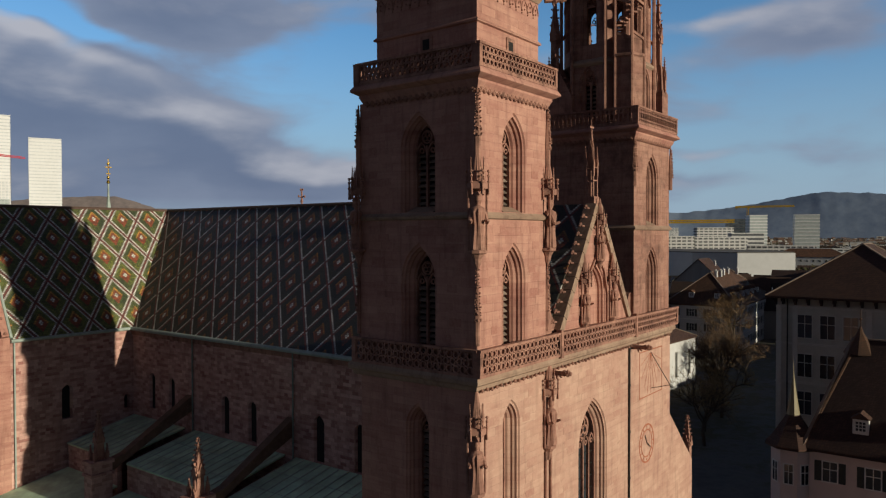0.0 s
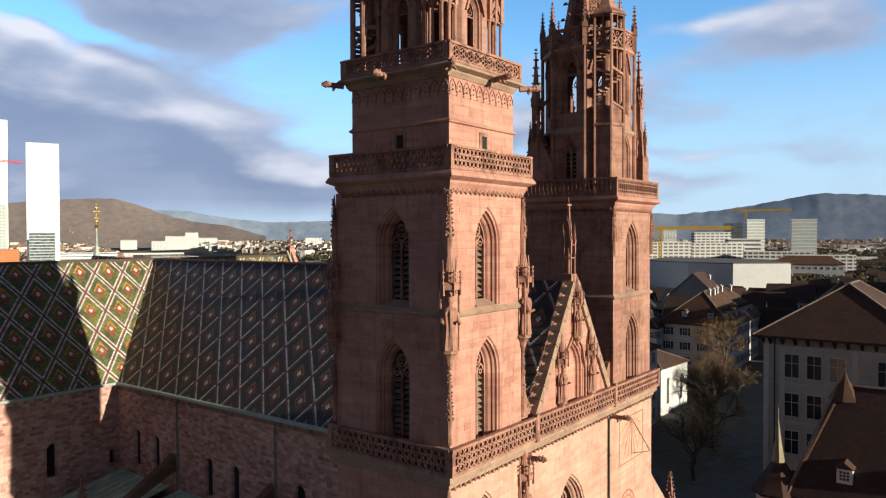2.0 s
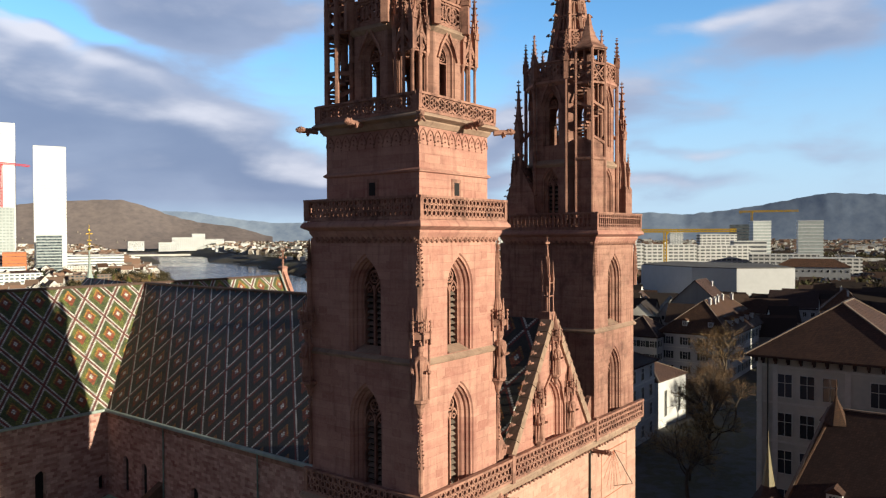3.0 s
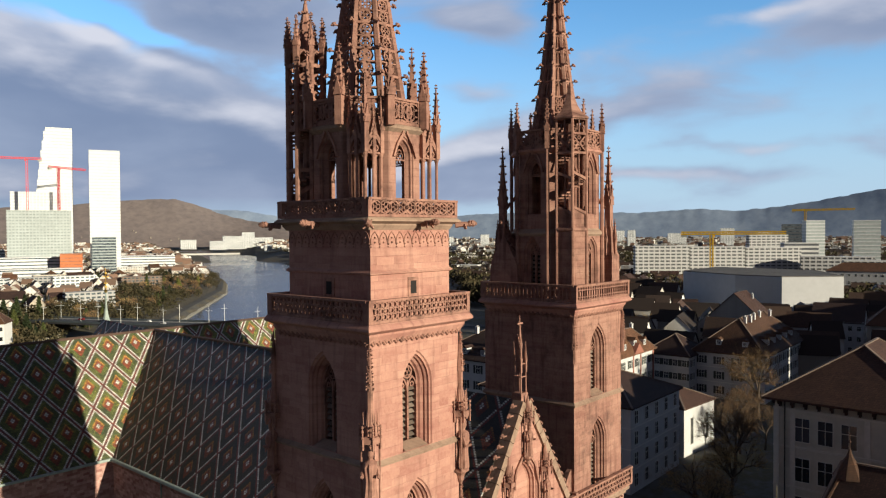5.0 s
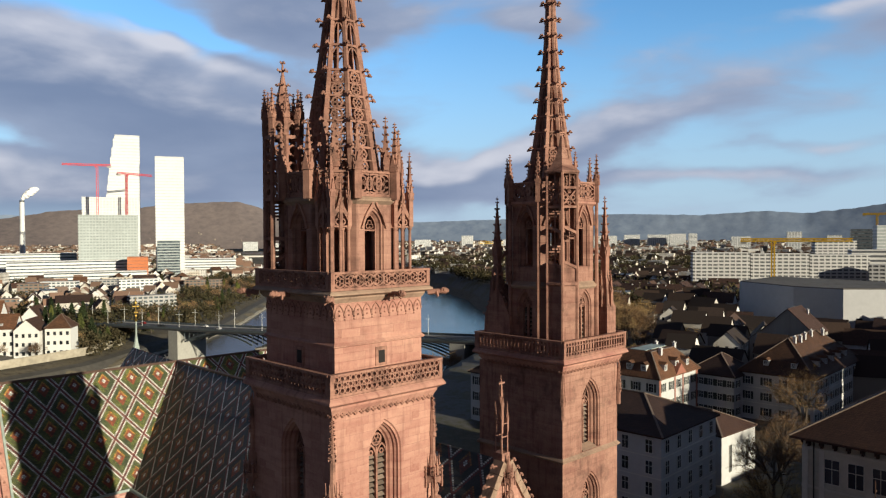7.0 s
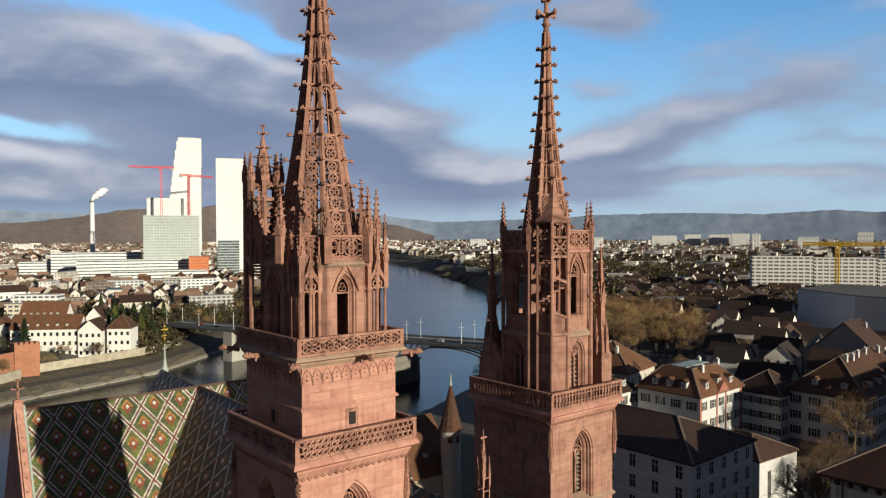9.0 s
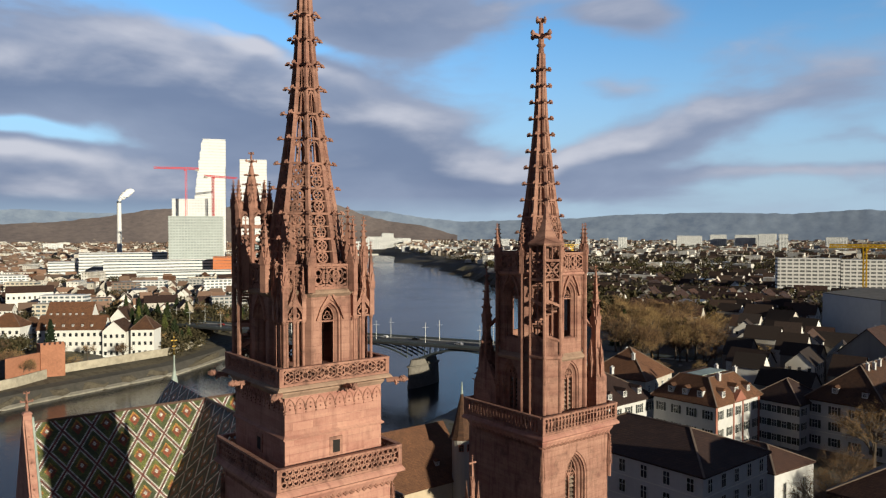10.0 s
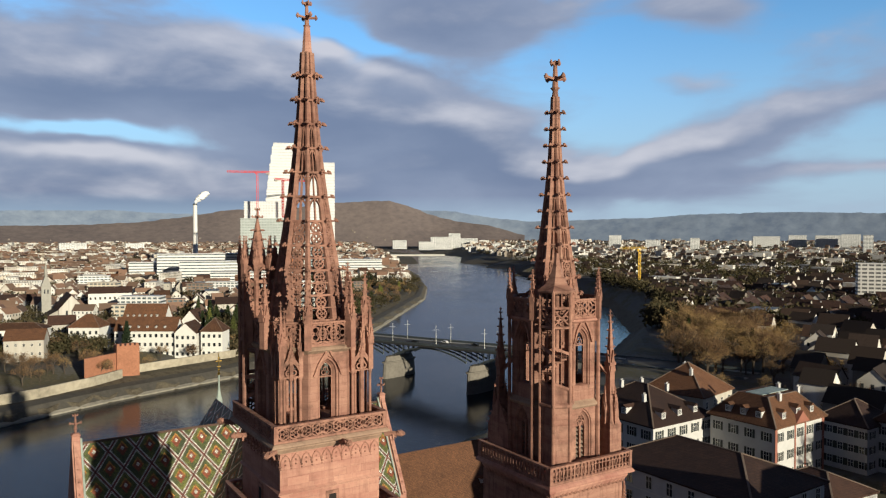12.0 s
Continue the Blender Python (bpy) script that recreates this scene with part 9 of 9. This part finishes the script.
        r = 4250 - 420 * (1 - t)
        z = -22 + (48 + 4250 * math.tan(radians(e)) + 22) * t ** 1.15
        add_box(fv, ff_, r * math.cos(radians(az)), r * math.sin(radians(az)), z - 6, z + r_.uniform(2.5, 5), r_.uniform(2.2, 4.5), r_.uniform(3, 5), radians(az - 90))
    for nm, vv, ff, mat, lab in (("far_house_walls", wv, wf, "w", "pale walls of the far town, past counting"), ("far_dull_walls", fv, ff_, "f", "dull brown-grey walls of the outer town, past counting"), ("far_house_roofs", rv, rf_, "r", "brown tiled roofs of the far town, past counting"), ("far_bank_roofs", bv_, bf_, "b", "red-brown tiled roofs across the river, past counting"), ("far_house_windows", nv, nf_, "n", "dark windows of the far town, past counting")):
        me = bpy.data.meshes.new(nm)
        me.from_pydata(vv, [], ff)
        k = Mat(nm, 0.85, spec=0.2)
        if mat == "n":
            k = Mat(nm, 0.2, spec=0.5)
            k.colour(k.ramp(k.island(), [(0.0, (0.02, 0.022, 0.025)), (1.0, (0.07, 0.075, 0.08))]))
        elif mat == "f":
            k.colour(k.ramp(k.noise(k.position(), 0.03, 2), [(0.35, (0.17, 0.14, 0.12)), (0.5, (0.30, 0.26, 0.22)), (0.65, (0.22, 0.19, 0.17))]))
        # Lighter red-brown, with the sun on these slopes put into the colour.
        elif mat == "b":
            k.colour(k.mix(k.noise(k.position(), 1.2, 4), k.ramp(k.island(), [(0.0, (0.13, 0.088, 0.07)), (0.4, (0.24, 0.145, 0.10)), (0.75, (0.36, 0.20, 0.135)), (1.0, (0.20, 0.17, 0.155))]), (0.16, 0.11, 0.085)))
        elif mat == "w":
            k.colour(k.ramp(k.noise(k.position(), 0.045, 2), [(0.34, (0.42, 0.38, 0.33)), (0.44, (0.60, 0.57, 0.53)), (0.54, (0.72, 0.71, 0.69)), (0.64, (0.55, 0.47, 0.38)), (0.74, (0.74, 0.73, 0.71))]))
        # Darker browns, with the shade on slopes facing away put into the colour.
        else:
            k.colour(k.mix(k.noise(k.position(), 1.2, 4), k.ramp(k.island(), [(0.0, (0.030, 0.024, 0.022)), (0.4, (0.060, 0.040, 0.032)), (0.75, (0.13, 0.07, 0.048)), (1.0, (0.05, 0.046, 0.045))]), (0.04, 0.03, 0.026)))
        me.materials.append(k.mat)
        tagged(new(nm, me), lab, "far town", kind="stuff")


far_town()

# ================================================================ trees
BARK = plain("winter_bark", (0.085, 0.065, 0.05), 0.95, 0, 0.35, 2.0)
TWIG = Mat("winter_twigs", 0.95, spec=0.1)
TWIG.colour(TWIG.ramp(TWIG.random(), [(0.0, (0.17, 0.105, 0.06)), (0.5, (0.29, 0.18, 0.095)), (1.0, (0.40, 0.27, 0.12))]))
TWIG = TWIG.mat
NEEDLE = Mat("evergreen_needles", 0.9, spec=0.15)
NEEDLE.colour(NEEDLE.ramp(NEEDLE.random(), [(0.0, (0.022, 0.035, 0.018)), (0.6, (0.055, 0.07, 0.028)), (1.0, (0.20, 0.21, 0.055))]))
NEEDLE = NEEDLE.mat


def bare_tree(seed, h, spread, twigs=3200):
    """A leafless tree: forking tapered limbs and a haze of thin twigs in a rounded crown."""
    r_ = random.Random(seed)
    t = thing("tree", (0, 0, 0), "bare winter tree with brown twiggy crown", "tree", "trees of the town")
    bm = bmesh.new()
    tips = []

    def grow(p, d, ln, r, depth):
        q = p + d * ln
        mid = p.lerp(q, 0.5) + Vector((r_.gauss(0, 1), r_.gauss(0, 1), r_.gauss(0, 1))) * ln * 0.05
        n_ = 6 if depth == 0 else (4 if depth < 3 else 3)
        rod(bm, p, mid, r, r * 0.85, n_)
        rod(bm, mid, q, r * 0.85, r * 0.6, n_)
        if depth >= 2:
            tips.append((mid, q, depth))
        if depth == 4:
            return
        for i in range((5, 4, 4, 3)[depth]):
            side = Vector((r_.gauss(0, 1), r_.gauss(0, 1), r_.gauss(0, 0.6)))
            side = (side - d * side.dot(d)).normalized()
            tilt = r_.uniform(0.35, 1.0) * spread
            v = (d * math.cos(tilt) + side * math.sin(tilt) + Vector((0, 0, 0.10))).normalized()
            s = p.lerp(q, r_.uniform(0.5, 1.0) if depth else r_.uniform(0.65, 1.0))
            grow(s, v, ln * r_.uniform(0.60, 0.86), r * 0.55, depth + 1)

    grow(Vector((0, 0, 0)), Vector((r_.uniform(-0.06, 0.06), r_.uniform(-0.06, 0.06), 1)).normalized(), h * 0.30, h * 0.021, 0)
    part("trunk", bm, BARK, t)
    vv, ff = [], []
    for _ in range(twigs):
        p, q, dp = r_.choice(tips)
        a = p.lerp(q, r_.uniform(0.0, 1.05))
        d = ((q - p).normalized() * 0.7 + Vector((r_.gauss(0, 0.7), r_.gauss(0, 0.7), r_.gauss(0.15, 0.6)))).normalized()
        ln = h * r_.uniform(0.04, 0.10)
        s = d.orthogonal().normalized() * h * 0.0011
        s.rotate(Matrix.Rotation(r_.uniform(0, 6.28), 3, d))
        b = len(vv)
        vv += [tuple(a - s), tuple(a + s), tuple(a + d * ln)]
        ff.append((b, b + 1, b + 2))
        for _k in range(2):
            e = a + d * ln * r_.uniform(0.3, 0.8)
            d2 = (d + Vector((r_.gauss(0, 0.7), r_.gauss(0, 0.7), r_.gauss(0.1, 0.5)))).normalized()
            b = len(vv)
            vv += [tuple(e - s * 0.8), tuple(e + s * 0.8), tuple(e + d2 * ln * 0.6)]
            ff.append((b, b + 1, b + 2))
    me = bpy.data.meshes.new("crown")
    me.from_pydata(vv, [], ff)
    me.materials.append(TWIG)
    under("crown", me, t)
    return t


def evergreen(seed, h, w, n_=2600):
    r_ = random.Random(seed)
    t = thing("tree", (0, 0, 0), "dark evergreen tree with drooping needle boughs", "tree", "trees of the town")
    bm = bmesh.new()
    rod(bm, (0, 0, 0), (0, 0, h * 0.95), h * 0.02, 0.03, 6)
    part("trunk", bm, BARK, t)
    vv, ff = [], []
    for _ in range(n_):
        z = h * (0.08 + 0.92 * r_.random() ** 1.2)
        rr = w * (1.02 - z / h) ** 0.8 * (0.55 + 0.45 * math.sin(z * 2.1 + seed) ** 2) * math.sqrt(r_.random())
        a = r_.uniform(0, 6.283)
        c = Vector((rr * math.cos(a), rr * math.sin(a), z))
        s = h * 0.028
        d1 = Vector((r_.gauss(0, 1), r_.gauss(0, 1), r_.gauss(-0.2, 0.6))).normalized() * s * 1.5
        d2 = Vector((r_.gauss(0, 1), r_.gauss(0, 1), r_.gauss(0, 0.5))).normalized() * s * 0.6
        b = len(vv)
        vv += [tuple(c - d1), tuple(c + d2), tuple(c + d1), tuple(c - d2)]
        ff.append((b, b + 1, b + 2, b + 3))
    me = bpy.data.meshes.new("crown")
    me.from_pydata(vv, [], ff)
    me.materials.append(NEEDLE)
    under("crown", me, t)
    return t


TREES = [bare_tree(3, 15, 0.95, 1500), bare_tree(8, 18, 0.85, 1600), bare_tree(15, 12, 1.05, 1300), bare_tree(23, 24, 0.85, 1800)]
GREEN = [evergreen(5, 17, 4.2), evergreen(9, 13, 4.6)]
used = set()


def plant(t, x, y, s=1.0, z=None):
    m = Matrix.Translation((x, y, gz(x, y) - 0.1 if z is None else z)) @ Matrix.Rotation(rng.uniform(0, 6.28), 4, "Z")
    if t.name not in used:
        used.add(t.name)
        t.scale = (1, 1, 1)
        t.matrix_basis = m
        return
    c = copy_thing(t, m)
    c.scale = (s, s, s)


plant(TREES[3], 300, 190)
plant(TREES[3], 99, 16.5, 0.62)
plant(TREES[3], 158, 31.0, 1.0)
plant(TREES[2], 131, 21, 0.8)
plant(TREES[0], 80, 13.5, 0.8)
plant(TREES[2], 88, 16, 0.9)
plant(TREES[1], 110, 20, 1.0)
plant(TREES[0], 125, 24, 1.0)
plant(TREES[1], 137, 28, 0.9)
# the grove on the terrace up the river
grown = 0
while grown < 62:
    x, y = rng.uniform(232, 345), rng.uniform(135, 232)
    if y < 176 + (x - 247) * 0.806 and y > 146 + (x - 286) * 0.604 and on_land(x, y, 3) == "near":
        plant(rng.choice((TREES[1], TREES[3], TREES[3])) if rng.random() < 0.9 else rng.choice(GREEN), x, y, rng.uniform(0.82, 1.12))
        grown += 1
for _ in range(26):
    x, y = rng.uniform(-60, 52), rng.uniform(352, 440)
    if on_land(x, y, 14) == "far" and free(x, y, 2.0):
        plant(rng.choice(TREES[:2]), x, y, rng.uniform(0.7, 1.0))
for _ in range(14):
    x, y = rng.uniform(112, 165), rng.uniform(440, 560)
    if on_land(x, y, 14) == "far" and free(x, y, 2.0):
        plant(GREEN[rng.randrange(2)], x, y, rng.uniform(0.9, 1.3))
# the river gardens beyond the bridge
grown = 0
while grown < 56:
    x, y = rng.uniform(170, 480), rng.uniform(440, 860)
    if 12 < bank_dist(x, y, LEFT_BANK) < 80 and bridge_clear(x, y):
        plant(rng.choice(TREES[:3]) if rng.random() < 0.72 else rng.choice(GREEN), x, y, rng.uniform(0.65, 1.1))
        grown += 1
for x, y in ((205, 82), (216, 96), (228, 84), (238, 102), (248, 92), (196, 98), (222, 116), (240, 124), (258, 112), (206, 124), (268, 128)):
    plant(TREES[(x + y) % 3], x, y, 0.85)
plant(TREES[3], 203, 201, 0.8)
plant(TREES[1], 214, 205, 0.9)
# far bank: quay trees, gardens, the river park
for _ in range(165):
    if rng.random() < 0.45:
        i = rng.randrange(1, 7)
        (ax, ay), (bx, by) = LEFT_BANK[i], LEFT_BANK[i + 1]
        t = rng.random()
        x, y = ax + (bx - ax) * t, ay + (by - ay) * t
        nx, ny = -(by - ay), bx - ax
        ln = math.hypot(nx, ny)
        o = rng.uniform(22, 48)
        x, y = x + nx / ln * o, y + ny / ln * o
    else:
        x, y = rng.uniform(-40, 520), rng.uniform(390, 1000)
    if on_land(x, y, 16) == "far" and bridge_clear(x, y) and free(x, y, 2.0) and x > -120:
        plant(rng.choice(TREES[:3]) if rng.random() < 0.8 else rng.choice(GREEN), x, y, rng.uniform(0.6, 1.05))
for x, y in ((122, 520), (128, 528), (136, 524), (143, 532), (150, 526), (112, 452), (175, 560), (60, 420)):
    plant(GREEN[(x // 2) % 2], x, y, 1.2)
for _ in range(120):
    x, y = rng.uniform(170, 760), rng.uniform(-150, 470)
    if on_land(x, y, 6) == "near" and free(x, y, 2.0):
        plant(rng.choice(TREES[:3]) if rng.random() < 0.85 else rng.choice(GREEN), x, y, rng.uniform(0.6, 1.0))


def far_woods():
    """Far bare tree crowns as loose tufts of twigs, past counting."""
    g = np.random.default_rng(5)
    r_ = random.Random(5)
    cs, sz = [], []
    while len(cs) < 18500:
        az = r_.uniform(-4, 98)
        rr = 460 + 3600 * r_.random() ** 1.5
        x, y = polar(az, rr)
        if not on_land(x, y, 10) or noise.noise(Vector((x * 0.004, y * 0.004, 2.0))) < -0.16:
            continue
        if rr < 1000 and not free(x, y, 3):
            continue
        tall = 1.45 if az < 52 and rr < 1600 else 1.0
        cs.append((x, y, gz(x, y) + r_.uniform(4.5, 7.5) * tall))
        sz.append(r_.uniform(3.0, 5.5) * tall)
    cs, sz = np.array(cs), np.array(sz)
    K = 42
    n_ = len(cs) * K
    dirs = g.normal(size=(n_, 3))
    dirs /= np.linalg.norm(dirs, axis=1)[:, None]
    size = np.repeat(sz, K)
    mid = np.repeat(cs, K, axis=0) + dirs * (size * g.random(n_) ** 0.45)[:, None] * np.array([1, 1, 0.95])
    e1 = dirs + g.normal(size=(n_, 3)) * 0.8
    e1 /= np.linalg.norm(e1, axis=1)[:, None]
    e2 = np.cross(e1, g.normal(size=(n_, 3)))
    e2 /= np.linalg.norm(e2, axis=1)[:, None] + 1e-6
    ln = size * 0.30
    tri = np.stack([mid - e1 * ln[:, None], mid + e1 * ln[:, None] * 0.6 + e2 * ln[:, None] * 0.42, mid + e1 * ln[:, None] * 0.6 - e2 * ln[:, None] * 0.42], 1).reshape(-1, 3)
    me = bpy.data.meshes.new("far_trees")
    me.from_pydata(tri.tolist(), [], np.arange(n_ * 3).reshape(-1, 3).tolist())
    k = Mat("far_trees", 1.0, spec=0.0)
    k.colour(k.mix(k.noise(k.position(), 0.05, 3), k.ramp(k.island(), [(0.0, (0.045, 0.034, 0.024)), (0.6, (0.095, 0.066, 0.042)), (1.0, (0.14, 0.10, 0.06))]), (0.045, 0.052, 0.026)))
    me.materials.append(k.mat)
    tagged(new("far_trees", me), "brown and green winter trees among the far houses", "trees", kind="stuff")


far_woods()
